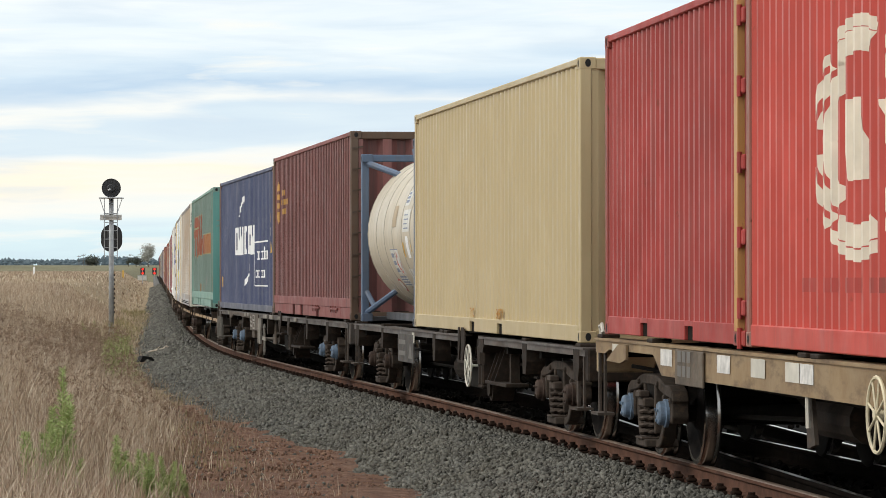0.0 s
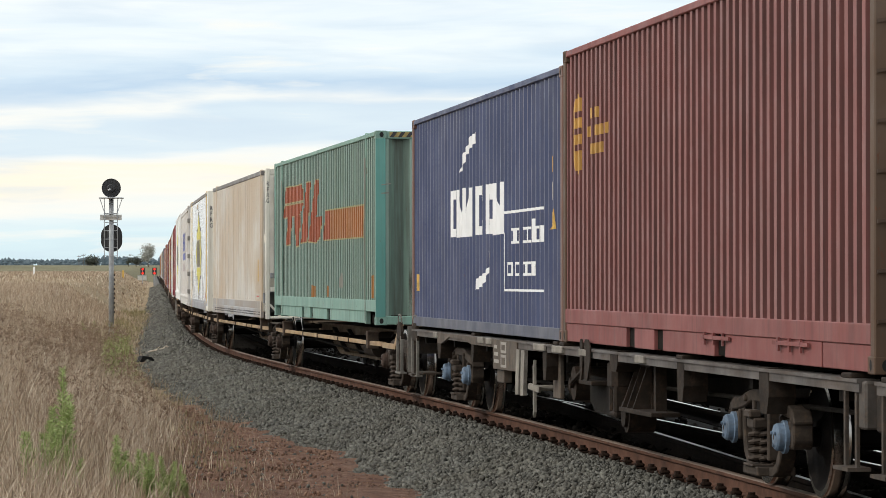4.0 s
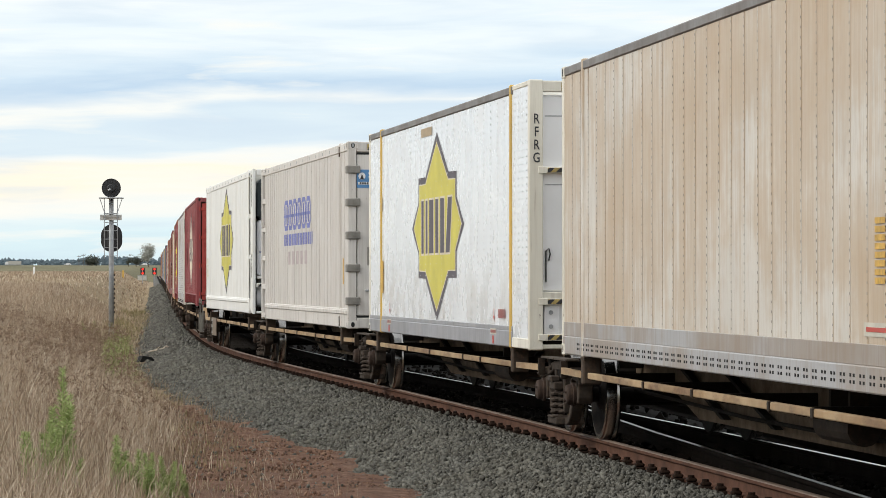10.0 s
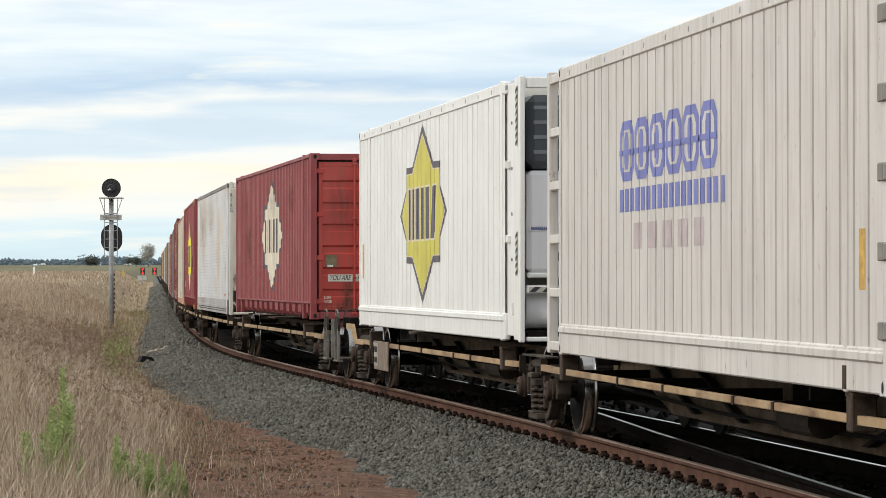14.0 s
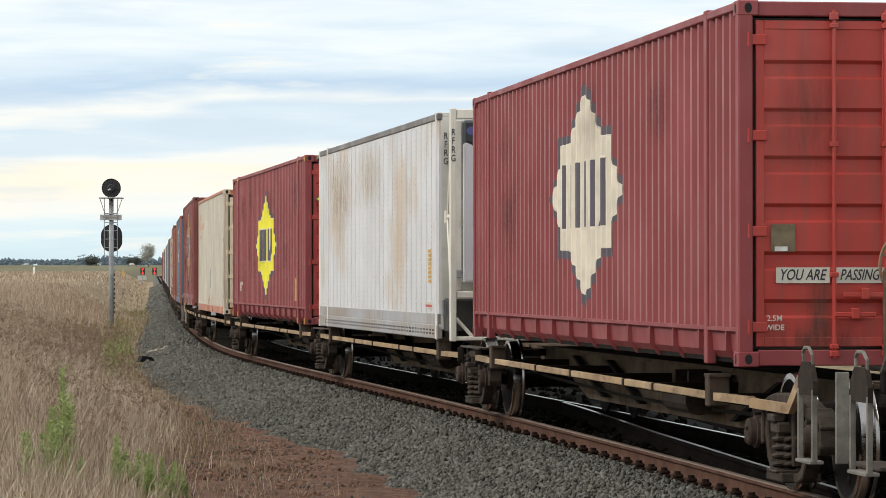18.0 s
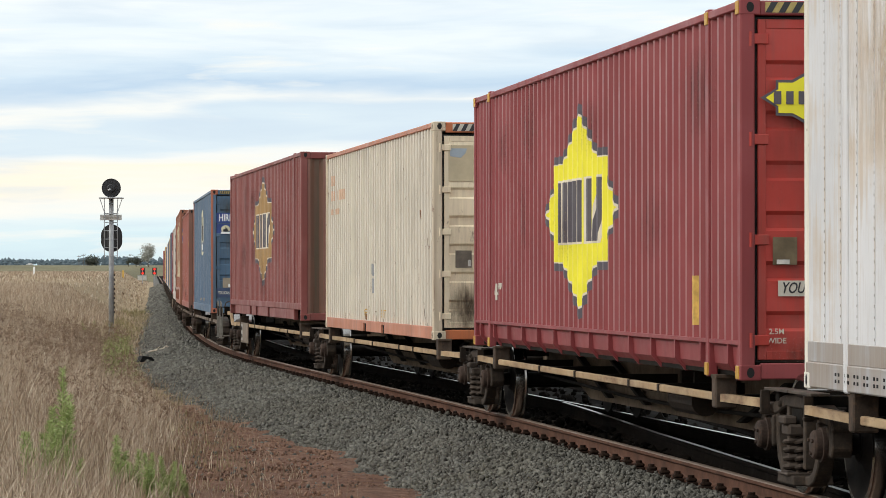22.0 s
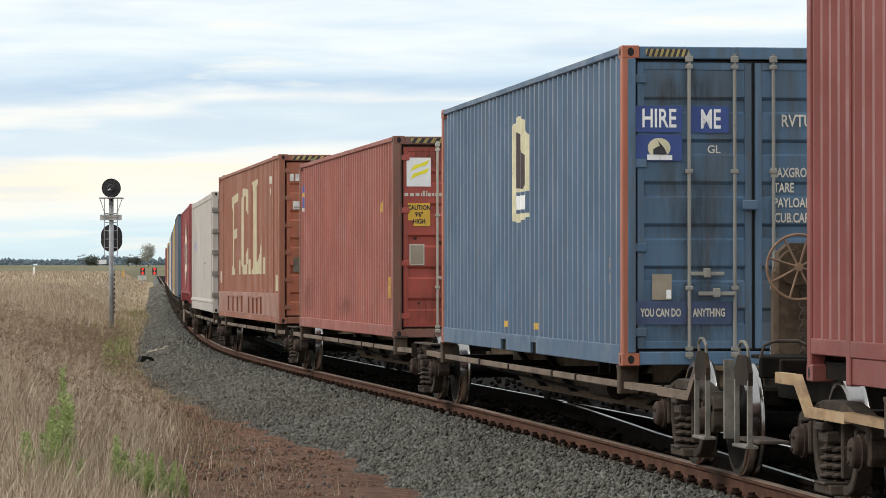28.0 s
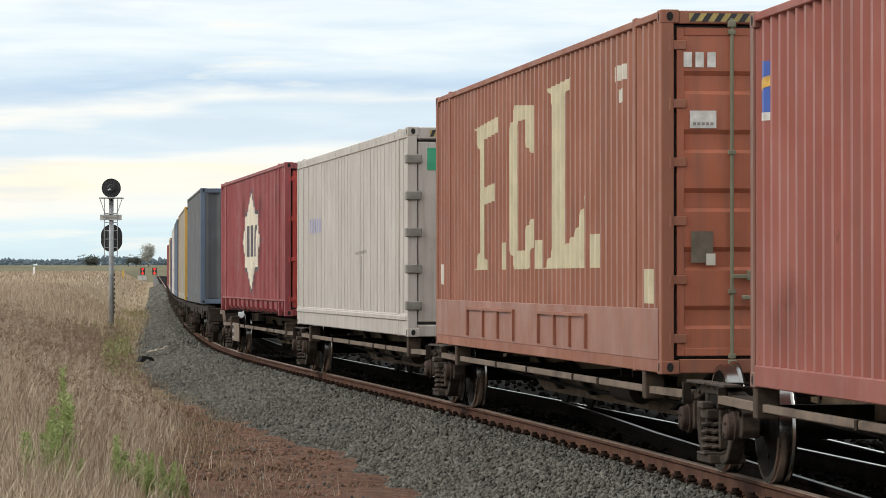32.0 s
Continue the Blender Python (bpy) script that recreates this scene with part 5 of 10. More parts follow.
            drum = rod(BM(), (3.0, sy * 0.85, zt - 0.56), (3.0, sy * 1.10, zt - 0.56), 0.17, 18)
            rod(drum, (3.0, sy * 1.10, zt - 0.56), (3.0, sy * 1.13, zt - 0.56), 0.12, 14)
            part("brake_drum", drum, GEAR, ob)
            br = prism(BM(), [(3.12, zt - 0.10), (3.62, zt - 0.10), (3.72, zt - 0.50), (3.12, zt - 0.50)], *sorted((sy * 0.97, sy * 1.0)))
            for p, k in ((3.14, 0.0), (3.38, 0.05), (3.66, 0.06)):
                prism(br, [(sy * 0.99, zt - 0.12), (sy * 1.04, zt - 0.12), (sy * 1.17, zt - 0.49), (sy * 0.99, zt - 0.49)], p, p + 0.025, 0, "x")
            box(br, 3.05, 4.6, *sorted((sy * 0.92, sy * 1.18)), zt - 0.53, zt - 0.49, 0.006)
            box(br, 4.1, 4.2, *sorted((sy * 0.96, sy * 1.06)), zt - 0.5, zt - 0.06)
            part("ribbed_bracket", br, GEAR, ob)
        for x in (-e + 0.3, -6.1, -0.2, 0.2, 6.1, e - 0.3):
            part("twistlock_pedestal", box(BM(), x - 0.13, x + 0.13, min(y2, y3), max(y2, y3), zt + 0.01, deck - 0.003, 0.008), GEAR, ob)
        for x in () if slim or board else (-e + 1.0, -bogie_x + 2.2, -1.2, 1.4, bogie_x - 2.2, e - 1.0):
            part("lashing_bracket", prism(BM(), [(x - 0.16, zt - 0.05), (x + 0.16, zt - 0.05), (x + 0.10, zt - 0.28), (x - 0.10, zt - 0.28)], sy * 1.215 - 0.03, sy * 1.215 + 0.03), GEARL, ob)
    bm = prism(BM(), [(-e + 0.1, zt - 0.02), (e - 0.1, zt - 0.02), (e - 0.1, zt - 0.26), (bogie_x - 1.6, zt - 0.28), (bogie_x - 2.6, zt - 0.5), (-bogie_x + 2.6, zt - 0.5), (-bogie_x + 1.6, zt - 0.28), (-e + 0.1, zt - 0.26)], -0.25, 0.25)
    part("centre_sill", bm, DARK, ob, "dark centre sill")
    for x in np.linspace(-e + 0.8, e - 0.8, 9):
        part("cross_bearer", box(BM(), x - 0.06, x + 0.06, -1.14, 1.14, zt - 0.16, zt - 0.03), DARK, ob)
    for nm, xa, xb, rr in (("air_reservoir", -1.6, -0.3, 0.17), ("brake_cylinder", 0.5, 1.2, 0.13)):
        bm = rod(BM(), (xa, -0.7, zt - 0.44), (xb, -0.7, zt - 0.44), rr, 14)
        for x in (xa + 0.2, xb - 0.2):
            box(bm, x - 0.03, x + 0.03, -0.75, -0.6, zt - 0.4, zt - 0.1)
        part(nm, bm, GEAR, ob)
    part("valve_box", box(BM(), 1.5, 1.9, -0.95, -0.55, zt - 0.6, zt - 0.25, 0.03), GEARL, ob)
    part("brake_rod", bent(BM(), [(-bogie_x + 0.9, -0.5, 0.42), (-1.8, -0.55, zt - 0.5), (2.0, -0.55, zt - 0.5), (bogie_x - 0.9, -0.5, 0.42)], 0.022), DARK, ob)
    part("brake_pipe", bent(BM(), [(-e + 0.5, -0.95, zt - 0.25), (-2, -0.95, zt - 0.30), (2, -0.95, zt - 0.30), (e - 0.5, -0.95, zt - 0.25)], 0.02), DARK, ob)
    for s in (-1, 1):
        part("headstock", box(BM(), s * e - 0.09, s * e + 0.09, -1.2, 1.2, zt - 0.32, zt + 0.0, 0.015), sill_mat, ob)
        for sy in (-1, 1):
            bm = BM()
            for q in (0.12, 0.42):
                box(bm, s * (e - q) - 0.025, s * (e - q) + 0.025, sy * 1.2 - 0.012, sy * 1.2 + 0.012, 0.36, zt - 0.05)
            box(bm, s * (e - 0.27) - 0.2, s * (e - 0.27) + 0.2, sy * 1.2 - 0.08, sy * 1.2 + 0.08, 0.34, 0.365)
            part("step", bm, GEARL, ob, "dusty hanging step")
        coupler(ob, s * (e + 0.08), s, 0.80, 0.5)
        bogie(ob, s * bogie_x, cap)
    for u0, u1, lum in marks:
        decal("sill_mark", bar(u0, u1, zt - 0.17, zt - 0.03), PANELW if lum else OFFW, ob, 1.222, None, "side", 0.004)
    if long_frame:
        dusty = grimy("dusty_brown_plate", (0.105, 0.085, 0.068), 0.8)
        pale = grimy("pale_dusty_bar", (0.26, 0.235, 0.20), 0.75, 0.0, (0.16, 0.13, 0.10))
        for sy in (-1, 1):
            a, b = sorted((sy * 1.20, sy * 1.236))
            deep = part("deep_sill", prism(BM(), [(-9.3, zt + 0.0), (-2.7, zt + 0.0), (-2.72, zt - 0.32), (-4.45, zt - 0.33), (-4.47, zt - 0.09), (-6.2, zt - 0.09), (-6.9, zt - 0.05), (-8.2, zt - 0.04), (-8.9, zt - 0.13), (-9.3, zt - 0.13)], a, b), dusty, ob, "dusty brown deepened sill plate")
            part("sill_box", box(BM(), -4.4, -3.9, *sorted((sy * 1.10, sy * 1.20)), zt - 0.48, zt - 0.33, 0.01), dusty, ob)
            if sy < 0:
                for u0, u1, v0, v1 in ((-3.86, -3.44, zt - 0.14, zt - 0.02), (-3.86, -3.44, zt - 0.30, zt - 0.16)):
                    decal("board_panel", bar(u0, u1, v0, v1), plain("pale_board_mark", (0.34, 0.31, 0.27), 0.75), deep, 1.236, None, "side", 0.003)
                    decal("board_mark", bar(u0 + 0.08, u1 - 0.08, v0 + 0.03, v1 - 0.03), dusty, deep, 1.236, None, "side", 0.006)
                for q in range(3):
                    decal("board_mark", bar(-4.36, -4.12 + 0.06 * q, zt - 0.10 - 0.08 * q, zt - 0.06 - 0.08 * q), plain("pale_board_mark", (0.34, 0.31, 0.27), 0.75), deep, 1.236, None, "side", 0.003)
            for u in (-2.72, -2.38):
                part("hanger_bar", prism(BM(), [(u, zt - 0.08), (u + 0.24, zt - 0.08), (u + 0.14, zt - 0.56), (u - 0.08, zt - 0.57)], *sorted((sy * 1.20, sy * 1.24))), pale, ob, "pale hanging bar")
            for u0, u1 in ((-9.6, -9.2), (-5.6, -5.2), (-4.94, -4.54), (-1.5, -0.8), (-0.3, 0.3), (1.3, 1.7), (4.2, 4.6)):
                part("sill_pad", box(BM(), u0, u1, *sorted((sy * 1.21, sy * 1.252)), zt - 0.062, zt + 0.006, 0.006), pale, ob, "pale worn sill pad")
            cross = BM()
            for p, q in (((-1.62, 0.74), (-1.60, 0.20)), ((-1.95, 0.49), (-1.25, 0.47))):
                prism(cross, [(p[0] - 0.03, p[1] - 0.03), (p[0] + 0.03, p[1] + 0.03), (q[0] + 0.03, q[1] + 0.03), (q[0] - 0.03, q[1] - 0.03)], *sorted((sy * 1.20, sy * 1.23)))
            rod(cross, (-1.6, sy * 0.9, 0.48), (-1.6, sy * 1.2, 0.48), 0.03, 8)
            part("brake_lever", cross, pale, ob, "pale crossed brake lever")
            part("drop_plate", box(BM(), -1.12, -0.70, *sorted((sy * 1.05, sy * 1.10)), zt - 0.55, zt - 0.05, 0.01), dusty, ob)
            drum = rod(BM(), (0.25, sy * 0.55, 0.58), (0.25, sy * 1.12, 0.58), 0.17, 20)
            rod(drum, (0.25, sy * 1.12, 0.58), (0.25, sy * 1.16, 0.58), 0.05, 10)
            rod(drum, (0.25, sy * 1.15, 0.58), (0.9, sy * 1.15, 0.72), 0.02, 6)
            part("brake_drum", drum, GEAR, ob, "round brake drum")
    if board:
        # a hanging data board, the triangular gusset over the bogie and levers under the sill
        m = part("data_board", box(BM(), board[0], board[1], -1.25, -1.228, zt - 0.31, zt - 0.02, 0.006), grimy("dusty_brown_board", (0.13, 0.105, 0.08), 0.8), ob, "dusty brown data board")
        for k in range(2):
            for q in range(3):
                decal("board_mark", bar(board[0] + 0.12 + 0.2 * q, board[0] + 0.27 + 0.2 * q, zt - 0.24 + 0.12 * k, zt - 0.15 + 0.12 * k), plain("faded_board_mark", (0.15, 0.14, 0.125), 0.75), m, 1.25, None, "side", 0.003)
        for sy in (-1, 1):
            part("gusset_plate", prism(BM(), [(-8.25, zt - 0.19), (-7.6, zt - 0.03), (-7.2, zt - 0.03), (-7.2, zt - 0.16), (-7.5, zt - 0.20)], *sorted((sy * 1.225, sy * 1.25))), sill_mat, ob)
            part("brake_lever", prism(BM(), [(-1.0, zt - 0.2), (-0.8, zt - 0.2), (-0.66, zt - 0.62), (-0.9, zt - 0.66)], *sorted((sy * 1.0, sy * 1.03))), GEARL, ob)
            part("hanger_rod", rod(BM(), (-0.20, sy * 1.19, zt - 0.22), (-0.18, sy * 1.19, zt - 0.48), 0.018, 6), OFFW, ob, "pale hanging rod")
            part("lift_hook", bent(BM(), [(-8.9, sy * 1.18, zt + 0.02), (-8.9, sy * 1.2, zt + 0.12), (-8.78, sy * 1.2, zt + 0.14), (-8.7, sy * 1.2, zt + 0.06)], 0.018), OFFW, ob, "pale bent hook")
    if wheel_x is not None:
        handwheel(ob, pose(wheel_x, -1.27, zt - 0.34 if slim else zt - 0.30), wheel_mat or OFFW, 0.24)
    return ob


# ---------------------------------------------------------------- the train
RIDERS = []        # (object, s of front bogie, s of rear bogie, metres ahead of the middle)


def ride(ob, f, r, centre):
    RIDERS.append((ob, f, r, (f + r) / 2 - centre))
    ob.matrix_basis = on_bogies(f, r) @ pose((f + r) / 2 - centre, 0, 0)
    return ob


P_BEIGE = paint("beige_container_paint", lin(184, 166, 127, 1.03), 0.08, 0.0, 0.45, fade=0.05)
P_RED1 = paint("bright_red_container_paint", lin(188, 70, 58, 1.05), 0.22, 0.2, 0.5, lit_chalk=0.28)
P_RED2 = paint("chalky_red_container_paint", lin(160, 54, 48, 1.05), 0.35, 0.35, 0.55, fade=0.3, lit_chalk=0.5)
P_BROWN = paint("dull_maroon_container_paint", lin(124, 68, 64, 1.15), 0.5, 0.45, 0.6, lit_chalk=0.35, shade_silt=0.9, grime=(0.065, 0.034, 0.03))
P_BLUE1 = paint("navy_container_paint", lin(60, 70, 104, 0.95), 0.25, 0.15, 0.5, lit_chalk=0.32)
P_GREEN = paint("faded_sea_green_paint", lin(126, 160, 147, 1.0), 0.5, 0.6, 0.6, grime=(0.075, 0.088, 0.07), lit_chalk=0.8, shade_silt=1.0)
P_MAROON = paint("maroon_container_paint", lin(130, 54, 56, 1.15), 0.3, 0.25, 0.52, grime=(0.125, 0.045, 0.042), lit_chalk=0.5)
P_MAROON2 = paint("red_brown_container_paint", lin(128, 62, 57, 0.98), 0.25, 0.2, 0.5, lit_chalk=0.42)
P_CREAM = paint("cream_container_paint", lin(210, 202, 187, 1.08), 0.35, 0.5, 0.6, grime=(0.30, 0.25, 0.19), shade_silt=0.30)
P_CREAMP = paint("rusty_cream_post_paint", lin(206, 192, 168, 1.1), 0.5, 1.0, 0.65, grime=(0.16, 0.09, 0.05))
P_CREAMD = paint("grimy_cream_door_paint", lin(228, 212, 184, 1.15), 0.45, 0.35, 0.6, grime=(0.34, 0.25, 0.16))
P_RAILOR = paint("faded_orange_rail_paint", lin(178, 116, 90, 1.1), 0.35, 0.3)
P_BEAMOR = paint("orange_beam_paint", lin(188, 108, 66, 1.05), 0.6, 0.5)
P_ORANGE = paint("orange_post_paint", lin(172, 100, 74, 1.05), 0.4, 0.5)
P_BLUE2 = paint("steel_blue_container_paint", lin(74, 99, 124, 1.03), 0.35, 0.12, 0.5, lit_chalk=0.5)
P_BLUE2D = paint("blue_door_paint", lin(74, 102, 128, 1.1), 0.85, 0.4, 0.55, grime=(0.075, 0.075, 0.066), fade=0.3)
P_FLOR = paint("dusty_red_brown_container_paint", lin(146, 80, 68, 1.05), 0.3, 0.2, 0.55, lit_chalk=0.36)
P_FCL = paint("rust_brown_container_paint", lin(142, 88, 66, 1.08), 0.3, 0.2, 0.55, lit_chalk=0.36)
P_DIRTYW = stained("dirty_white_reefer_skin", (0.66, 0.62, 0.56), (0.50, 0.37, 0.24), 0.72, (0.36, 0.27, 0.19))
P_SILVER = stained("greyish_white_reefer_skin", (0.70, 0.70, 0.71), (0.55, 0.42, 0.28), 0.16, (0.48, 0.42, 0.37))
P_CLEANW = paint("clean_white_reefer_skin", lin(218, 222, 226, 1.15), 0.05, 0.0, 0.24, grime=(0.5, 0.5, 0.5), fade=0.04, dent=0.02)
P_OFFW = paint("off_white_reefer_skin", lin(212, 207, 201, 1.02), 0.55, 0.5, 0.48, grime=(0.30, 0.25, 0.205), fade=0.14, lit_chalk=0.35, shade_silt=0.45)
P_WORNW = paint("worn_grey_white_reefer_skin", lin(184, 177, 170, 1.05), 0.6, 0.3, 0.5, grime=(0.28, 0.22, 0.16), fade=0.12)
P_BRIGHT = paint("bright_white_reefer_skin", (0.85, 0.845, 0.815), 0.28, 0.22, 0.4, grime=(0.46, 0.39, 0.29), fade=0.07)
P_FRAMEW = paint("white_frame_paint", lin(214, 210, 198, 1.15), 0.3, 0.35, 0.5, grime=(0.3, 0.24, 0.16))
P_RAILG = paint("grey_alloy_rail", lin(118, 112, 108, 1.0), 0.5, 0.1, 0.45, metal=0.3)
P_SKIRTG = stained("dusty_alloy_skirt", (0.42, 0.42, 0.43), (0.30, 0.235, 0.18), 0.75, (0.22, 0.18, 0.15))
P_SKIRTD = paint("grey_alloy_skirt", lin(150, 151, 156, 1.1), 0.3, 0.05, 0.4, metal=0.2)
P_TARP = paint("grey_curtain_side", lin(84, 87, 90, 1.05), 0.4, 0.0, 0.7)
P_SLATE = paint("slate_blue_container_paint", lin(84, 98, 116, 1.1), 0.4, 0.1, 0.6)
P_STRAP = paint("yellow_strap_paint", lin(206, 170, 84, 1.1), 0.35, 0.35)
P_CORNY = paint("bright_yellow_corner_paint", lin(196, 152, 56, 1.05), 0.4, 0.5)
BADGE_Y = plain("faded_yellow_badge_paint", lin(208, 198, 84, 1.0), 0.55, 0, 0.12, 2)
BADGE_B = plain("bright_yellow_badge_paint", lin(232, 222, 50, 1.1), 0.55, 0, 0.1, 2)
BADGE_W = plain("chalky_white_badge_paint", lin(214, 204, 186, 1.1), 0.65, 0, 0.15, 3)
BADGE_T = plain("faded_tan_badge_paint", lin(160, 128, 84, 1.1), 0.65, 0, 0.18, 3)
RIM = plain("dark_grey_badge_paint", (0.10, 0.088, 0.105), 0.6, 0, 0.15, 3)
ORANGE = paint("faded_orange_lettering_paint", lin(176, 84, 46, 1.0), 0.3, 0.0, 0.65, grime=lin(112, 62, 36), fade=0.25, lit_chalk=0.5, shade_silt=0.8)
OCHRE = paint("faded_ochre_lettering_paint", lin(190, 122, 56, 1.0), 0.2, 0.0, 0.65, grime=lin(124, 66, 32), fade=0.25, lit_chalk=0.8, shade_silt=0.9)
TANEDGE = plain("faded_tan_letter_edge", lin(168, 160, 118), 0.65, 0, 0.25, 5)
BLUEINK = plain("blue_lettering_paint", lin(112, 118, 178, 1.1), 0.6, 0, 0.15, 3)
LABELY = plain("yellow_sticker", lin(200, 160, 76, 1.0), 0.6, 0, 0.3, 14)
GREYP = plain("grey_data_plate", (0.28, 0.26, 0.23), 0.6, 0.2, 0.15, 4)
STENCIL = plain("ochre_stencil_paint", (0.40, 0.17, 0.006), 0.6, 0, 0.2, 5)
TANP = plain("faded_tan_patch", (0.42, 0.33, 0.22), 0.7, 0, 0.15, 4)
BLUEP = plain("blue_sign_panel", (0.10, 0.26, 0.50), 0.5, 0, 0.1, 4)
DBLUEP = plain("deep_blue_sign_panel", (0.035, 0.07, 0.25), 0.5, 0, 0.1, 4)
DBLUEP2 = plain("bright_blue_sticker", (0.05, 0.11, 0.42), 0.5, 0, 0.1, 4)
GREENP = plain("green_sign_panel", (0.05, 0.36, 0.20), 0.5, 0, 0.1, 4)
REDP = plain("red_mark", (0.50, 0.07, 0.05), 0.5, 0, 0.1, 4)


def words(name, text, size, u, v, mat, parent, plane, face="side", prof=None, lift=0.004, su=1.0, sv=1.0, shear=0.0, spacing=1.0, bold=0.012):
    return decal(name, moved(letters(text, size, spacing, bold), u, v, su, sv, shear), mat, parent, plane, prof, face, lift)


def block_row(u0, u1, v0, v1, n, gap=0.2):
    w = (u1 - u0) / n
    return [q for i in range(n) for q in bar(u0 + i * w + w * gap / 2, u0 + (i + 1) * w - w * gap / 2, v0, v1)]


def vword(parent, text, u, v_top, size, plane, mat, face="side"):
    """A word written downwards, one letter under the other."""
    for i, ch in enumerate(text):
        words("lettering", ch, size, u, v_top - i * size * 1.02, mat, parent, plane, face, None, 0.005, 0.8, 1.1)


def build_train():
    # ---- first flat: two short red boxes
    f, r = -12.7, 1.3
    ride(flat_wagon("container flat with ochre sills and white data panels", 18.0, 7.0, SILLY, 1.10, "blue", 0.26,
                    [(-8.04, -7.66, 0), (-5.62, -5.1, 1), (-3.2, -2.7, 1), (-1.93, -1.43, 0), (-0.75, -0.30, 0), (-0.28, 0.14, 1)], 2.1, plain("cream_handwheel_paint", (0.62, 0.55, 0.38), 0.6, 0, 0.2, 8), board=(-4.83, -3.68)), f, r, -5.7)
    ob, prof, pl = shell("shipping_container", "short bright red corrugated container with a white round badge", "shipping container", 6.058, 1.10, 2.78, P_RED1, None, paint("grey_brown_worn_post_paint", lin(150, 96, 82), 0.5, 0.7), pitch=0.22, depth=0.05, skirt=0.17, flat=0.24)
    cx, cz = 0.36, 2.54
    oval = lambda k, a, b, n=5: [(cx + 1.26 * k * math.cos(a + (b - a) * i / n), cz + 0.82 * k * math.sin(a + (b - a) * i / n)) for i in range(n + 1)]
    crescent = lambda r0, r1, a, b: oval(r1, radians(a), radians(b)) + oval(r0, radians(b), radians(a))
    for r0, r1, a0, a1 in ((0.93, 1.0, 128, 176), (0.93, 1.0, 180, 226), (0.90, 1.0, 60, 118), (0.90, 1.0, 232, 296), (0.93, 1.0, -50, 50), (0.70, 0.89, 66, 122), (0.70, 0.89, 240, 298), (0.78, 0.89, 130, 172), (0.78, 0.89, 186, 232),
                           (0.78, 0.89, -46, 46), (0.50, 0.74, 118, 180), (0.50, 0.74, 180, 236)):
        decal("badge_arc", [crescent(r0, r1, a0, a1)], BADGE_W, ob, pl, prof, label="arc of a white broken ring badge")
    decal("badge_bar", [[(cx - 0.38, cz + 0.26), (cx + 0.10, cz + 0.27), (cx + 0.36, cz - 0.28), (cx - 0.22, cz - 0.28)], [(cx + 0.62, cz + 0.22), (cx + 0.95, cz + 0.22), (cx + 0.98, cz - 0.14), (cx + 0.74, cz - 0.04)]], BADGE_W, ob, pl, prof)
    decal("faded_code", block_row(-1.41, 1.6, 1.52, 1.62, 9, 0.35), paint("faded_dark_red_mark", lin(172, 64, 55), 0.5), ob, pl, prof)
    ride(ob, f, r, -6.59)
    ob, prof, pl = shell("shipping_container", "short chalky red corrugated container with rusty hinged end", "shipping container", 6.058, 1.10, 2.78, P_RED2, None, paint("rusty_red_post_paint", lin(142, 62, 54, 1.1), 0.4, 0.9), pitch=0.22, depth=0.05, skirt=0.17, skirt_style="pockets", flat=0.24)
    doors(ob, 6.058, 1.10, 2.78, P_RED1, 5, False, hinges=6, hinge_paint=P_RED1)
    ochre = paint("ochre_corner_post_paint", lin(188, 142, 84, 1.05), 0.4, 0.5)
    for sy in (-1, 1):
        part("post_strip", box(BM(), 3.029 - 0.125, 3.029 + 0.004, *sorted((sy * (W2 + 0.005), sy * (W2 - 0.10))), 1.21, 3.77, 0.006), ochre, ob, "ochre painted corner post")
        for k in range(6):
            z = (1.39, 1.93, 2.50, 3.08, 3.62, 1.16)[k]
            lug = box(BM(), 3.029 - 0.02, 3.029 + 0.13, *sorted((sy * (W2 - 0.015), sy * (W2 - 0.10))), z - 0.06, z + 0.06, 0.012)
            rod(lug, (3.029 + 0.02, sy * (W2 - 0.01), z - 0.08), (3.029 + 0.02, sy * (W2 - 0.01), z + 0.08), 0.022, 8)
            part("hinge_lug", lug, P_RED2, ob, "red hinge lug")
        part("hinge_bar", box(BM(), 3.029 + 0.02, 3.029 + 0.10, *sorted((sy * (W2 - 0.05), sy * (W2 - 0.14))), 1.2, 3.75, 0.01), paint("deep_red_recess_paint", lin(140, 48, 44), 0.4, 0.3), ob)
    ride(ob, f, r, -0.24)
    # ---- second flat: a long beige box and a tank
    f, r = 6.3, 21.0
    ride(flat_wagon("grimy brown container flat with pale brackets", 19.3, 7.35, GEAR, 0.99, "rust", 0.15, [(-3, -2.75, 0)], 2.35, OFFW, slim=True), f, r, 13.65)
    ob, prof, pl = shell("shipping_container", "clean beige long corrugated container with yellow fork pocket notes", "shipping container", 12.192, 0.99, 2.79, P_BEIGE, pitch=0.26, depth=0.022, skirt=0.17, skirt_style="pockets", end="ribbed", flat=0.30)
    words("lettering", "EMPTY", 0.17, 1.09, 1.22, STENCIL, ob, pl, "side", None, 0.026, sv=0.9, bold=0.014)
    words("lettering", "TYO", 0.17, -0.97, 1.22, STENCIL, ob, pl, "side", None, 0.026, sv=0.9, bold=0.014)
    ride(ob, f, r, 10.35)
    ride(tank_container(), f, r, 19.47)
    # ---- third flat: maroon and navy boxes
    f, r = 27.5, 44.3
    ride(flat_wagon("grimy grey-brown skeletal container flat", 24.0, 8.4, grimy("grey_brown_sill", (0.082, 0.07, 0.061)), 0.99, "blue", 0.2, [], None, slim=True, long_frame=True), f, r, 35.9)
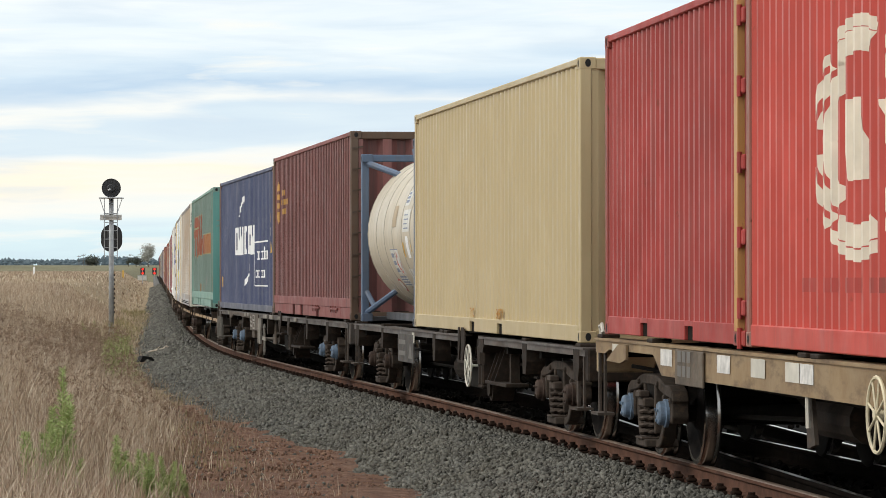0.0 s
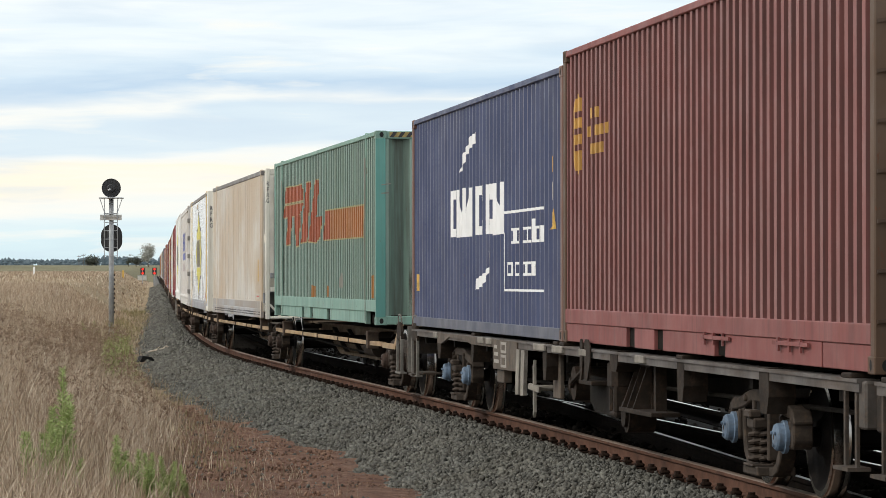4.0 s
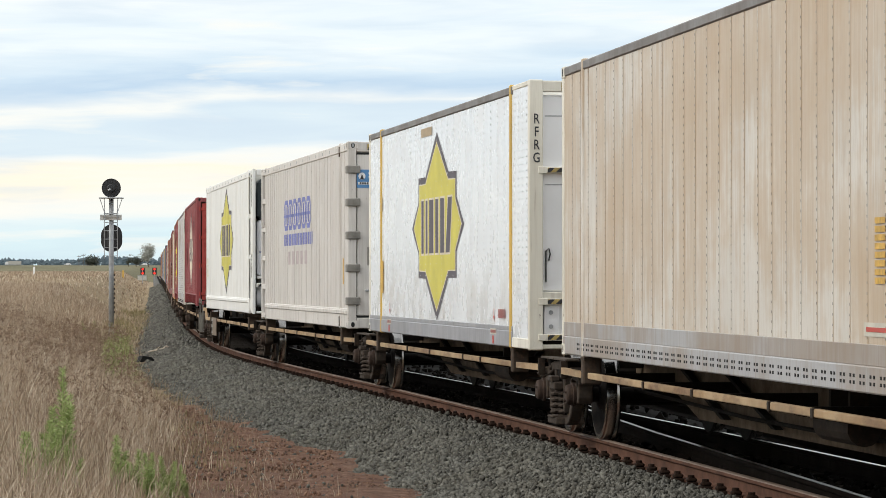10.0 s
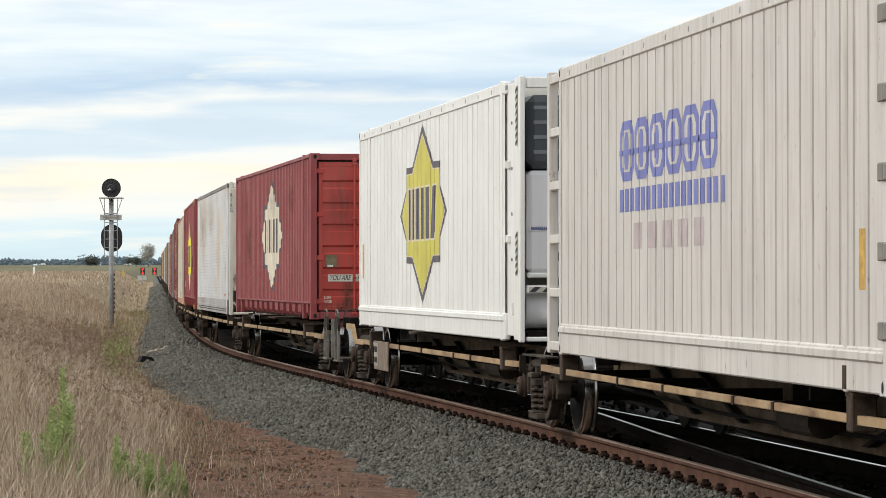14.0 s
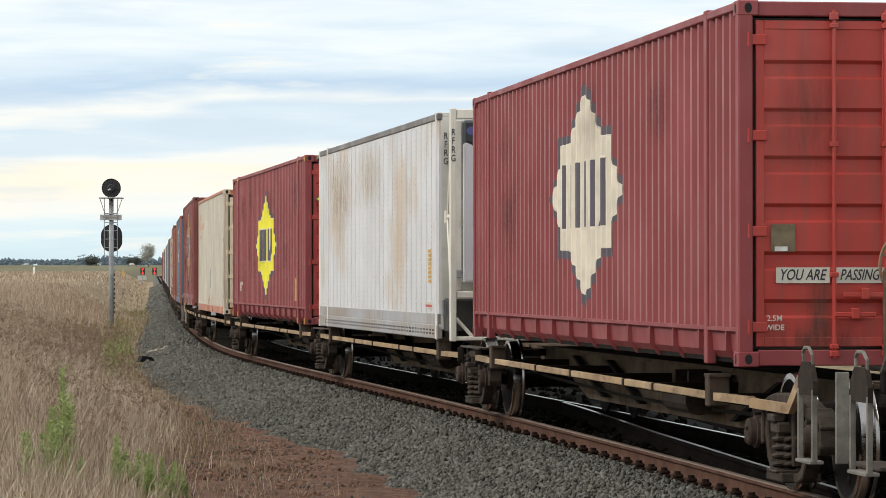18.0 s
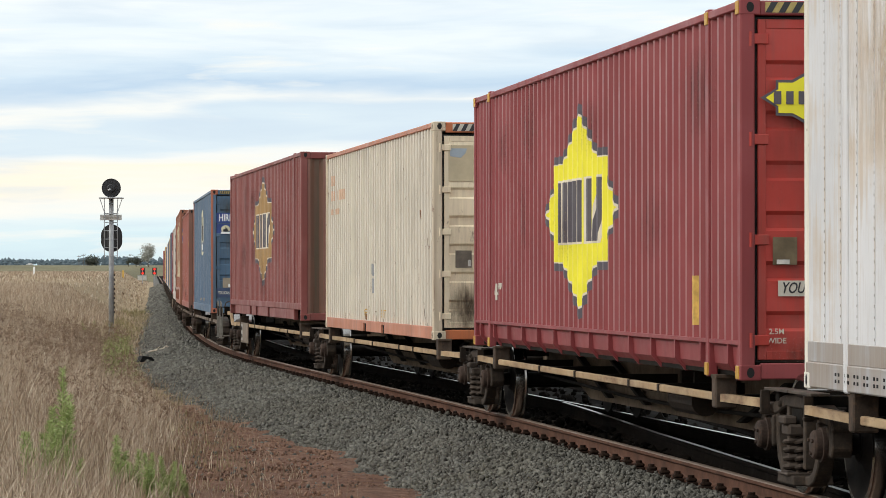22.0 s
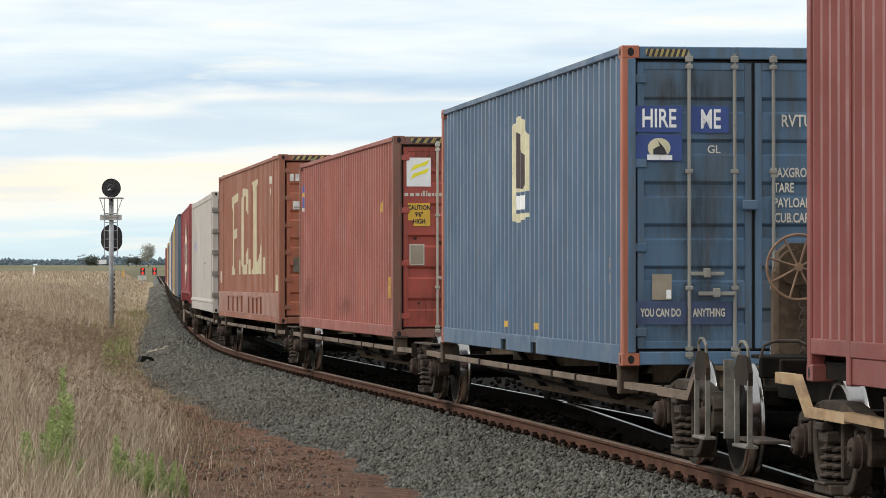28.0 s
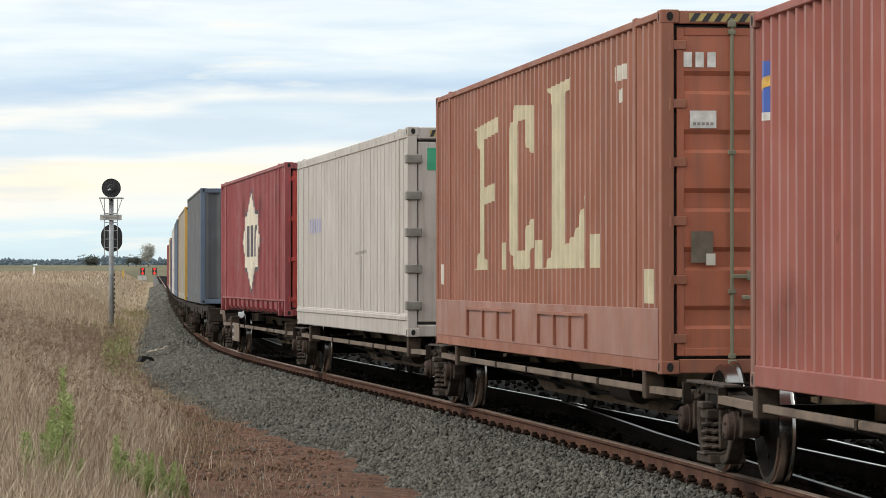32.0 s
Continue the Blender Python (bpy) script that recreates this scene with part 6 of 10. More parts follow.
    ob, prof, pl = shell("shipping_container", "dull maroon corrugated container with rusty brown end posts", "shipping container", 12.192, 0.99, 2.88, P_BROWN, None, paint("rust_brown_post_paint", (0.105, 0.06, 0.035), 0.5, 0.8, 0.65), pitch=0.235, depth=0.085, skirt=0.33, skirt_style="stepped", end="ribbed", flat=0.40)
    gold = plain("faded_gold_mark_paint", lin(196, 150, 74), 0.65, 0, 0.2, 4)
    decal("side_mark", [[(-5.35 + 0.28 * math.cos(a), 3.02 + 0.40 * math.sin(a)) for a in [i * math.pi / 7 for i in range(14)]]], gold, ob, pl, prof)
    decal("side_mark", bar(-5.5, -5.22, 3.18, 3.24) + bar(-5.52, -5.2, 3.02, 3.08) + bar(-5.5, -5.22, 2.86, 2.92), P_BROWN, ob, pl, prof, lift=0.006)
    decal("side_mark", block_row(-4.75, -4.2, 3.14, 3.24, 2, 0.4) + block_row(-4.85, -3.6, 2.97, 3.07, 4, 0.35) + block_row(-4.75, -3.9, 2.80, 2.90, 3, 0.35), gold, ob, pl, prof)
    for x in (0.6, 3.2):
        part("skirt_rib", box(BM(), x, x + 1.1, -W2 - 0.014, -W2 + 0.002, 1.135, 1.165), P_BROWN, ob)
        for k in range(3):
            part("skirt_rib", box(BM(), x + 0.15 + 0.35 * k, x + 0.19 + 0.35 * k, -W2 - 0.014, -W2 + 0.002, 1.09, 1.19), P_BROWN, ob)
    # dark brown bars draw the shadow edges of notches in the posts
    lug = paint("brown_notch_shade", (0.075, 0.042, 0.025), 0.5, 0.8, 0.65)
    for k in range(8):
        z = 1.32 + 0.325 * k
        for sy in (-1, 1):
            part("post_lug", prism(BM(), [(sy * (W2 - 0.02), z), (sy * (W2 - 0.19), z + 0.03), (sy * (W2 - 0.19), z + 0.05), (sy * (W2 - 0.02), z + 0.025)], 6.08, 6.108, 0, "x"), lug, ob)
    ride(ob, f, r, 29.6)
    ob, prof, pl = shell("shipping_container", "navy blue corrugated container with white block lettering shapes", "shipping container", 12.192, 0.99, 2.75, P_BLUE1, None, paint("rusty_brown_post_paint", lin(112, 82, 70, 1.1), 0.4, 0.5), pitch=0.278, skirt=0.13, end="ribbed", flat=0.19)
    notch = lambda u0, u1, w: [(u0, 2.13), (u1, 2.13), (u1, 2.30), (u1 - w, 2.30), (u1 - w, 2.23), (u0 + w, 2.23), (u0 + w, 2.59), (u1 - w, 2.59), (u1 - w, 2.52), (u1, 2.52), (u1, 2.70), (u0, 2.70)]
    for q in (notch(-2.34, -1.84, 0.17), [(-1.80, 2.12), (-1.14, 2.12), (-1.14, 2.71), (-1.34, 2.71), (-1.47, 2.42), (-1.60, 2.70), (-1.80, 2.70)], [(-1.08, 2.12), (-0.47, 2.12), (-0.50, 2.70), (-0.86, 2.70)],
              notch(-0.18, 0.41, 0.19), notch(0.68, 1.14, 0.16), [(1.18, 2.11), (2.0, 2.12), (2.0, 2.70), (1.78, 2.70), (1.60, 2.44), (1.40, 2.70), (1.18, 2.70)]):
        decal("brand_block", [q], WHITE, ob, pl, prof, label="white painted block")
    decal("brand_swoosh", [[(-1.56, 2.90), (-1.27, 3.12), (-0.92, 3.21), (-0.65, 3.31), (-0.15, 3.34), (-0.17, 3.23), (-0.65, 3.17), (-1.05, 3.08), (-1.33, 2.95)]], WHITE, ob, pl, prof)
    decal("brand_swoosh", [[(0.98, 1.95), (0.89, 1.79), (0.62, 1.70), (-0.11, 1.62), (-0.16, 1.49), (0.37, 1.54), (0.70, 1.65), (0.94, 1.77)]], WHITE, ob, pl, prof)
    for q in (bar(2.09, 4.83, 2.335, 2.365), bar(2.09, 4.83, 1.48, 1.505), bar(4.79, 4.83, 1.505, 2.335), bar(2.09, 2.12, 1.505, 2.13)):
        decal("side_rule", q, WHITE, ob, pl, prof)
    for u, w, v0, v1 in ((2.46, 0.30, 2.0, 2.17), (2.90, 0.30, 2.0, 2.17), (3.30, 0.34, 2.0, 2.17), (3.72, 0.28, 2.0, 2.17), (4.06, 0.08, 2.0, 2.25), (4.28, 0.30, 2.0, 2.17), (4.62, 0.16, 2.0, 2.17),
                         (2.31, 0.22, 1.65, 1.80), (2.62, 0.14, 1.65, 1.80), (2.88, 0.26, 1.65, 1.80), (3.34, 0.26, 1.65, 1.80), (3.70, 0.26, 1.65, 1.80), (4.04, 0.28, 1.65, 1.80)):
        decal("brand_block", bar(u, u + 0.07, v0, v1), WHITE, ob, pl, prof)
        if w > 0.2:
            decal("brand_block", bar(u + 0.07, u + w - 0.07, v0, v0 + 0.028) + bar(u + 0.07, u + w - 0.07, v1 - 0.028, v1) + bar(u + w - 0.07, u + w, v0, v1), WHITE, ob, pl, prof)
    decal("side_notice", [[(5.19, 2.12), (5.50, 2.12), (5.46, 2.33)]], LABELY, ob, pl, prof)
    decal("side_notice", bar(5.34, 5.44, 2.70, 2.86), LABELY, ob, pl, prof)
    decal("side_notice", bar(5.34, 5.44, 2.42, 2.60), OFFW, ob, pl, prof)
    decal("sticker", bar(-5.72, -5.54, 1.46, 1.68), LABELY, ob, pl, prof)
    part("rail_face", box(BM(), -5.94, 5.94, -W2 - 0.002, -W2 + 0.02, 1.0, 1.122, 0.004), paint("grey_blue_rail_paint", lin(84, 88, 104), 0.4, 0.2), ob, "grey-blue bottom rail face")
    ride(ob, f, r, 41.85)
    # ---- first five-platform spine wagon
    b1 = [50.35, 67.0, 83.5, 100.1, 116.6, 132.3]
    run_of_platforms(b1, 0.86, "rust", YELLOW, "dark spine wagon platform with ochre side rails")
    ob, prof, pl = shell("shipping_container", "faded sea-green ribbed container with orange lettering shapes", "shipping container", 14.63, 0.955, 2.80, P_GREEN, pitch=0.235, depth=0.09, skirt=0.36, skirt_style="stepped", long=True, end="ribbed", flat=0.40)
    for q, mt in (([(-5.43, 3.26), (-3.6, 3.24), (-2.84, 3.25), (-2.48, 3.11), (-2.55, 2.98), (-5.62, 2.98)], ORANGE), ([(-5.66, 2.93), (-2.6, 2.93), (-2.70, 2.84), (-3.17, 2.73), (-5.81, 2.73)], ORANGE), ([(-5.09, 2.73), (-4.37, 2.73), (-4.73, 2.24), (-5.36, 2.23)], ORANGE),
                  ([(-3.95, 2.73), (-3.0, 2.73), (-3.27, 2.21), (-3.74, 2.19)], ORANGE), ([(-2.04, 3.26), (-1.43, 3.25), (-1.98, 2.26), (-2.94, 2.25)], ORANGE), ([(-0.7, 3.27), (-0.14, 3.25), (-0.56, 2.65), (0.32, 2.65), (-0.01, 2.32), (-0.56, 2.23), (-1.74, 2.26)], ORANGE),
                  ([(0.79, 2.72), (1.5, 2.72), (1.4, 2.26), (0.48, 2.26)], ORANGE), ([(1.5, 2.72), (5.78, 2.71), (5.74, 2.25), (1.4, 2.26)], OCHRE)):
        mx, mz = sum(p[0] for p in q) / len(q), sum(p[1] for p in q) / len(q)
        edge = [(u + (0.03 if u > mx else -0.03), v + (0.022 if v > mz else -0.022)) for u, v in q]
        decal("block_edge", [edge], TANEDGE, ob, pl, prof, label="faded tan edge of a painted block")
        decal("brand_block", [q], mt, ob, pl, prof, lift=0.006, label="slanting orange painted block")
    decal("worn_sticker", [[(-1.3, 1.31), (-0.75, 1.33), (-0.7, 1.50), (-1.25, 1.52)], [(0.95, 1.33), (1.25, 1.34), (1.2, 1.50), (1.0, 1.52)], [(6.66, 1.34), (6.93, 1.34), (6.93, 1.68), (6.66, 1.67)]], plain("rusty_orange_patch", lin(160, 106, 50), 0.7), ob, pl, prof)
    decal("paint_scuff", [[(2.6, 1.50), (2.9, 1.47), (3.18, 1.52), (3.1, 1.70), (2.8, 1.72)]], GREYP, ob, pl, prof)
    stripes("hazard_band", ob, -W2 + 0.2, 0.4, 3.66, 3.735, 14.63 / 2 - 0.01, "end", 6)
    # a teal front frame and brown runs of rust down the end wall
    teal = paint("sea_teal_post_paint", lin(92, 150, 142, 1.05), 0.35, 0.5)
    e = 14.63 / 2
    for sy in (-1, 1):
        part("post_face", box(BM(), e - 0.012, e + 0.004, *sorted((sy * (W2 + 0.003), sy * (W2 - 0.14))), 1.07, 3.64, 0.004), teal, ob, "teal corner post face")
    folds = ribs(-W2 + 0.12, W2 - 0.12, 0.48, 0.0975, 0.30)
    for y0, y1, z0, z1, k in ((-0.62, -0.18, 1.0, 3.5, 0.95), (-0.25, 0.35, 1.0, 3.3, 0.9), (-1.0, -0.55, 1.0, 2.4, 0.7), (-0.9, 0.5, 1.0, 1.7, 0.8)):
        stain(ob, y0, y1, z0, z1, e - 0.02, (0.11, 0.075, 0.05), k, "end", folds)
    decal("paint_scuff", [[(-1.14, 2.98), (-1.00, 3.0), (-1.00, 2.985), (-1.14, 2.965)], [(-1.14, 2.86), (-1.03, 2.87), (-1.03, 2.85), (-1.14, 2.845)]], GREYP, ob, e + 0.004, None, "end", 0.004)
    for u in (-6.0, 6.0):
        decal("rust_run", [[(u + 0.01, 3.4), (u + 0.12, 3.4), (u + 0.10, 1.0), (u + 0.03, 1.0)]], paint("brown_rust_run", (0.13, 0.085, 0.055)), ob, W2 - 0.002, None, "side", 0.004)
    ride(ob, b1[0], b1[1], 51.43 + 7.315)
    for key, near, plat, lab, skin, fr, rail, kw in (
            ("a", 67.75, 1, "dirty white riveted refrigerated container with an open cooling unit end", P_DIRTYW, P_FRAMEW, P_RAILG, dict(L=14.63, unit="rounded", skirt_mat=P_SKIRTG)),
            ("b", 84.5, 2, "clean glossy white refrigerated container with yellow straps and badge", P_CLEANW, P_FRAMEW, P_RAILG, dict(L=14.1, unit="boxed", skirt=0.24, skirt_mat=P_SKIRTD, strap=P_STRAP, rivets=False, posts=(-5.66, 5.94))),
            ("c", 101.25, 3, "scuffed white ribbed refrigerated container with heavy grey hinges", P_OFFW, P_OFFW, P_OFFW, dict(L=13.1, panels="ribbed", hinges=5, posts=(5.45,))),
            ("d", 117.0, 4, "white ribbed refrigerated container with a yellow badge", P_BRIGHT, P_BRIGHT, P_BRIGHT, dict(L=14.63, panels="ribbed", unit="grille", post_x=1.02))):
        fl, H = (0.86, 2.87) if key != "d" else (0.93, 2.88)
        ob, prof, pl = reefer("refrigerated_container", lab, floor=fl, H=H, skin=skin, frame_mat=fr, rail_mat=rail, **kw)
        dress_reefer(ob, prof, pl, key, fl, H, kw["L"] / 2)
        ride(ob, b1[plat], b1[plat + 1], near + kw["L"] / 2)
    # ---- second spine wagon
    b2 = [137.4, 153.8, 170.4, 187.0, 203.95, 220.1]
    run_of_platforms(b2, 0.86, "rust", YELLOW, "dark spine wagon platform with ochre side rails")
    ob = maroon_box("maroon long container with a chalky white badge and ribbed red doors", P_MAROON, BADGE_W, 0.94, 2.80, (0.28, 2.425), (0.90, 0.93), "gussets")
    ride(ob, b2[0], b2[1], 138.3 + 7.315)
    ob, prof, pl = reefer("refrigerated_container", "greyish white riveted refrigerated container with a brown stain", 14.63, 0.85, 2.87, P_SILVER, P_FRAMEW, P_RAILG, unit="rounded", skirt_mat=P_SKIRTG)
    dress_reefer(ob, prof, pl, "a", 0.85, 2.87, 7.315)
    stain(ob, -6.6, -2.2, 2.35, 3.62, pl, (0.56, 0.43, 0.29), 0.65, "side", None, 0.008)
    stain(ob, -5.4, -3.0, 1.7, 3.6, pl, (0.52, 0.39, 0.25), 0.25, "side", None, 0.0095)
    stain(ob, -2.6, 1.0, 2.6, 3.6, pl, (0.55, 0.42, 0.26), 0.5, "side", None, 0.008)
    ride(ob, b2[1], b2[2], 154.8 + 7.315)
    ob = maroon_box("maroon long container with a bright yellow badge", P_MAROON, BADGE_B, 0.84, 2.90, (-0.10, 2.27), (0.93, 0.88), "gussets", yellow=True)
    ride(ob, b2[2], b2[3], 171.6 + 7.315)
    ob, prof, pl = shell("shipping_container", "stained cream corrugated container with faded orange rails", "shipping container", 12.192, 0.84, 2.78, P_CREAM, P_RAILOR, P_CREAMP, beam_paint=P_BEAMOR, pitch=0.27, depth=0.05, flat=0.40, skirt=0.17, skirt_style="pockets", header=0.14)
    doors(ob, 12.192, 0.84, 2.78, P_CREAMD, 6, True, P_CREAMP, hinges=5, header=0.15)
    stripes("hazard_band", ob, -W2 + 0.25, 0.3, 3.50, 3.59, 6.096 - 0.008, "end", 6, white=True)
    ghost = plain("faint_orange_code", lin(206, 172, 146), 0.65, 0, 0.15, 5)
    decal("faded_code", block_row(-5.5, -3.6, 2.86, 3.02, 6, 0.35) + block_row(-5.5, -4.9, 3.10, 3.26, 2, 0.3) + block_row(-5.5, -4.3, 2.64, 2.73, 6, 0.35), ghost, ob, pl, prof)
    words("lettering", "EMPTY", 0.16, 1.03, 1.12, LABELY, ob, pl, "side", prof)
    words("lettering", "EMPTY", 0.16, -1.03, 1.12, LABELY, ob, pl, "side", prof)
    decal("paint_scar", [[(4.96, 2.62), (5.04, 2.74), (5.10, 2.58), (5.02, 2.40)]], plain("blue_grey_scar", (0.16, 0.17, 0.21), 0.6, 0, 0.4, 20), ob, pl, prof)
    decal("paint_scar", [[(-0.40, 1.80), (-0.24, 1.86), (-0.14, 1.76), (-0.2, 1.66), (-0.34, 1.70)], [(-0.28, 1.64), (-0.18, 1.62), (-0.20, 1.42), (-0.26, 1.40)]], GALV, ob, pl, prof)
    rr = random.Random(8)
    browns = plain("brown_rust_speck", (0.20, 0.10, 0.05), 0.8, 0, 0.3, 20)
    for i in range(46):
        u, v = (rr.uniform(4.6, 5.9), rr.uniform(1.1, 3.4)) if i < 18 else (rr.uniform(-5.8, 5.8), 1.03 + abs(rr.gauss(0, 0.18)))
        w, l = rr.uniform(0.015, 0.045), rr.uniform(0.03, 0.22)
        decal("rust_speck", [[(u, v), (u + w, v - l * 0.2), (u + w * 0.7, v - l), (u + w * 0.2, v - l * 0.8)]], browns, ob, pl, prof, lift=0.004)
    decal("data_plate", bar(-0.93, -0.72, 1.76, 1.98), plain("dark_tan_plate", (0.16, 0.135, 0.11), 0.6, 0, 0.3, 9), ob, 6.06, None, "end", 0.011)
    decal("sticker", bar(-0.77, -0.73, 1.78, 1.86), PANELW, ob, 6.06, None, "end", 0.014)
    decal("sticker", bar(-0.46, -0.30, 1.80, 1.92), plain("teal_sticker", (0.07, 0.16, 0.20), 0.6), ob, 6.06, None, "end", 0.011)
    decal("poster_ghost", bar(-1.02, -0.70, 2.86, 3.32), plain("tan_poster_ghost", lin(196, 182, 152), 0.7, 0, 0.12, 5), ob, 6.06, None, "end", 0.009, "worn tan patch of an old notice")
    decal("poster_scrap", [[(-1.0, 3.28), (-0.78, 3.28), (-0.80, 3.22), (-0.86, 3.16), (-1.0, 3.18)]], plain("pale_blue_scrap", lin(160, 172, 182), 0.7), ob, 6.06, None, "end", 0.012)
    for y0, y1, z0, z1, k in ((-1.05, -0.55, 0.95, 1.65, 0.95), (-0.98, -0.62, 1.15, 1.55, 0.9), (-1.1, -0.1, 0.9, 1.35, 0.8), (-1.1, -0.1, 1.5, 2.4, 0.25), (-0.6, -0.2, 1.9, 3.2, 0.2), (-0.6, 0.1, 1.0, 1.6, 0.8)):
        stain(ob, y0, y1, z0, z1, 6.068, (0.10, 0.068, 0.042), k, lift=0.003 + 0.0012 * len(ob.children) % 0.005)
    ride(ob, b2[3], b2[4], 189.65 + 6.096)
    ob = maroon_box("red-brown long container with a faded tan badge", P_MAROON2, BADGE_T, 0.90, 2.92, (0.03, 2.545), (0.98, 0.935), "stepped", end="smooth")
    ride(ob, b2[4], b2[5], 205.65 + 7.315)
    # ---- third spine wagon
    b3 = [225.45, 242.3, 258.9, 275.5, 292.1, 307.9]
    run_of_platforms(b3, 0.83, "rust", worn("dusty_brown_rail_paint", (0.13, 0.095, 0.07), (0.22, 0.165, 0.12), (0.07, 0.045, 0.03)), "dusty spine wagon platform with faded side rails")
    ride(hire_box(), b3[0], b3[1], 227.55 + 6.096)
    ride(red_brown_box(), b3[1], b3[2], 244.5 + 6.096)
    ride(rust_box(), b3[2], b3[3], 260.3 + 7.315)
    ob, prof, pl = reefer("refrigerated_container", "worn off-white refrigerated container with heavy grey hinges", 14.0, 0.84, 2.82, P_WORNW, P_WORNW, P_WORNW, panels="ribbed", hinges=5)
    decal("brand_block", block_row(-5.2, -3.4, 2.38, 2.62, 5, 0.45), plain("faded_blue_mark", lin(150, 150, 182), 0.6, 0, 0.2, 4), ob, pl, prof)
    decal("sign_panel", bar(-0.95, -0.72, 3.08, 3.38), GREENP, ob, 7.0 - 0.02, None, "end", 0.004)
    decal("paint_scuff", [[(1.2, 2.02), (2.5, 2.05), (2.5, 2.0), (1.2, 1.98)]], GREYP, ob, pl, prof)
    decal("paint_scuff", [[(1.85, 1.96), (1.95, 1.96), (1.85, 1.2), (1.75, 1.18)]], GREYP, ob, pl, prof)
    ride(ob, b3[3], b3[4], 277.6 + 7.0)
    ob = maroon_box("dull red long container with a white badge", paint("dull_red_container_paint", lin(132, 54, 56, 1.15), 0.25, 0.2, 0.5), BADGE_W, 0.95, 2.78, (0.1, 2.38), (0.9, 0.92), "gussets")
    ride(ob, b3[4], b3[5], 293.85 + 7.315)
    # ---- the tail, far down the line
    s0 = 312.6
    tail = [("slate grey curtain-sided container with yellow crossed markings", P_TARP, P_SLATE, 12.19, 1.0, 2.92, 6.4), ("grey container with yellow end posts", paint("tan_grey_container_paint", lin(150, 142, 128, 1.1), 0.35, 0.2), P_CORNY, 14.63, 1.0, 2.8, 2.6),
            ("blue-grey ribbed container on a flat wagon", P_SLATE, P_SLATE, 12.19, 1.0, 2.8, 3.0), ("pale grey ribbed container on a flat wagon", P_OFFW, P_OFFW, 14.63, 1.0, 2.8, 2.0), ("navy blue corrugated container on a flat wagon", P_BLUE1, P_BLUE1, 12.19, 1.0, 2.6, 3.0),
            ("off-white container with yellow posts", P_OFFW, P_CORNY, 12.19, 1.0, 2.8, 3.0), ("red-brown corrugated container on a flat wagon", P_MAROON2, P_MAROON2, 12.19, 1.0, 2.6, 3.0), ("maroon corrugated container on a flat wagon", P_MAROON, P_MAROON, 12.19, 1.0, 2.7, 3.0)]
    for i, (lab, wl, tr, L, fl, H, lead) in enumerate(tail):
        e = 19.6 if L < 13 else 19.8
        f, r = s0 + 2.4, s0 + e - 2.4
        ride(flat_wagon("grimy container flat towards the tail of the train", e, (e - 4.8) / 2, GEAR, fl, "rust", 0.18), f, r, s0 + e / 2)
        ob, prof, pl = shell("shipping_container", lab, "shipping container", L, fl, H, wl, None, tr, pitch=0.3 if i else 3.0, depth=0.03 if i else 0.006, skirt=0.2, end="ribbed", group="containers on the train")
        if i == 0:
            decal("cross_mark", [[(-0.5, 1.75), (-0.46, 1.72), (0.1, 2.05), (0.06, 2.08)]], LABELY, ob, L / 2, None, "end", 0.01)
            decal("cross_mark", [[(-0.5, 2.05), (-0.46, 2.08), (0.1, 1.75), (0.06, 1.72)]], LABELY, ob, L / 2, None, "end", 0.014)
        ride(ob, f, r, s0 + lead + L / 2)
        s0 += e + 1.2


def run_of_platforms(bs, floor, cap, rail_paint, label):
    n = len(bs) - 1
    for i in range(n):
        f, r = bs[i], bs[i + 1]
        half = (r - f) / 2
        bog = [half] if i < n - 1 else [half, -half]
        ride(spine_platform(label, half, i == 0, i == n - 1, bog, floor, cap, rail_paint), f, r, (f + r) / 2)


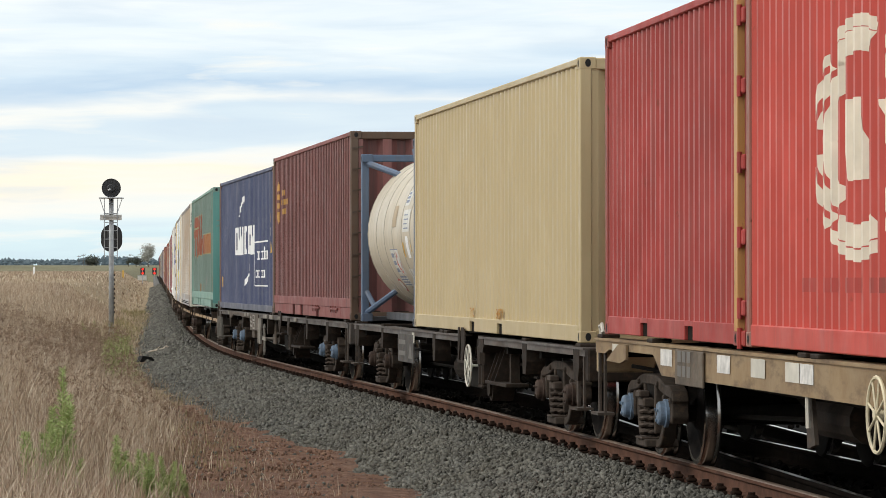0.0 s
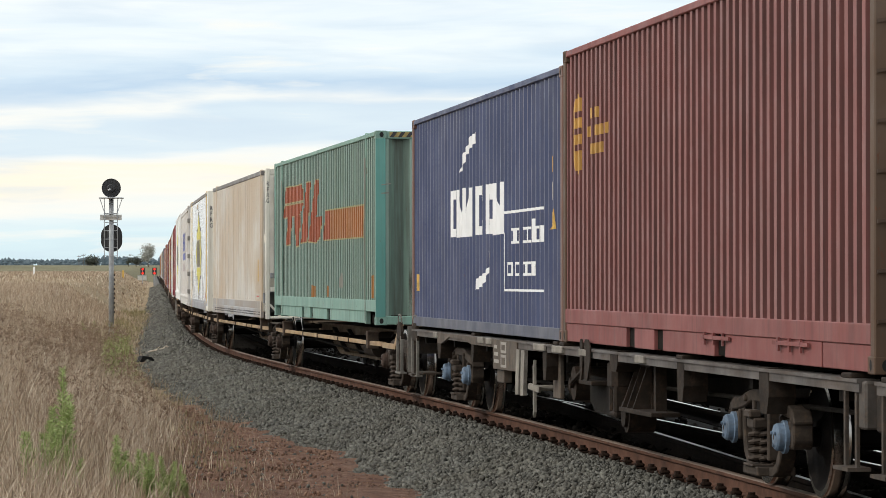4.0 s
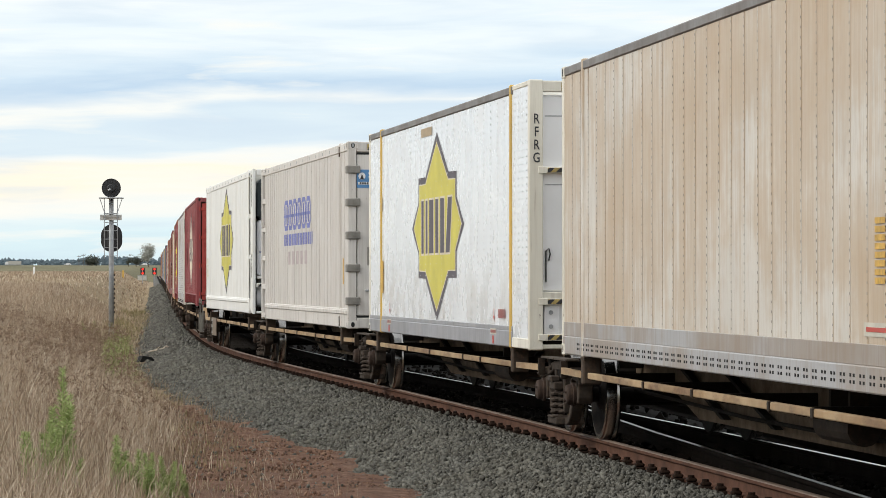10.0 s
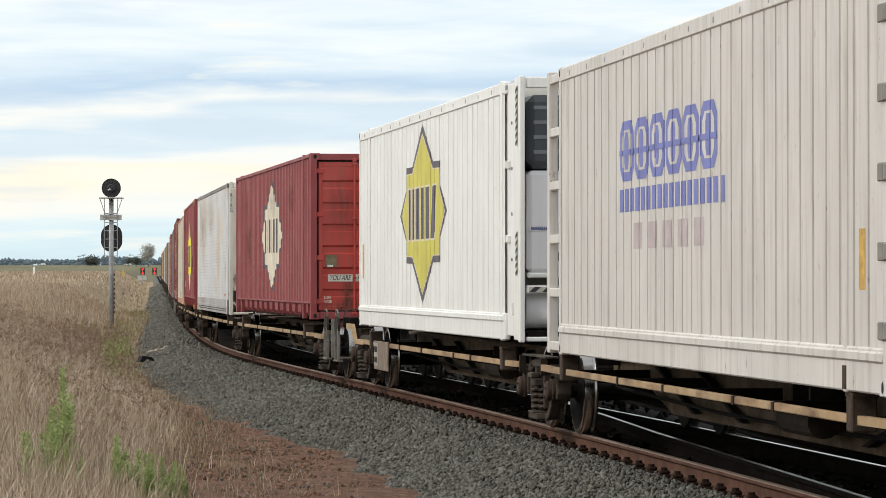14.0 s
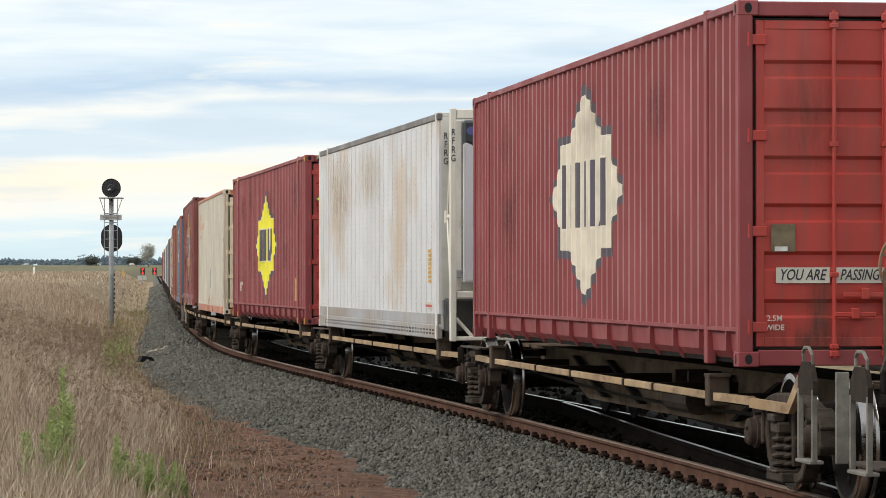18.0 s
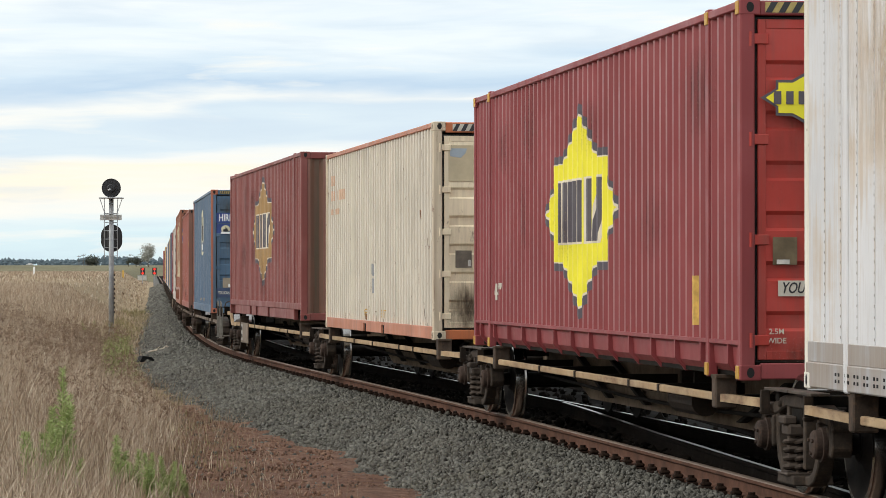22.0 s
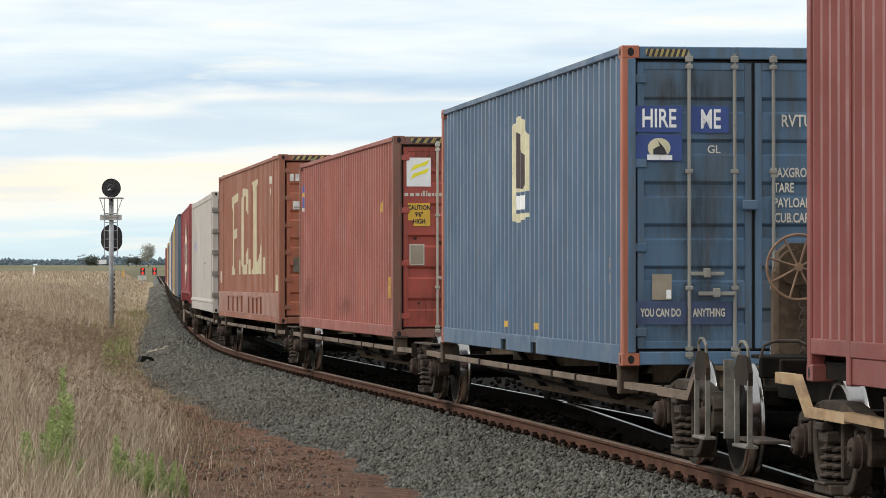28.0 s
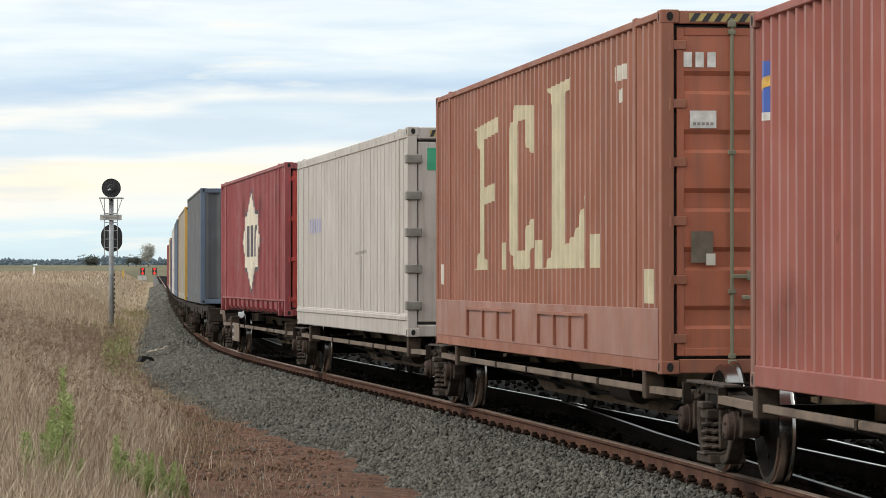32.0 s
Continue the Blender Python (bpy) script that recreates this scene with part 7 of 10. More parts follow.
def tank_container():
    ob = root("tank_container", "cream tank container in a grey-blue steel frame", "tank container", "containers on the train")
    blue = paint("grey_blue_frame_paint", lin(80, 98, 122, 1.0), 0.5, 0.4)
    skin = paint("cream_tank_cladding", lin(200, 189, 168, 1.0), 0.4, 0.1, 0.4, grime=(0.3, 0.26, 0.2), fade=0.08)
    h, z0, z1 = 3.029, 0.99, 3.475
    bm = BM()
    R = 1.16
    lathe(bm, [(-2.95, 0.2), (-2.94, 0.6), (-2.86, 0.95), (-2.72, R - 0.03), (-2.6, R), (2.6, R), (2.72, R - 0.03), (2.86, 0.95), (2.94, 0.6), (2.95, 0.2)], 48, "x")
    for v in bm.verts:
        v.co.z += 2.28
    part("tank_shell", bm, skin, ob, "cream clad tank barrel", True)
    bm = BM()
    for x in (-2.58, -1.6, -0.7, 0.2, 1.2, 2.1):
        n = 48
        lathe(bm, [(x - 0.02, R + 0.001), (x - 0.018, R + 0.006), (x + 0.018, R + 0.006), (x + 0.02, R + 0.001)], n, "x")
    for v in bm.verts:
        v.co.z += 2.28
    part("cladding_band", bm, paint("cream_band", lin(170, 162, 146, 1.1), 0.3, 0.05), ob, "thin grey cladding bands", True)
    hole = plain("dark_hole_shade", (0.012, 0.012, 0.012), 0.9)
    for sx in (-1, 1):
        for sy in (-1, 1):
            x0, x1 = sorted((sx * h, sx * (h - 0.12)))
            y0, y1 = sorted((sy * W2, sy * (W2 - 0.12)))
            part("corner_post", box(BM(), x0 + 0.004, x1 - 0.004, y0 + 0.004, y1 - 0.004, z0 + 0.1, z1 - 0.1, 0.012), blue, ob)
            for sz, z in ((-1, z0), (1, z1)):
                part("corner_casting", casting(BM(), sx * h, sy * W2, z, sx, sy, sz), [blue, hole], ob)
            part("brace", rod(BM(), (sx * (h - 0.06), sy * (W2 - 0.07), z0 + 0.12), (sx * (h - 1.0), sy * 0.72, z0 + 0.52), 0.045, 8), blue, ob)
            part("brace", rod(BM(), (sx * (h - 0.06), sy * (W2 - 0.07), z0 + 0.47), (sx * (h - 0.3), sy * 1.04, z0 + 0.22), 0.04, 8), blue, ob)
            part("brace", rod(BM(), (sx * (h - 0.06), sy * (W2 - 0.07), z1 - 0.12), (sx * (h - 0.9), sy * 0.66, z1 - 0.36), 0.05, 8), blue, ob)
        part("cross_bar", box(BM(), *sorted((sx * h, sx * (h - 0.11))), -W2 + 0.15, W2 - 0.15, z1 - 0.11, z1 - 0.005, 0.01), blue, ob)
        part("cross_bar", box(BM(), *sorted((sx * h, sx * (h - 0.11))), -W2 + 0.15, W2 - 0.15, z0 + 0.005, z0 + 0.075, 0.01), paint("sooty_blue_beam_paint", lin(58, 62, 70), 0.7, 0.8), ob, "sooty lower cross bar")
    for sy in (-1, 1):
        part("bottom_rail", box(BM(), -h + 0.15, h - 0.15, *sorted((sy * 0.75, sy * 0.85)), z0 + 0.03, z0 + 0.14, 0.01), paint("sooty_blue_beam_paint", lin(58, 62, 70)), ob)
    # stickers bent round the barrel
    def sticker(x0, x1, a0, a1, mat, lab, lift=0.008):
        bm = BM()
        n = 6
        row = []
        for i in range(n + 1):
            a = radians(a0 + (a1 - a0) * i / n)
            y, z = -(R + lift) * math.cos(a), 2.28 + (R + lift) * math.sin(a)
            row.append((bm.verts.new((x0, y, z)), bm.verts.new((x1, y, z))))
        for p, q in zip(row[:-1], row[1:]):
            bm.faces.new((p[0], p[1], q[1], q[0]))
        part("sticker", bm, mat, ob, lab)
    note = plain("grubby_white_notice", (0.66, 0.65, 0.60), 0.6, 0, 0.15, 6)
    ink = plain("grey_blue_print", (0.22, 0.25, 0.33), 0.6)
    sticker(0.16, 0.62, 3, 18, TANP, "tan panel", 0.003)
    sticker(1.25, 1.69, 17, 28, note, "white notice", 0.003)
    for k in range(3):
        sticker(1.3, 1.62 - 0.06 * k, 19 + 3 * k, 21 + 3 * k, ink, "row of printed bars", 0.005)
    sticker(1.34, 2.03, -1, 14, note, "white notice", 0.003)
    for k in range(4):
        sticker(1.45, 1.9 - 0.1 * (k % 2), 1 + 3 * k, 1.8 + 3 * k, ink, "row of printed bars", 0.005)
    sticker(1.60, 1.86, -19, -4, WHITE, "white notice", 0.003)
    sticker(1.24, 1.36, -18, -8, LABELY, "yellow notice", 0.003)
    sticker(2.03, 2.08, -15, -7, LABELY, "yellow notice", 0.003)
    sticker(-0.2, 0.60, -31, -12, note, "white placard with a red diamond", 0.003)
    sticker(-0.3, 0.47, -41, -32, note, "white placard with grey print", 0.003)
    for k in range(4):
        sticker(-0.26, 0.42, -40 + 2.2 * k, -38.8 + 2.2 * k, ink, "row of printed bars", 0.005)
    for k in range(3):
        sticker(-0.16, 0.10, -29 + 5.5 * k, -26 + 5.5 * k, ink, "row of printed bars", 0.005)
    sticker(-0.20, 0.60, -12.6, -12, ink, "dark placard edge", 0.005)
    sticker(1.05, 1.45, -35, -27, note, "pale notice", 0.003)
    bm = BM()
    vs = []
    for x, a in ((0.36, -31), (0.56, -23), (0.38, -14), (0.18, -23)):
        a = radians(a)
        vs.append(bm.verts.new((x, -(R + 0.008) * math.cos(a), 2.28 + (R + 0.008) * math.sin(a))))
    bm.faces.new(vs)
    part("hazard_diamond", bm, REDP, ob, "red hazard diamond")
    for k, mt, lf in ((1.0, REDP, 0.005), (0.72, note, 0.008)):
        bm = BM()
        vs = []
        for i in range(14):
            t = 2 * math.pi * i / 14
            a = radians(-40 + 6 * k * math.sin(t))
            vs.append(bm.verts.new((-0.63 + 0.19 * k * math.cos(t), -(R + lf) * math.cos(a), 2.28 + (R + lf) * math.sin(a))))
        bm.faces.new(vs)
        part("round_notice", bm, mt, ob, "round red and white notice")
    part("lifting_hook", bent(BM(), [(0.2, -0.82, 3.10), (0.32, -0.80, 3.17), (0.55, -0.78, 3.16), (0.62, -0.80, 3.10), (0.85, -0.78, 3.17), (1.1, -0.78, 3.16)], 0.03), plain("dark_brown_hook", (0.06, 0.045, 0.035), 0.7), ob, "dark bent hook on the barrel")
    # pale fillets on the end of the frame
    part("gusset_plate", prism(BM(), [(h - 0.13, z1 - 0.12), (h - 0.55, z1 - 0.12), (h - 0.13, z1 - 0.45)], -W2 + 0.04, -W2 + 0.06), blue, ob)
    bm = box(BM(), -0.4, 0.4, -0.3, 0.3, 3.42, 3.52, 0.02)
    part("manhole_cover", bm, GALV, ob)
    return ob


def dress_reefer(ob, prof, pl, key, fl, H, h):
    z1 = fl + H
    if key == "a":
        vword(ob, "RFRG", -W2 + 0.037, z1 - 0.30, 0.105, h, BLACK, "end")
        vword(ob, "RFRG", -W2 + 0.11, z1 - 0.30, 0.105, h - 1.15 + 0.012, BLACK, "end")
        for i in range(8):
            decal("sticker_bar", bar(5.35, 5.62, fl + 0.72 + 0.055 * i, fl + 0.76 + 0.055 * i), LABELY, ob, pl, None, "side", 0.009)
        decal("notice", bar(5.05, 5.75, fl + 0.38, fl + 0.47), OFFW, ob, pl, None, "side", 0.006)
        decal("notice_bar", bar(5.12, 5.68, fl + 0.41, fl + 0.44), REDP, ob, pl, None, "side", 0.009)
        bm = BM()
        for i in range(46):
            for j in (0.075, 0.12):
                for q in (-0.045, 0.045):
                    x = -6.3 + i * 0.27 + q
                    box(bm, x - 0.018, x + 0.018, -W2 - 0.006, -W2 + 0.01, fl + j - 0.011, fl + j + 0.011)
        part("skirt_hole", bm, plain("dark_hole_shade", (0.012, 0.012, 0.012)), ob, "rows of dark blocks drawn for shaded punched holes")["kind"] = "stuff"
    if key == "b":
        star_mark(ob, -0.035, fl + 1.42, BADGE_Y, RIM, pl, None, RIM)
        vword(ob, "RFRG", -W2 + 0.08, z1 - 0.42, 0.135, h, BLACK, "end")
        decal("sticker", bar(-5.64, -5.40, fl + 0.56, fl + 1.02), LABELY, ob, pl, None, "side", 0.008)
        decal("sticker", bar(-5.60, -5.50, fl + 1.72, fl + 1.90), TANP, ob, pl, None, "side", 0.008)
        decal("size_mark", block_row(4.9, 5.45, fl + 0.32, fl + 0.42, 7, 0.35), plain("dull_red_mark", (0.36, 0.12, 0.11), 0.6), ob, pl, None, "side", 0.008)
        for u in (-4.70, 4.62):
            decal("red_arrow", [[(u - 0.05, fl + 0.34), (u + 0.05, fl + 0.34), (u, fl + 0.27)], [(u - 0.012, fl + 0.34), (u + 0.012, fl + 0.34), (u + 0.012, fl + 0.42), (u - 0.012, fl + 0.42)]], REDP, ob, pl, None, "side", 0.008)
            decal("notice", bar(u - 0.22, u + 0.22, fl + 0.135, fl + 0.20), OFFW, ob, W2 - 0.004, None, "side", 0.007)
            decal("notice_bar", block_row(u - 0.19, u + 0.19, fl + 0.15, fl + 0.185, 6, 0.3), plain("dull_red_mark", (0.36, 0.12, 0.11)), ob, W2 - 0.004, None, "side", 0.010)
            decal("red_mark", bar(u - 0.06, u + 0.06, fl + 0.03, fl + 0.12), REDP, ob, W2 + 0.002, None, "side", 0.004)
        decal("tan_patch", bar(-1.46, -0.46, z1 - 0.28, z1 - 0.17), TANP, ob, pl, None, "side", 0.008)
    if key == "c":
        for i in range(6):
            # hollow rounded blocks, outlined in blue with a deeper band across
            u, w = -2.75 + 0.73 * i, 0.34
            for k, mt, lf in ((1.0, BLUEINK, 0.003), (0.70, P_OFFW, 0.005), (0.30, BLUEINK, 0.007)):
                q = [(u + w * k * c, fl + 1.90 + 0.27 * (k if k > 0.5 else 0.62) * d) for c, d in ((-1, -0.6), (-0.6, -1), (0.6, -1), (1, -0.6), (1, 0.6), (0.6, 1), (-0.6, 1), (-1, 0.6))]
                decal("brand_block", [q], mt, ob, pl, prof, lift=lf, label="hollow blue painted block")
            decal("brand_block", bar(u - w, u + w, fl + 1.86, fl + 1.91), BLUEINK, ob, pl, prof, lift=0.009)
        decal("brand_block", block_row(-3.15, 1.57, fl + 1.355, fl + 1.56, 18, 0.3), BLUEINK, ob, pl, prof)
        decal("faded_code", block_row(-2.55, 0.85, fl + 1.02, fl + 1.25, 5, 0.4), plain("ghost_pink_paint", (0.50, 0.42, 0.42), 0.6), ob, pl, prof)
        decal("sign_panel", bar(-1.08, -0.68, z1 - 0.71, z1 - 0.43), BLUEP, ob, h - 0.02, None, "end", 0.004, "blue notice panel")
        decal("sign_bar", bar(-0.90, -0.72, z1 - 0.50, z1 - 0.475) + bar(-0.90, -0.74, z1 - 0.55, z1 - 0.53) + bar(-1.06, -0.70, z1 - 0.66, z1 - 0.62), WHITE, ob, h - 0.02, None, "end", 0.008)
        decal("sign_bar", block_row(-1.04, -0.72, z1 - 0.655, z1 - 0.625, 9, 0.25), BLACK, ob, h - 0.02, None, "end", 0.011)
        decal("sign_disc", [[(-1.0 + 0.055 * math.cos(a), z1 - 0.53 + 0.055 * math.sin(a)) for a in [i * math.pi / 8 for i in range(16)]]], WHITE, ob, h - 0.02, None, "end", 0.008)
        decal("sign_shape", [[(-1.03, z1 - 0.58), (-0.97, z1 - 0.58), (-0.985, z1 - 0.53), (-1.0, z1 - 0.50)]], BLACK, ob, h - 0.02, None, "end", 0.011)
        decal("data_plate", bar(-0.92, -0.72, fl + 0.97, fl + 1.25), plain("grey_data_plate", (0.36, 0.34, 0.30), 0.6, 0, 0.2, 9), ob, h - 0.02, None, "end", 0.004)
        part("door_handle", box(BM(), h - 0.02, h + 0.03, -0.95, -0.45, fl + 0.57, fl + 0.60, 0.008), GALV, ob)
        part("door_latch", box(BM(), h - 0.02, h + 0.02, -0.82, -0.77, fl + 0.52, fl + 0.66, 0.008), GALV, ob)
        decal("sticker", bar(5.80, 5.96, fl + 0.68, fl + 1.08), LABELY, ob, pl, prof)
        for zz in (fl + 0.02, z1 - 0.2):
            part("post_rust", box(BM(), 5.40, 5.50, -W2 - 0.009, -W2 + 0.01, zz, zz + 0.16, 0.004), PEDESTAL, ob, "rusty patch of bare steel on the post")
        for s in (-1, 1):
            decal("rust_stain", [[(s * 0.2 - 0.5, fl + 0.02), (s * 0.2 + 0.4, fl + 0.02), (s * 0.2 + 0.3, fl + 0.13), (s * 0.2 - 0.1, fl + 0.15)]], P_STRAP, ob, h - 0.003, None, "end", 0.003)
        # the open ladder frame that carries its rear end
        for sy in (-1, 1):
            part("frame_post", box(BM(), -h - 0.76, -h - 0.66, *sorted((sy * W2, sy * (W2 - 0.10))), fl, z1, 0.010), P_OFFW, ob, "white post of the open end frame")
            for k in range(6):
                zz = fl + 0.03 + (H - 0.16) * k / 5
                part("frame_rung", box(BM(), -h - 0.66, -h, *sorted((sy * (W2 - 0.01), sy * (W2 - 0.07))), zz, zz + 0.09, 0.008), P_OFFW, ob)
        for zz in (fl + 0.01, z1 - 0.14):
            part("frame_beam", box(BM(), -h - 0.74, -h - 0.67, -W2 + 0.10, W2 - 0.10, zz, zz + 0.12, 0.008), P_OFFW, ob)
    if key == "d":
        star_mark(ob, -0.45, fl + 1.535, BADGE_Y, RIM, pl, prof, RIM, 0.95, 0.98)
        decal("sticker", bar(-6.95, -6.8, fl + 0.7, fl + 1.2), LABELY, ob, pl, None, "side", 0.006)


def maroon_box(label, wall, badge, fl, H, at, size, skirt, yellow=False, end="doors"):
    L = 14.63
    ob, prof, pl = shell("shipping_container", label, "shipping container", L, fl, H, wall, pitch=0.278, depth=0.045, skirt=0.30, skirt_style=skirt, long=True, flat=0.26)
    h = L / 2
    if end == "doors":
        red = paint("door_red_paint", lin(168, 56, 47, 1.15), 0.35, 0.2, 0.5)
        doors(ob, L, fl, H, red, 6, True, red, red, 4, rod_y=(0.06, 0.47), handle_z=(0.395, 0.245))
        decal("data_plate", bar(-0.96, -0.77, fl + 0.88, fl + 1.09), plain("tan_brown_plate", (0.17, 0.13, 0.075), 0.6, 0.1, 0.3, 9), ob, h - 0.03, None, "end", 0.006)
        decal("plate_label", bar(-0.93, -0.83, fl + 0.885, fl + 0.92), PANELW, ob, h - 0.03, None, "end", 0.009)
        stain(ob, -0.70, -0.48, fl + 0.08, fl + 0.75, h - 0.03, (0.09, 0.065, 0.045), 0.85, lift=0.004)
        stain(ob, -1.1, -0.1, fl + 0.05, fl + 0.35, h - 0.03, (0.12, 0.06, 0.045), 0.6, lift=0.0055)
        stain(ob, -1.05, -0.2, fl + 1.3, fl + 2.5, h - 0.03, (0.14, 0.07, 0.055), 0.35, lift=0.004)
        decal("notice", bar(-0.92, -0.50, fl + 0.64, fl + 0.76), OFFW, ob, h - 0.03, None, "end", 0.006)
        decal("notice", bar(-0.45, -0.07, fl + 0.64, fl + 0.76), OFFW, ob, h - 0.03, None, "end", 0.006)
        words("lettering", "YOU ARE", 0.105, -0.71, fl + 0.70, BLACK, ob, h - 0.03, "end", None, 0.009, 0.82, 1.12, 0.25)
        words("lettering", "PASSING", 0.105, -0.26, fl + 0.70, BLACK, ob, h - 0.03, "end", None, 0.009, 0.76, 1.12, 0.25)
        words("lettering", "2.5M", 0.06, -0.93, fl + 0.37, OFFW, ob, h - 0.03, "end", None, 0.006)
        words("lettering", "WIDE", 0.06, -0.93, fl + 0.30, OFFW, ob, h - 0.03, "end", None, 0.006)
    else:
        part("end_wall", folded(ribs(-W2 + 0.12, W2 - 0.12, 0.32, 0.05, 0.3), fl + 0.12, fl + H - 0.1, h - 0.02, 1, "x"), paint("end_brown_paint", lin(122, 74, 60, 1.15), 0.6, 0.3, grime=(0.085, 0.07, 0.042), shade_silt=0.8, lit_chalk=0.3), ob)
    star_mark(ob, *at, badge, RIM, pl, prof, RIM, *size)
    rr = random.Random(int(fl * 1000) + len(label))
    for k in range(7):
        u, w = rr.uniform(-6.6, 5.4), rr.uniform(0.4, 1.6)
        z, l = rr.choice((fl + 0.3, fl + H - 1.0, fl + 0.9)), rr.uniform(0.5, 1.0)
        stain(ob, u, u + w, z, z + l, pl, (0.10, 0.05, 0.045), rr.uniform(0.15, 0.35), "side", prof, 0.011)
    if yellow:
        words("lettering", "4'9\"", 0.26, -5.55, fl + 0.62, OFFW, ob, pl, "side", prof)
        decal("sticker", bar(5.4, 5.55, fl + 0.4, fl + 0.8), LABELY, ob, pl, prof)
        decal("badge_rim", [[(-0.62 + 0.19 * u, fl + 2.15 + 0.21 * v) for u, v in STAR_RIM]], RIM, ob, h - 0.03, None, "end", 0.046)
        decal("badge", [[(-0.62 + 0.19 * u, fl + 2.15 + 0.21 * v) for u, v in STAR]], BADGE_B, ob, h - 0.03, None, "end", 0.05)
        decal("badge_bar", block_row(-0.98, -0.5, fl + 2.1, fl + 2.2, 5, 0.4), RIM, ob, h - 0.03, None, "end", 0.055)
        for sy in (-1, 1):
            for x in (-6.07, 6.07, -h + 0.09, h - 0.09):
                for z in (fl + 0.06, fl + H - 0.06):
                    part("yellow_corner", box(BM(), x - 0.055, x + 0.055, sy * W2 - 0.008, sy * W2 + 0.008, z - 0.05, z + 0.05, 0.003), P_CORNY, ob)
        stripes("hazard_band", ob, -W2 + 0.2, W2 - 0.2, fl + H - 0.10, fl + H - 0.02, h - 0.009, "end", 10)
    return ob


def hire_box():
    L, fl, H = 12.192, 0.826, 2.90
    ob, prof, pl = shell("shipping_container", "steel blue corrugated container with orange posts and barred doors", "shipping container", L, fl, H, P_BLUE2, P_BLUE2, P_ORANGE, beam_paint=P_BLUE2D, pitch=0.29, depth=0.045, skirt=0.19, skirt_style="pockets", flat=0.24)
    h = L / 2
    doors(ob, L, fl, H, P_BLUE2D, 6, True, paint("grimy_rod_paint", lin(138, 136, 130), 0.5, 0.5), P_BLUE2D, 4)
    for sy in (-1, 1):
        part("post_face", box(BM(), h - 0.012, h + 0.004, *sorted((sy * (W2 - 0.055), sy * (W2 - 0.125))), fl + 0.12, fl + H - 0.12, 0.003), P_BLUE2D, ob)
    e = h - 0.03
    cream = plain("pale_cream_pictogram_paint", lin(206, 200, 168, 1.05), 0.6)
    for u0, u1, v0, v1 in ((-1.09, -0.66, 2.94, 3.18), (-0.58, -0.23, 2.94, 3.18), (-1.09, -0.66, 2.68, 2.92)):
        decal("sign_panel", bar(u0, u1, v0, v1), DBLUEP, ob, e, None, "end", 0.010, "deep blue sign panel")
    words("lettering", "HIRE", 0.19, -0.875, 3.06, WHITE, ob, e, "end", None, 0.013, 0.82, 1.25, bold=0.016)
    words("lettering", "ME", 0.19, -0.40, 3.055, WHITE, ob, e, "end", None, 0.013, 0.80, 1.3, bold=0.016)
    decal("sign_disc", [[(-0.875 + 0.105 * math.cos(a), 2.80 + 0.09 * math.sin(a)) for a in [i * math.pi / 10 for i in range(20)]]], cream, ob, e, None, "end", 0.016)
    decal("sign_bar", bar(-0.985, -0.87, 2.69, 2.74) + bar(-0.865, -0.755, 2.69, 2.735), WHITE, ob, e, None, "end", 0.018)
    decal("sign_shape", [[(-0.93, 2.74), (-0.80, 2.74), (-0.83, 2.80), (-0.89, 2.87), (-0.87, 2.82), (-0.93, 2.79)]], BLACK, ob, e, None, "end", 0.022)
    decal("sign_panel", bar(-1.09, -0.62, 1.20, 1.41), plain("dusky_blue_band", (0.05, 0.075, 0.15), 0.6, 0, 0.3, 4), ob, e, None, "end", 0.008, "dusky blue band")
    decal("sign_panel", bar(-0.58, -0.15, 1.20, 1.41), plain("dusky_blue_band", (0.05, 0.075, 0.15), 0.6, 0, 0.3, 4), ob, e, None, "end", 0.008, "dusky blue band")
    for y0, y1, z0, z1, k in ((-1.1, -0.15, 1.9, 2.9, 0.45), (-1.1, -0.1, 0.95, 1.6, 0.7), (-0.75, -0.2, 1.2, 2.6, 0.5), (-1.05, -0.2, 3.1, 3.55, 0.7)):
        stain(ob, y0, y1, z0, z1, e, (0.07, 0.065, 0.05), k, lift=0.004 + 0.001 * (z0 > 1.5) + 0.001 * (y0 > -1.0))
    part("door_latch", box(BM(), e + 0.02, e + 0.07, -0.11, 0.03, 2.24, 2.33, 0.01), P_BLUE2, ob, "blue door latch")
    words("lettering", "GL", 0.10, -0.37, fl + 1.96, OFFW, ob, e, "end", None, 0.014)
    words("lettering", "YOU CAN DO", 0.074, -0.86, 1.305, OFFW, ob, e, "end", None, 0.014, 0.78, 1.35, bold=0.03)
    words("lettering", "ANYTHING", 0.074, -0.415, 1.305, OFFW, ob, e, "end", None, 0.014, 0.78, 1.35, bold=0.03)
    words("lettering", "RVTU", 0.13, 0.40, fl + 2.22, OFFW, ob, e, "end", None, 0.014, 0.9, 1.2)
    for i, w in enumerate(("MAXGROSS", "TARE", "PAYLOAD", "CUB.CAP.")):
        words("lettering", w, 0.105, 0.36 + (0.0 if i != 1 else -0.08), fl + 1.75 - 0.137 * i, OFFW, ob, e, "end", None, 0.014, 0.75, 1.15, bold=0.02)
    decal("data_plate", bar(-0.94, -0.76, fl + 0.60, fl + 0.83), plain("card_plate", (0.32, 0.27, 0.2), 0.6), ob, e, None, "end", 0.012)
    decal("data_plate", bar(-0.81, -0.765, fl + 0.61, fl + 0.69), WHITE, ob, e, None, "end", 0.016)
    stripes("hazard_band", ob, -W2 + 0.22, -0.6, fl + H - 0.10, fl + H - 0.03, h - 0.009, "end", 4)
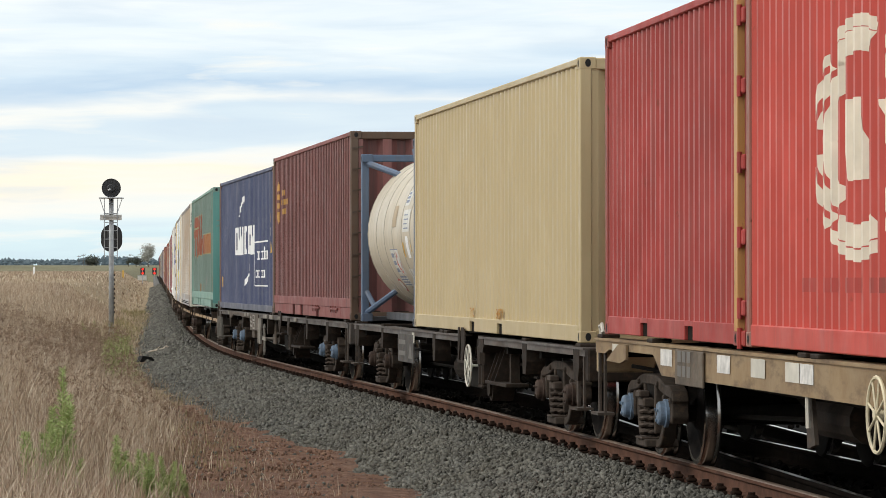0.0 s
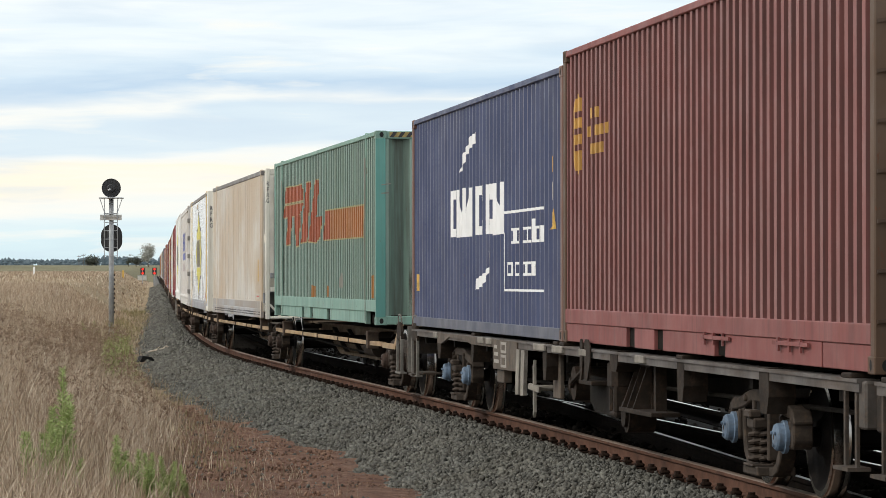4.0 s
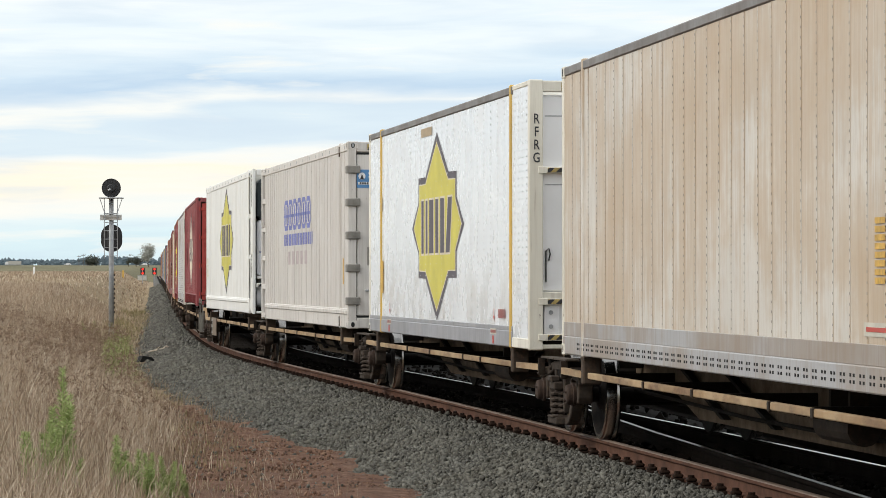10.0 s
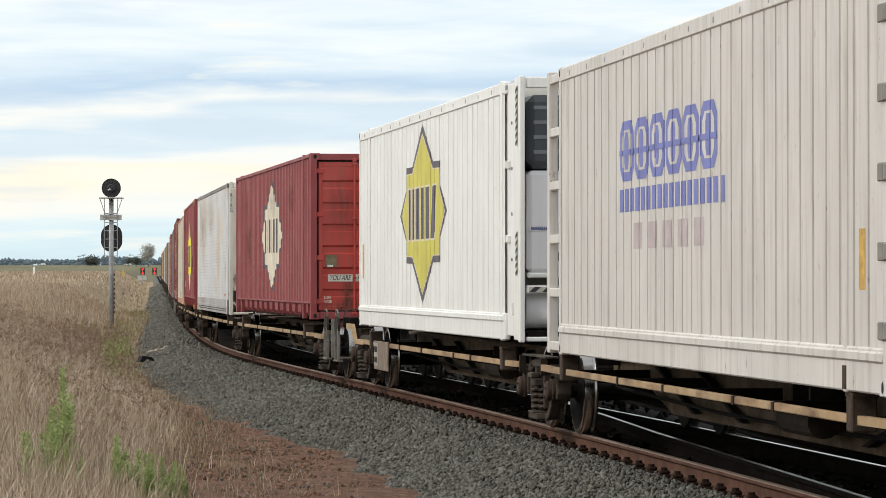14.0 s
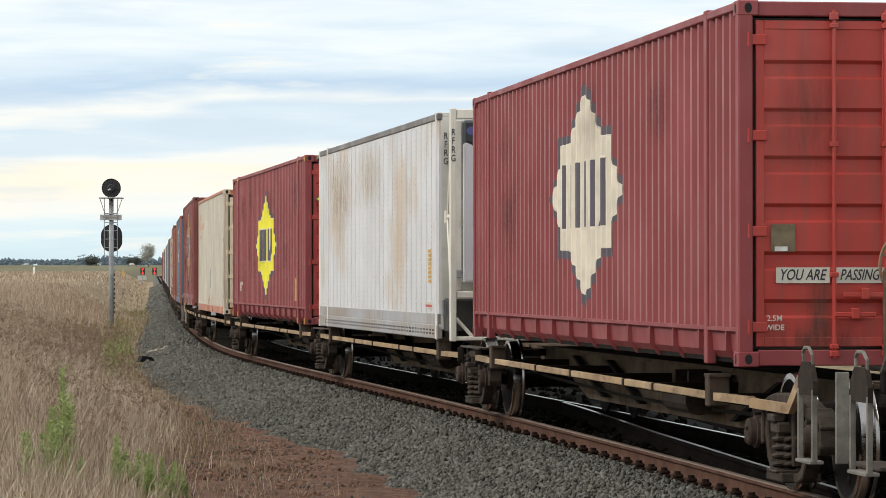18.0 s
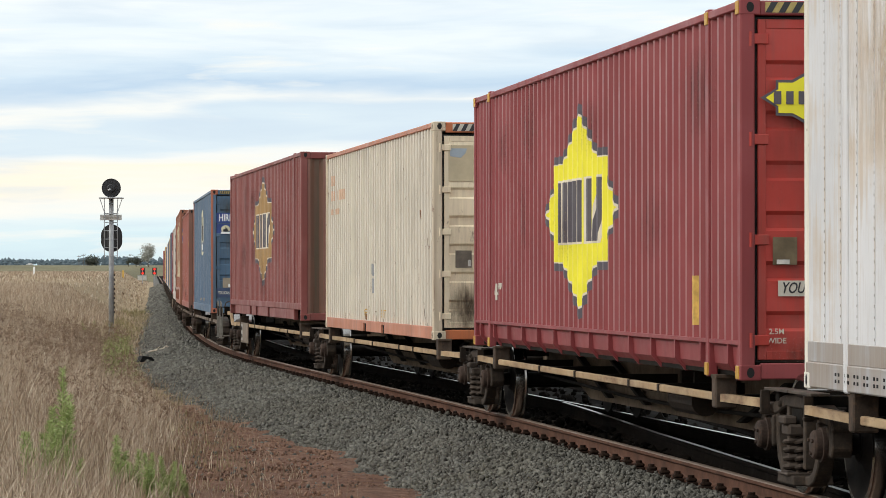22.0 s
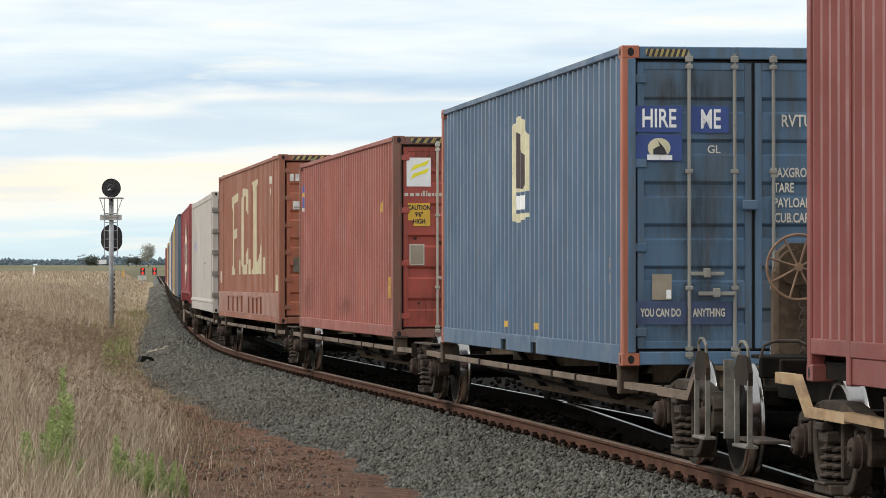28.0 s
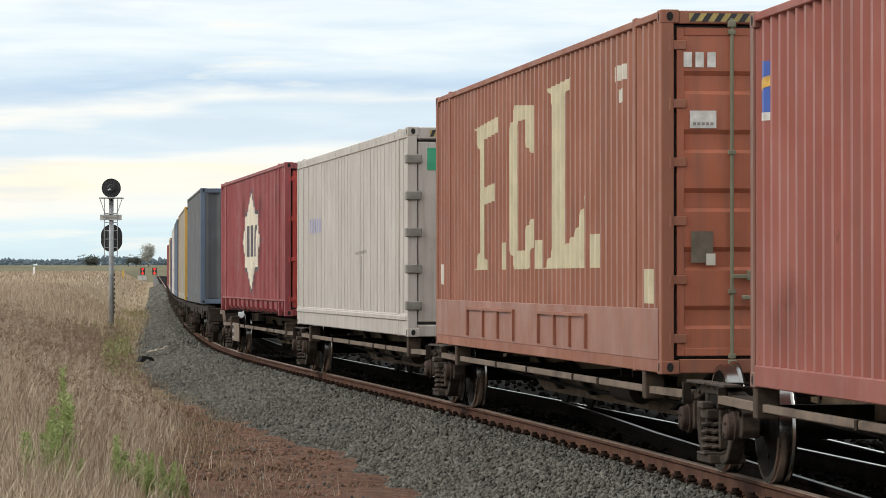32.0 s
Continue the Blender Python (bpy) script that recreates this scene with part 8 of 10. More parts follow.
    # a pale pictogram on the side
    dusk = plain("dark_brown_pictogram_paint", (0.06, 0.045, 0.045), 0.6)
    decal("side_mark", [[(-0.63, 2.26), (-0.14, 2.22), (0.58, 2.28), (0.62, 3.06), (0.36, 3.27), (0.02, 3.39), (-0.30, 3.33), (-0.48, 3.27), (-0.62, 3.12)]], cream, ob, pl, prof, label="pale cream painted pictogram")
    decal("side_mark", [[(-0.28, 2.60), (0.20, 2.58), (0.34, 2.85), (0.12, 3.02), (0.10, 3.10), (-0.12, 3.20), (-0.30, 3.18), (-0.16, 3.05), (-0.24, 2.85)]], dusk, ob, pl, prof, lift=0.007, label="dark painted shape")
    decal("side_mark", bar(-0.22, 0.54, 2.32, 2.55), P_BLUE2, ob, pl, prof, lift=0.007)
    decal("side_mark", bar(-0.14, 0.02, 2.36, 2.51) + bar(0.12, 0.24, 2.36, 2.51) + bar(0.34, 0.46, 2.36, 2.51), WHITE, ob, pl, prof, lift=0.009)
    decal("sticker", bar(5.2, 5.38, fl + 0.75, fl + 0.84), LABELY, ob, pl, prof)
    decal("sticker", bar(5.2, 5.38, fl + 0.88, fl + 0.98), LABELY, ob, pl, prof)
    for u in (-1.03, 1.03):
        decal("sticker", bar(u - 0.08, u + 0.08, fl + 0.26, fl + 0.33), LABELY, ob, pl, prof)
    return ob


def red_brown_box():
    L, fl, H = 12.192, 0.80, 2.80
    ob, prof, pl = shell("shipping_container", "dusty red-brown corrugated container with a white and yellow notice", "shipping container", L, fl, H, P_FLOR, None, paint("rusty_brown_corner_paint", lin(126, 84, 70), 0.5, 0.9), pitch=0.278, depth=0.045, skirt=0.17, flat=0.25)
    h = L / 2
    doors(ob, L, fl, H, paint("door_brown_red_paint", lin(158, 72, 60, 1.15), 0.3, 0.25), 5, True, paint("worn_rod_paint", lin(178, 172, 160)), None, 4)
    e = h - 0.03
    decal("notice", bar(-1.03, -0.69, 2.90, 3.30), WHITE, ob, e, None, "end", 0.006)
    for dz in (0.0, -0.11):
        decal("notice_mark", [[(-0.985, 3.10 + dz), (-0.93, 3.19 + dz), (-0.84, 3.215 + dz), (-0.71, 3.27 + dz), (-0.75, 3.20 + dz), (-0.86, 3.165 + dz), (-0.94, 3.13 + dz)]], BADGE_B, ob, e, None, "end", 0.0085)
    u = -1.06
    for k, w in enumerate((0.075, 0.075, 0.075, 0.02, 0.045, 0.022, 0.055, 0.04, 0.05, 0.06, 0.045, 0.02, 0.05, 0.055, 0.085)):
        decal("web_bar", bar(u, u + w * 0.72, 2.765, 2.81 if k not in (4, 5) else 2.84), OFFW, ob, e, None, "end", 0.006)
        u += w + 0.003
    decal("caution_panel", [[(-0.93, 2.35), (-0.70, 2.35), (-0.70, 2.67), (-1.01, 2.67), (-1.01, 2.43), (-0.94, 2.43)]], plain("amber_caution_panel", lin(216, 172, 62), 0.6, 0, 0.12, 6), ob, e, None, "end", 0.006)
    for i, w in enumerate(("CAUTION", "9'6\"", "HIGH")):
        words("lettering", w, 0.078, -0.855, 2.605 - 0.095 * i, BLACK, ob, e, "end", None, 0.0085, 0.92, 1.15, bold=0.03)
    decal("data_plate", bar(-0.99, -0.78, 1.81, 2.10), OFFW, ob, e, None, "end", 0.005)
    decal("data_plate", bar(-0.975, -0.795, 1.825, 2.085), plain("card_plate", (0.32, 0.27, 0.2)), ob, e, None, "end", 0.008)
    for y, z, r in ((-0.35, 2.51, 0.035), (-0.91, 2.18, 0.025), (-0.54, 2.12, 0.04), (-0.42, 2.12, 0.02), (-0.5, 1.5, 0.03), (-0.3, 1.32, 0.028), (-0.86, 1.28, 0.02)):
        decal("rust_spot", [[(y + r * (1 + 0.3 * math.sin(3 * a)) * math.cos(a), z + r * (1 + 0.25 * math.cos(2 * a)) * math.sin(a)) for a in [i * math.pi / 5 for i in range(10)]]], plain("dark_rust_spot", (0.05, 0.02, 0.012), 0.8), ob, e, None, "end", 0.005)
    decal("worn_sticker", [[(-0.52, 2.10), (-0.30, 2.10), (-0.36, 1.99), (-0.46, 1.99)], [(-0.53, 2.44), (-0.48, 2.40), (-0.42, 2.41), (-0.47, 2.34)]], PANELW, ob, e, None, "end", 0.006)
    for sy in (-1, 1):
        part("post_face", box(BM(), h - 0.01, h + 0.004, *sorted((sy * (W2 + 0.003), sy * (W2 - 0.10))), fl + 0.12, fl + H - 0.12, 0.003), paint("rusty_brown_corner_paint", lin(126, 84, 70)), ob)
    stripes("hazard_band", ob, -W2 + 0.25, 0.3, fl + H - 0.10, fl + H - 0.03, h - 0.009, "end", 6)
    decal("side_notice", bar(-5.74, -5.54, fl + 1.98, fl + 2.42), DBLUEP2, ob, pl, prof)
    decal("side_notice", [[(-5.74, fl + 2.20), (-5.54, fl + 2.26), (-5.54, fl + 2.34), (-5.74, fl + 2.28)]], LABELY, ob, pl, prof, lift=0.006)
    decal("side_notice", bar(-5.74, -5.54, fl + 1.98, fl + 2.04), PANELW, ob, pl, prof, lift=0.006)
    decal("side_notice", [[(4.52, fl + 1.78), (4.72, fl + 1.76), (4.70, fl + 1.98)]], LABELY, ob, pl, prof)
    decal("side_notice", bar(5.52, 5.66, fl + 1.52, fl + 1.60) + bar(5.56, 5.62, fl + 1.30, fl + 1.46), PANELW, ob, pl, prof)
    for u0, u1, v0, v1 in ((5.0, 5.9, fl + 0.2, fl + 1.2), (-5.9, -4.0, fl + 0.2, fl + 0.9), (-1.0, 1.5, fl + 0.2, fl + 0.6), (5.3, 5.95, fl + 1.6, fl + 2.6)):
        stain(ob, u0, u1, v0, v1, pl, (0.16, 0.075, 0.055), 0.35, "side", prof)
    for y0, y1, z0, z1, k in ((-1.1, -0.1, 0.9, 1.5, 0.6), (-0.75, -0.2, 1.3, 2.3, 0.5), (-1.1, -0.3, 3.1, 3.5, 0.6)):
        stain(ob, y0, y1, z0, z1, e, (0.09, 0.045, 0.028), k, lift=0.0035)
    decal("sticker", bar(5.35, 5.6, fl + 0.55, fl + 0.85), LABELY, ob, pl, prof)
    return ob


def rust_box():
    L, fl, H = 14.63, 0.80, 3.11
    ob, prof, pl = shell("shipping_container", "tall rust-brown long container with cream painted shapes", "shipping container", L, fl, H, P_FCL, pitch=0.278, depth=0.04, skirt=0.40, skirt_style="plain", long=True, flat=0.30)
    h = L / 2
    doors(ob, L, fl, H, paint("orange_brown_door_paint", lin(160, 90, 64, 1.15), 0.35, 0.25, 0.55), 5, True, paint("green_grey_rod_paint", lin(120, 118, 96), 0.3, 0.3), P_FCL, 6)
    e = h - 0.03
    z = fl + 0.92
    cream = plain("cream_lettering_paint", lin(192, 182, 152, 1.05), 0.65, 0, 0.14, 3)
    stretch = lambda q, u0, k, u1: [(u1 + (u - u0) * k, v) for u, v in q]
    f1 = stretch([(-4.6, z), (-3.75, z), (-3.95, z + 0.15), (-3.95, z + 0.75), (-3.4, z + 0.78), (-3.4, z + 0.98), (-3.95, z + 0.95), (-3.95, z + 1.5), (-3.1, z + 1.55), (-3.1, z + 1.72), (-4.6, z + 1.65), (-4.35, z + 1.4), (-4.35, z + 0.2)], -4.6, 1.25, -4.0)
    c1 = stretch([(-2.1, z + 0.3), (-1.7, z), (-1.05, z), (-0.75, z + 0.3), (-0.75, z + 0.55), (-1.1, z + 0.45), (-1.2, z + 0.2), (-1.55, z + 0.2), (-1.65, z + 0.5), (-1.65, z + 1.35), (-1.5, z + 1.6), (-1.2, z + 1.6), (-1.1, z + 1.3), (-0.75, z + 1.2), (-0.75, z + 1.72), (-1.7, z + 1.78), (-2.1, z + 1.45)], -2.1, 1.3, -1.45)
    l1 = stretch([(0.6, z), (2.7, z), (2.8, z + 0.7), (2.3, z + 0.35), (1.75, z + 0.22), (1.75, z + 1.7), (2.1, z + 1.88), (0.8, z + 1.84), (1.1, z + 1.65), (1.1, z + 0.2)], 0.6, 1.12, 1.0)
    for q in (f1, c1, l1, *bar(-2.0, -1.6, z, z + 0.3), *bar(0.45, 0.85, z, z + 0.3), *bar(3.75, 4.2, z, z + 0.32)):
        decal("brand_block", [q], cream, ob, pl, prof, label="tall cream painted shape")
    decal("side_code", block_row(4.9, 5.6, fl + 2.62, fl + 2.76, 3, 0.3) + bar(5.2, 5.45, fl + 2.42, fl + 2.54), OFFW, ob, pl, prof)
    decal("sticker", bar(-7.0, -6.8, fl + 0.75, fl + 1.0), OFFW, ob, pl, prof)
    decal("sticker", bar(6.45, 6.75, fl + 0.6, fl + 0.9), cream, ob, pl, prof)
    decal("brand_block", block_row(-1.03, -0.72, fl + 2.62, fl + 2.75, 3, 0.3), PANELW, ob, e, None, "end", 0.006)
    decal("notice", bar(-0.96, -0.73, fl + 2.10, fl + 2.25), PANELW, ob, e, None, "end", 0.006)
    decal("notice_bar", block_row(-0.94, -0.75, fl + 2.125, fl + 2.15, 5, 0.3), GREYP, ob, e, None, "end", 0.008)
    decal("data_plate", bar(-0.95, -0.76, fl + 0.95, fl + 1.22), plain("brown_grey_plate", (0.14, 0.115, 0.085), 0.6, 0.1, 0.25, 9), ob, e, None, "end", 0.006)
    decal("data_plate", bar(-0.82, -0.74, fl + 0.93, fl + 1.03), OFFW, ob, e, None, "end", 0.0085)
    stripes("hazard_band", ob, -W2 + 0.25, 0.1, fl + H - 0.10, fl + H - 0.03, h - 0.009, "end", 5)
    dusty = paint("dusty_brown_skirt_paint", lin(146, 100, 84, 1.1), 0.35, 0.1)
    part("skirt_face", box(BM(), -h + 0.13, h - 0.13, -W2 - 0.002, -W2 + 0.02, fl + 0.12, fl + 0.56, 0.004), dusty, ob, "dusty brown skirt plate")
    for x, w in ((-4.4, 3.6), (0.82, 2.9)):
        part("skirt_rib", box(BM(), x, x + w, -W2 - 0.03, -W2, fl + 0.455, fl + 0.485), P_FCL, ob)
        for k in range(4):
            u = x + (w - 0.08) * (0, 0.36, 0.68, 1.0)[k]
            part("skirt_rib", box(BM(), u, u + 0.08, -W2 - 0.03, -W2, fl + 0.15, fl + 0.455), P_FCL, ob)
    return ob


build_train()


# ---------------------------------------------------------------- ground
def smooth(a, b, x):
    t = np.clip((np.asarray(x, float) - a) / (b - a), 0, 1)
    return t * t * (3 - 2 * t)


def toe(s):
    """How far the ballast reaches from the track's middle, on the camera's side."""
    return np.interp(s, [-60, 0, 8, 14, 22, 34, 45, 62, 100, 170, 250, 400], [3.8, 3.2, 3.0, 2.9, 3.45, 3.55, 3.3, 2.9, 2.75, 2.6, 2.5, 2.4]) + 0.10 * np.sin(0.83 * np.asarray(s)) + 0.07 * np.sin(2.1 * np.asarray(s) + 1.0)


def verge(s):
    """Where the tall grass begins."""
    return np.interp(s, [-60, 0, 8, 14, 22, 34, 45, 62, 100, 170, 250, 400], [6.0, 5.35, 5.0, 4.65, 4.05, 3.8, 3.5, 3.1, 2.95, 2.75, 2.65, 2.55])


def far_track(s):
    s = np.asarray(s, float)
    over = np.maximum(s - 899, 0)
    return np.minimum(s, 899), over


def lay(s, o):
    """Plan point for track coordinates, also past the end of the laid line."""
    q, over = far_track(s)
    p = on_track(q, 0.0)
    th = np.interp(q, SG, TH)
    x = p[..., 0] - o * np.cos(th) - over * np.sin(th)
    y = p[..., 1] - o * np.sin(th) + over * np.cos(th)
    return x, y, p[..., 2]


def ground_z(s, o):
    s, o = np.broadcast_arrays(np.asarray(s, float), np.asarray(o, float))
    q, _ = far_track(s)
    base = grade(q) - 0.52
    field = np.interp(s, [-60, 0, 25, 60, 110, 250, 560], [-0.35, -0.30, 0.22, 0.28, 0.42, 0.75, 0.65])
    left = smooth(3.6, 8.0, o)
    # unseen right-hand bank, added to keep light from under the train
    right = smooth(5.2, 8.5, -o)
    z = base * (1 - left) + field * left
    z = z * (1 - right) + np.maximum(field, 0.15) * right
    bank = smooth(600, 665, s + 0.12 * np.abs(o)) * np.maximum(smooth(7, 30, np.abs(o)), smooth(860, 1000, s))
    return z * (1 - bank) + 1.70 * bank


def build_ground():
    ss = np.concatenate([np.arange(-330, -20, 10.0), np.arange(-20, 60, 0.6), np.arange(60, 160, 2.0), np.geomspace(160, 600, 40), np.arange(610, 700, 10.0), np.geomspace(705, 4400, 26)])
    right = -np.geomspace(4.2, 1500, 22)[::-1]
    left = np.concatenate([np.arange(-3.8, 14.0, 0.35), np.geomspace(14.3, 1800, 34)])
    oo = np.concatenate([right, left])
    S, O = np.meshgrid(ss, oo, indexing="ij")
    X, Y, _ = lay(S, O)
    Z = ground_z(S, O)
    rng = np.random.default_rng(5)
    near = (np.abs(O) < 16) & (S > -30) & (S < 150)
    Z = Z + np.where(near, rng.normal(0, 0.018, Z.shape), 0)
    n, k = S.shape
    me = bpy.data.meshes.new("ground")
    vs = np.stack([X, Y, Z], -1).reshape(-1, 3)
    idx = np.arange(n * k).reshape(n, k)
    fs = np.stack([idx[:-1, :-1], idx[:-1, 1:], idx[1:, 1:], idx[1:, :-1]], -1).reshape(-1, 4)[:, ::-1]
    me.from_pydata(vs.tolist(), [], fs.tolist())
    soil = smooth(2.0, 3.0, O) * (1 - smooth(-0.4, 0.7, O - verge(S))) * (1 - smooth(21, 36, S)) * smooth(-40, -20, S)
    soil = np.maximum(soil, 0.30 * (1 - smooth(0, 0.5, np.abs(O - verge(S)) - 0.3)) * smooth(30, 36, S) * (1 - smooth(100, 200, S)))
    soil = np.maximum(soil, 0.55 * np.exp(-((O - 3.7) / 0.5) ** 2) * smooth(48, 52, S) * (1 - smooth(60, 66, S)))
    green = smooth(560, 610, S)
    for nm, arr in (("soil", soil), ("green", green)):
        at = me.attributes.new(nm, "FLOAT", "POINT")
        at.data.foreach_set("value", arr.reshape(-1).astype(np.float32))
    m, nt, b = shader("dry_paddock_earth")
    v = mapped(nt)
    straw = ramp_of(nt, noise_of(nt, v, 1.3, 8, 0.7), [(0.3, (0.16, 0.115, 0.065)), (0.5, (0.30, 0.22, 0.125)), (0.7, (0.40, 0.31, 0.19))])
    red = ramp_of(nt, noise_of(nt, v, 5.0, 9, 0.78), [(0.34, (0.085, 0.038, 0.022)), (0.5, (0.20, 0.093, 0.052)), (0.66, (0.30, 0.175, 0.115))])
    red = mixed(nt, ramp_of(nt, noise_of(nt, v, 26.0, 6, 0.75), [(0.56, (0, 0, 0)), (0.66, (0.7,) * 3)]), red, (0.075, 0.036, 0.022))
    olive = ramp_of(nt, noise_of(nt, v, 0.05, 6, 0.7), [(0.3, (0.10, 0.095, 0.045)), (0.7, (0.19, 0.165, 0.085))])
    a1, a2 = nt.nodes.new("ShaderNodeAttribute"), nt.nodes.new("ShaderNodeAttribute")
    a1.attribute_name, a2.attribute_name = "soil", "green"
    edge = nt.nodes.new("ShaderNodeMath")
    edge.operation = "ADD"
    nt.links.new(a1.outputs["Fac"], edge.inputs[0])
    nt.links.new(noise_of(nt, v, 2.2, 6, 0.7), edge.inputs[1])
    ef = ramp_of(nt, edge.outputs[0], [(0.78, (0, 0, 0)), (0.98, (1, 1, 1))])
    col = mixed(nt, ef, straw, red)
    col = mixed(nt, a2.outputs["Fac"], col, olive)
    nt.links.new(col, b.inputs["Base Color"])
    b.inputs["Roughness"].default_value = 0.95
    bumped(nt, b, noise_of(nt, v, 11.0, 10, 0.8), 1.0, 0.09)
    me.materials.append(m)
    me.update()
    tagged(new("ground", me), "dry straw-coloured paddock with a strip of bare red earth", "", "", "structure")


build_ground()


# ---------------------------------------------------------------- ballast and track
def strip(name, ss, prof, materials, parent=None, label="", offs=0.0, smooth_it=False, mi=None, widen=1.0):
    """A band that follows the track; prof is (off, up) pairs across it."""
    vs = np.concatenate([on_track(ss, o * (1 + (widen - 1) * (o > 1.5)) + offs, u)[:, None, :] for o, u in prof], 1).reshape(-1, 3)
    n, k = len(ss), len(prof)
    fs = [(i * k + j, (i + 1) * k + j, (i + 1) * k + j + 1, i * k + j + 1) for i in range(n - 1) for j in range(k - 1)]
    me = bpy.data.meshes.new(name)
    me.from_pydata(vs.tolist(), [], fs)
    for mt in materials:
        me.materials.append(mt)
    if mi:
        me.polygons.foreach_set("material_index", [mi[j] for i in range(n - 1) for j in range(k - 1)])
    if smooth_it:
        me.shade_smooth()
    me.update()
    return hang(name, me, parent, label)


def stone_material(name, lo, mid, hi):
    m, nt, b = shader(name)
    g = nt.nodes.new("ShaderNodeNewGeometry")
    c = ramp_of(nt, g.outputs["Random Per Island"], [(0.0, lo), (0.45, mid), (0.8, hi), (1.0, tuple(x * 1.25 for x in hi))])
    v = mapped(nt)
    dust = mixed(nt, ramp_of(nt, noise_of(nt, v, 0.7, 5, 0.6), [(0.35, (0.04,) * 3), (0.75, (0.38,) * 3)]), c, (0.13, 0.115, 0.08))
    c = mixed(nt, ramp_of(nt, noise_of(nt, v, 30.0, 4), [(0.3, (0.0,) * 3), (0.7, (0.5,) * 3)]), dust, mixed(nt, 0.45, dust, (0.02, 0.02, 0.02)))
    nt.links.new(c, b.inputs["Base Color"])
    b.inputs["Roughness"].default_value = 0.9
    bumped(nt, b, noise_of(nt, v, 45.0, 4), 0.5, 0.01)
    return m


STONE = stone_material("grey_basalt_ballast", (0.052, 0.050, 0.043), (0.106, 0.102, 0.088), (0.160, 0.155, 0.134))
# near-black stone: oil, and the shade under the train put into its colour
OIL_SHADE = grimy("oil_shade_ballast", (0.006, 0.005, 0.004), 0.95, 0.0, (0.012, 0.009, 0.006), 0.05)


def stones(name, s0, s1, n, size, o_lo, o_hi, top, material, parent, label, seed, jit=0.02):
    """A layer of loose stones: n deformed blocks, each turned at random. o_lo, o_hi, top: functions of s, s and (s, off)."""
    rng = np.random.default_rng(seed)
    s = rng.uniform(s0, s1, n)
    o = o_lo(s) + (o_hi(s) - o_lo(s)) * rng.random(n)
    p = np.stack([*on_track(s, 0.0).T], -1)
    th = np.interp(s, SG, TH)
    p[:, 0] -= o * np.cos(th)
    p[:, 1] -= o * np.sin(th)
    p[:, 2] = top(s, o) + rng.normal(0, jit, n)
    base = np.array([(-1, -1, -1), (1, -1, -1), (1, 1, -1), (-1, 1, -1), (-1, -1, 1), (1, -1, 1), (1, 1, 1), (-1, 1, 1)], float) * 0.5
    r = size * rng.lognormal(0, 0.28, n)
    v = base[None] * (1 + rng.uniform(-0.45, 0.35, (n, 8, 3))) * r[:, None, None] * rng.uniform(0.65, 1.2, (n, 1, 3))
    q = rng.normal(size=(n, 4))
    q /= np.linalg.norm(q, axis=1)[:, None]
    w, x, y, z = q.T
    R = np.stack([np.stack([1 - 2 * (y * y + z * z), 2 * (x * y - z * w), 2 * (x * z + y * w)], -1), np.stack([2 * (x * y + z * w), 1 - 2 * (x * x + z * z), 2 * (y * z - x * w)], -1),
                  np.stack([2 * (x * z - y * w), 2 * (y * z + x * w), 1 - 2 * (x * x + y * y)], -1)], -2)
    v = np.einsum("nij,nkj->nki", R, v) + p[:, None, :]
    f = np.array([(3, 2, 1, 0), (4, 5, 6, 7), (0, 1, 5, 4), (2, 3, 7, 6), (1, 2, 6, 5), (3, 0, 4, 7)])
    fs = (f[None] + 8 * np.arange(n)[:, None, None]).reshape(-1, 4)
    me = bpy.data.meshes.new(name)
    me.vertices.add(8 * n)
    me.vertices.foreach_set("co", v.reshape(-1).astype(np.float32))
    me.loops.add(24 * n)
    me.loops.foreach_set("vertex_index", fs.reshape(-1).astype(np.int32))
    me.polygons.add(6 * n)
    me.polygons.foreach_set("loop_start", np.arange(0, 24 * n, 4, dtype=np.int32))
    me.update(calc_edges=True)
    me.materials.append(material)
    ob = hang(name, me, parent, label)
    ob["kind"] = "stuff"
    return ob


def shoulder(s, o):
    t = toe(s)
    a = np.abs(o)
    return grade(s) + np.where(a < 1.45, -0.178, -0.178 - 0.44 * np.clip((a - 1.45) / (t - 1.45), 0, 1.1))


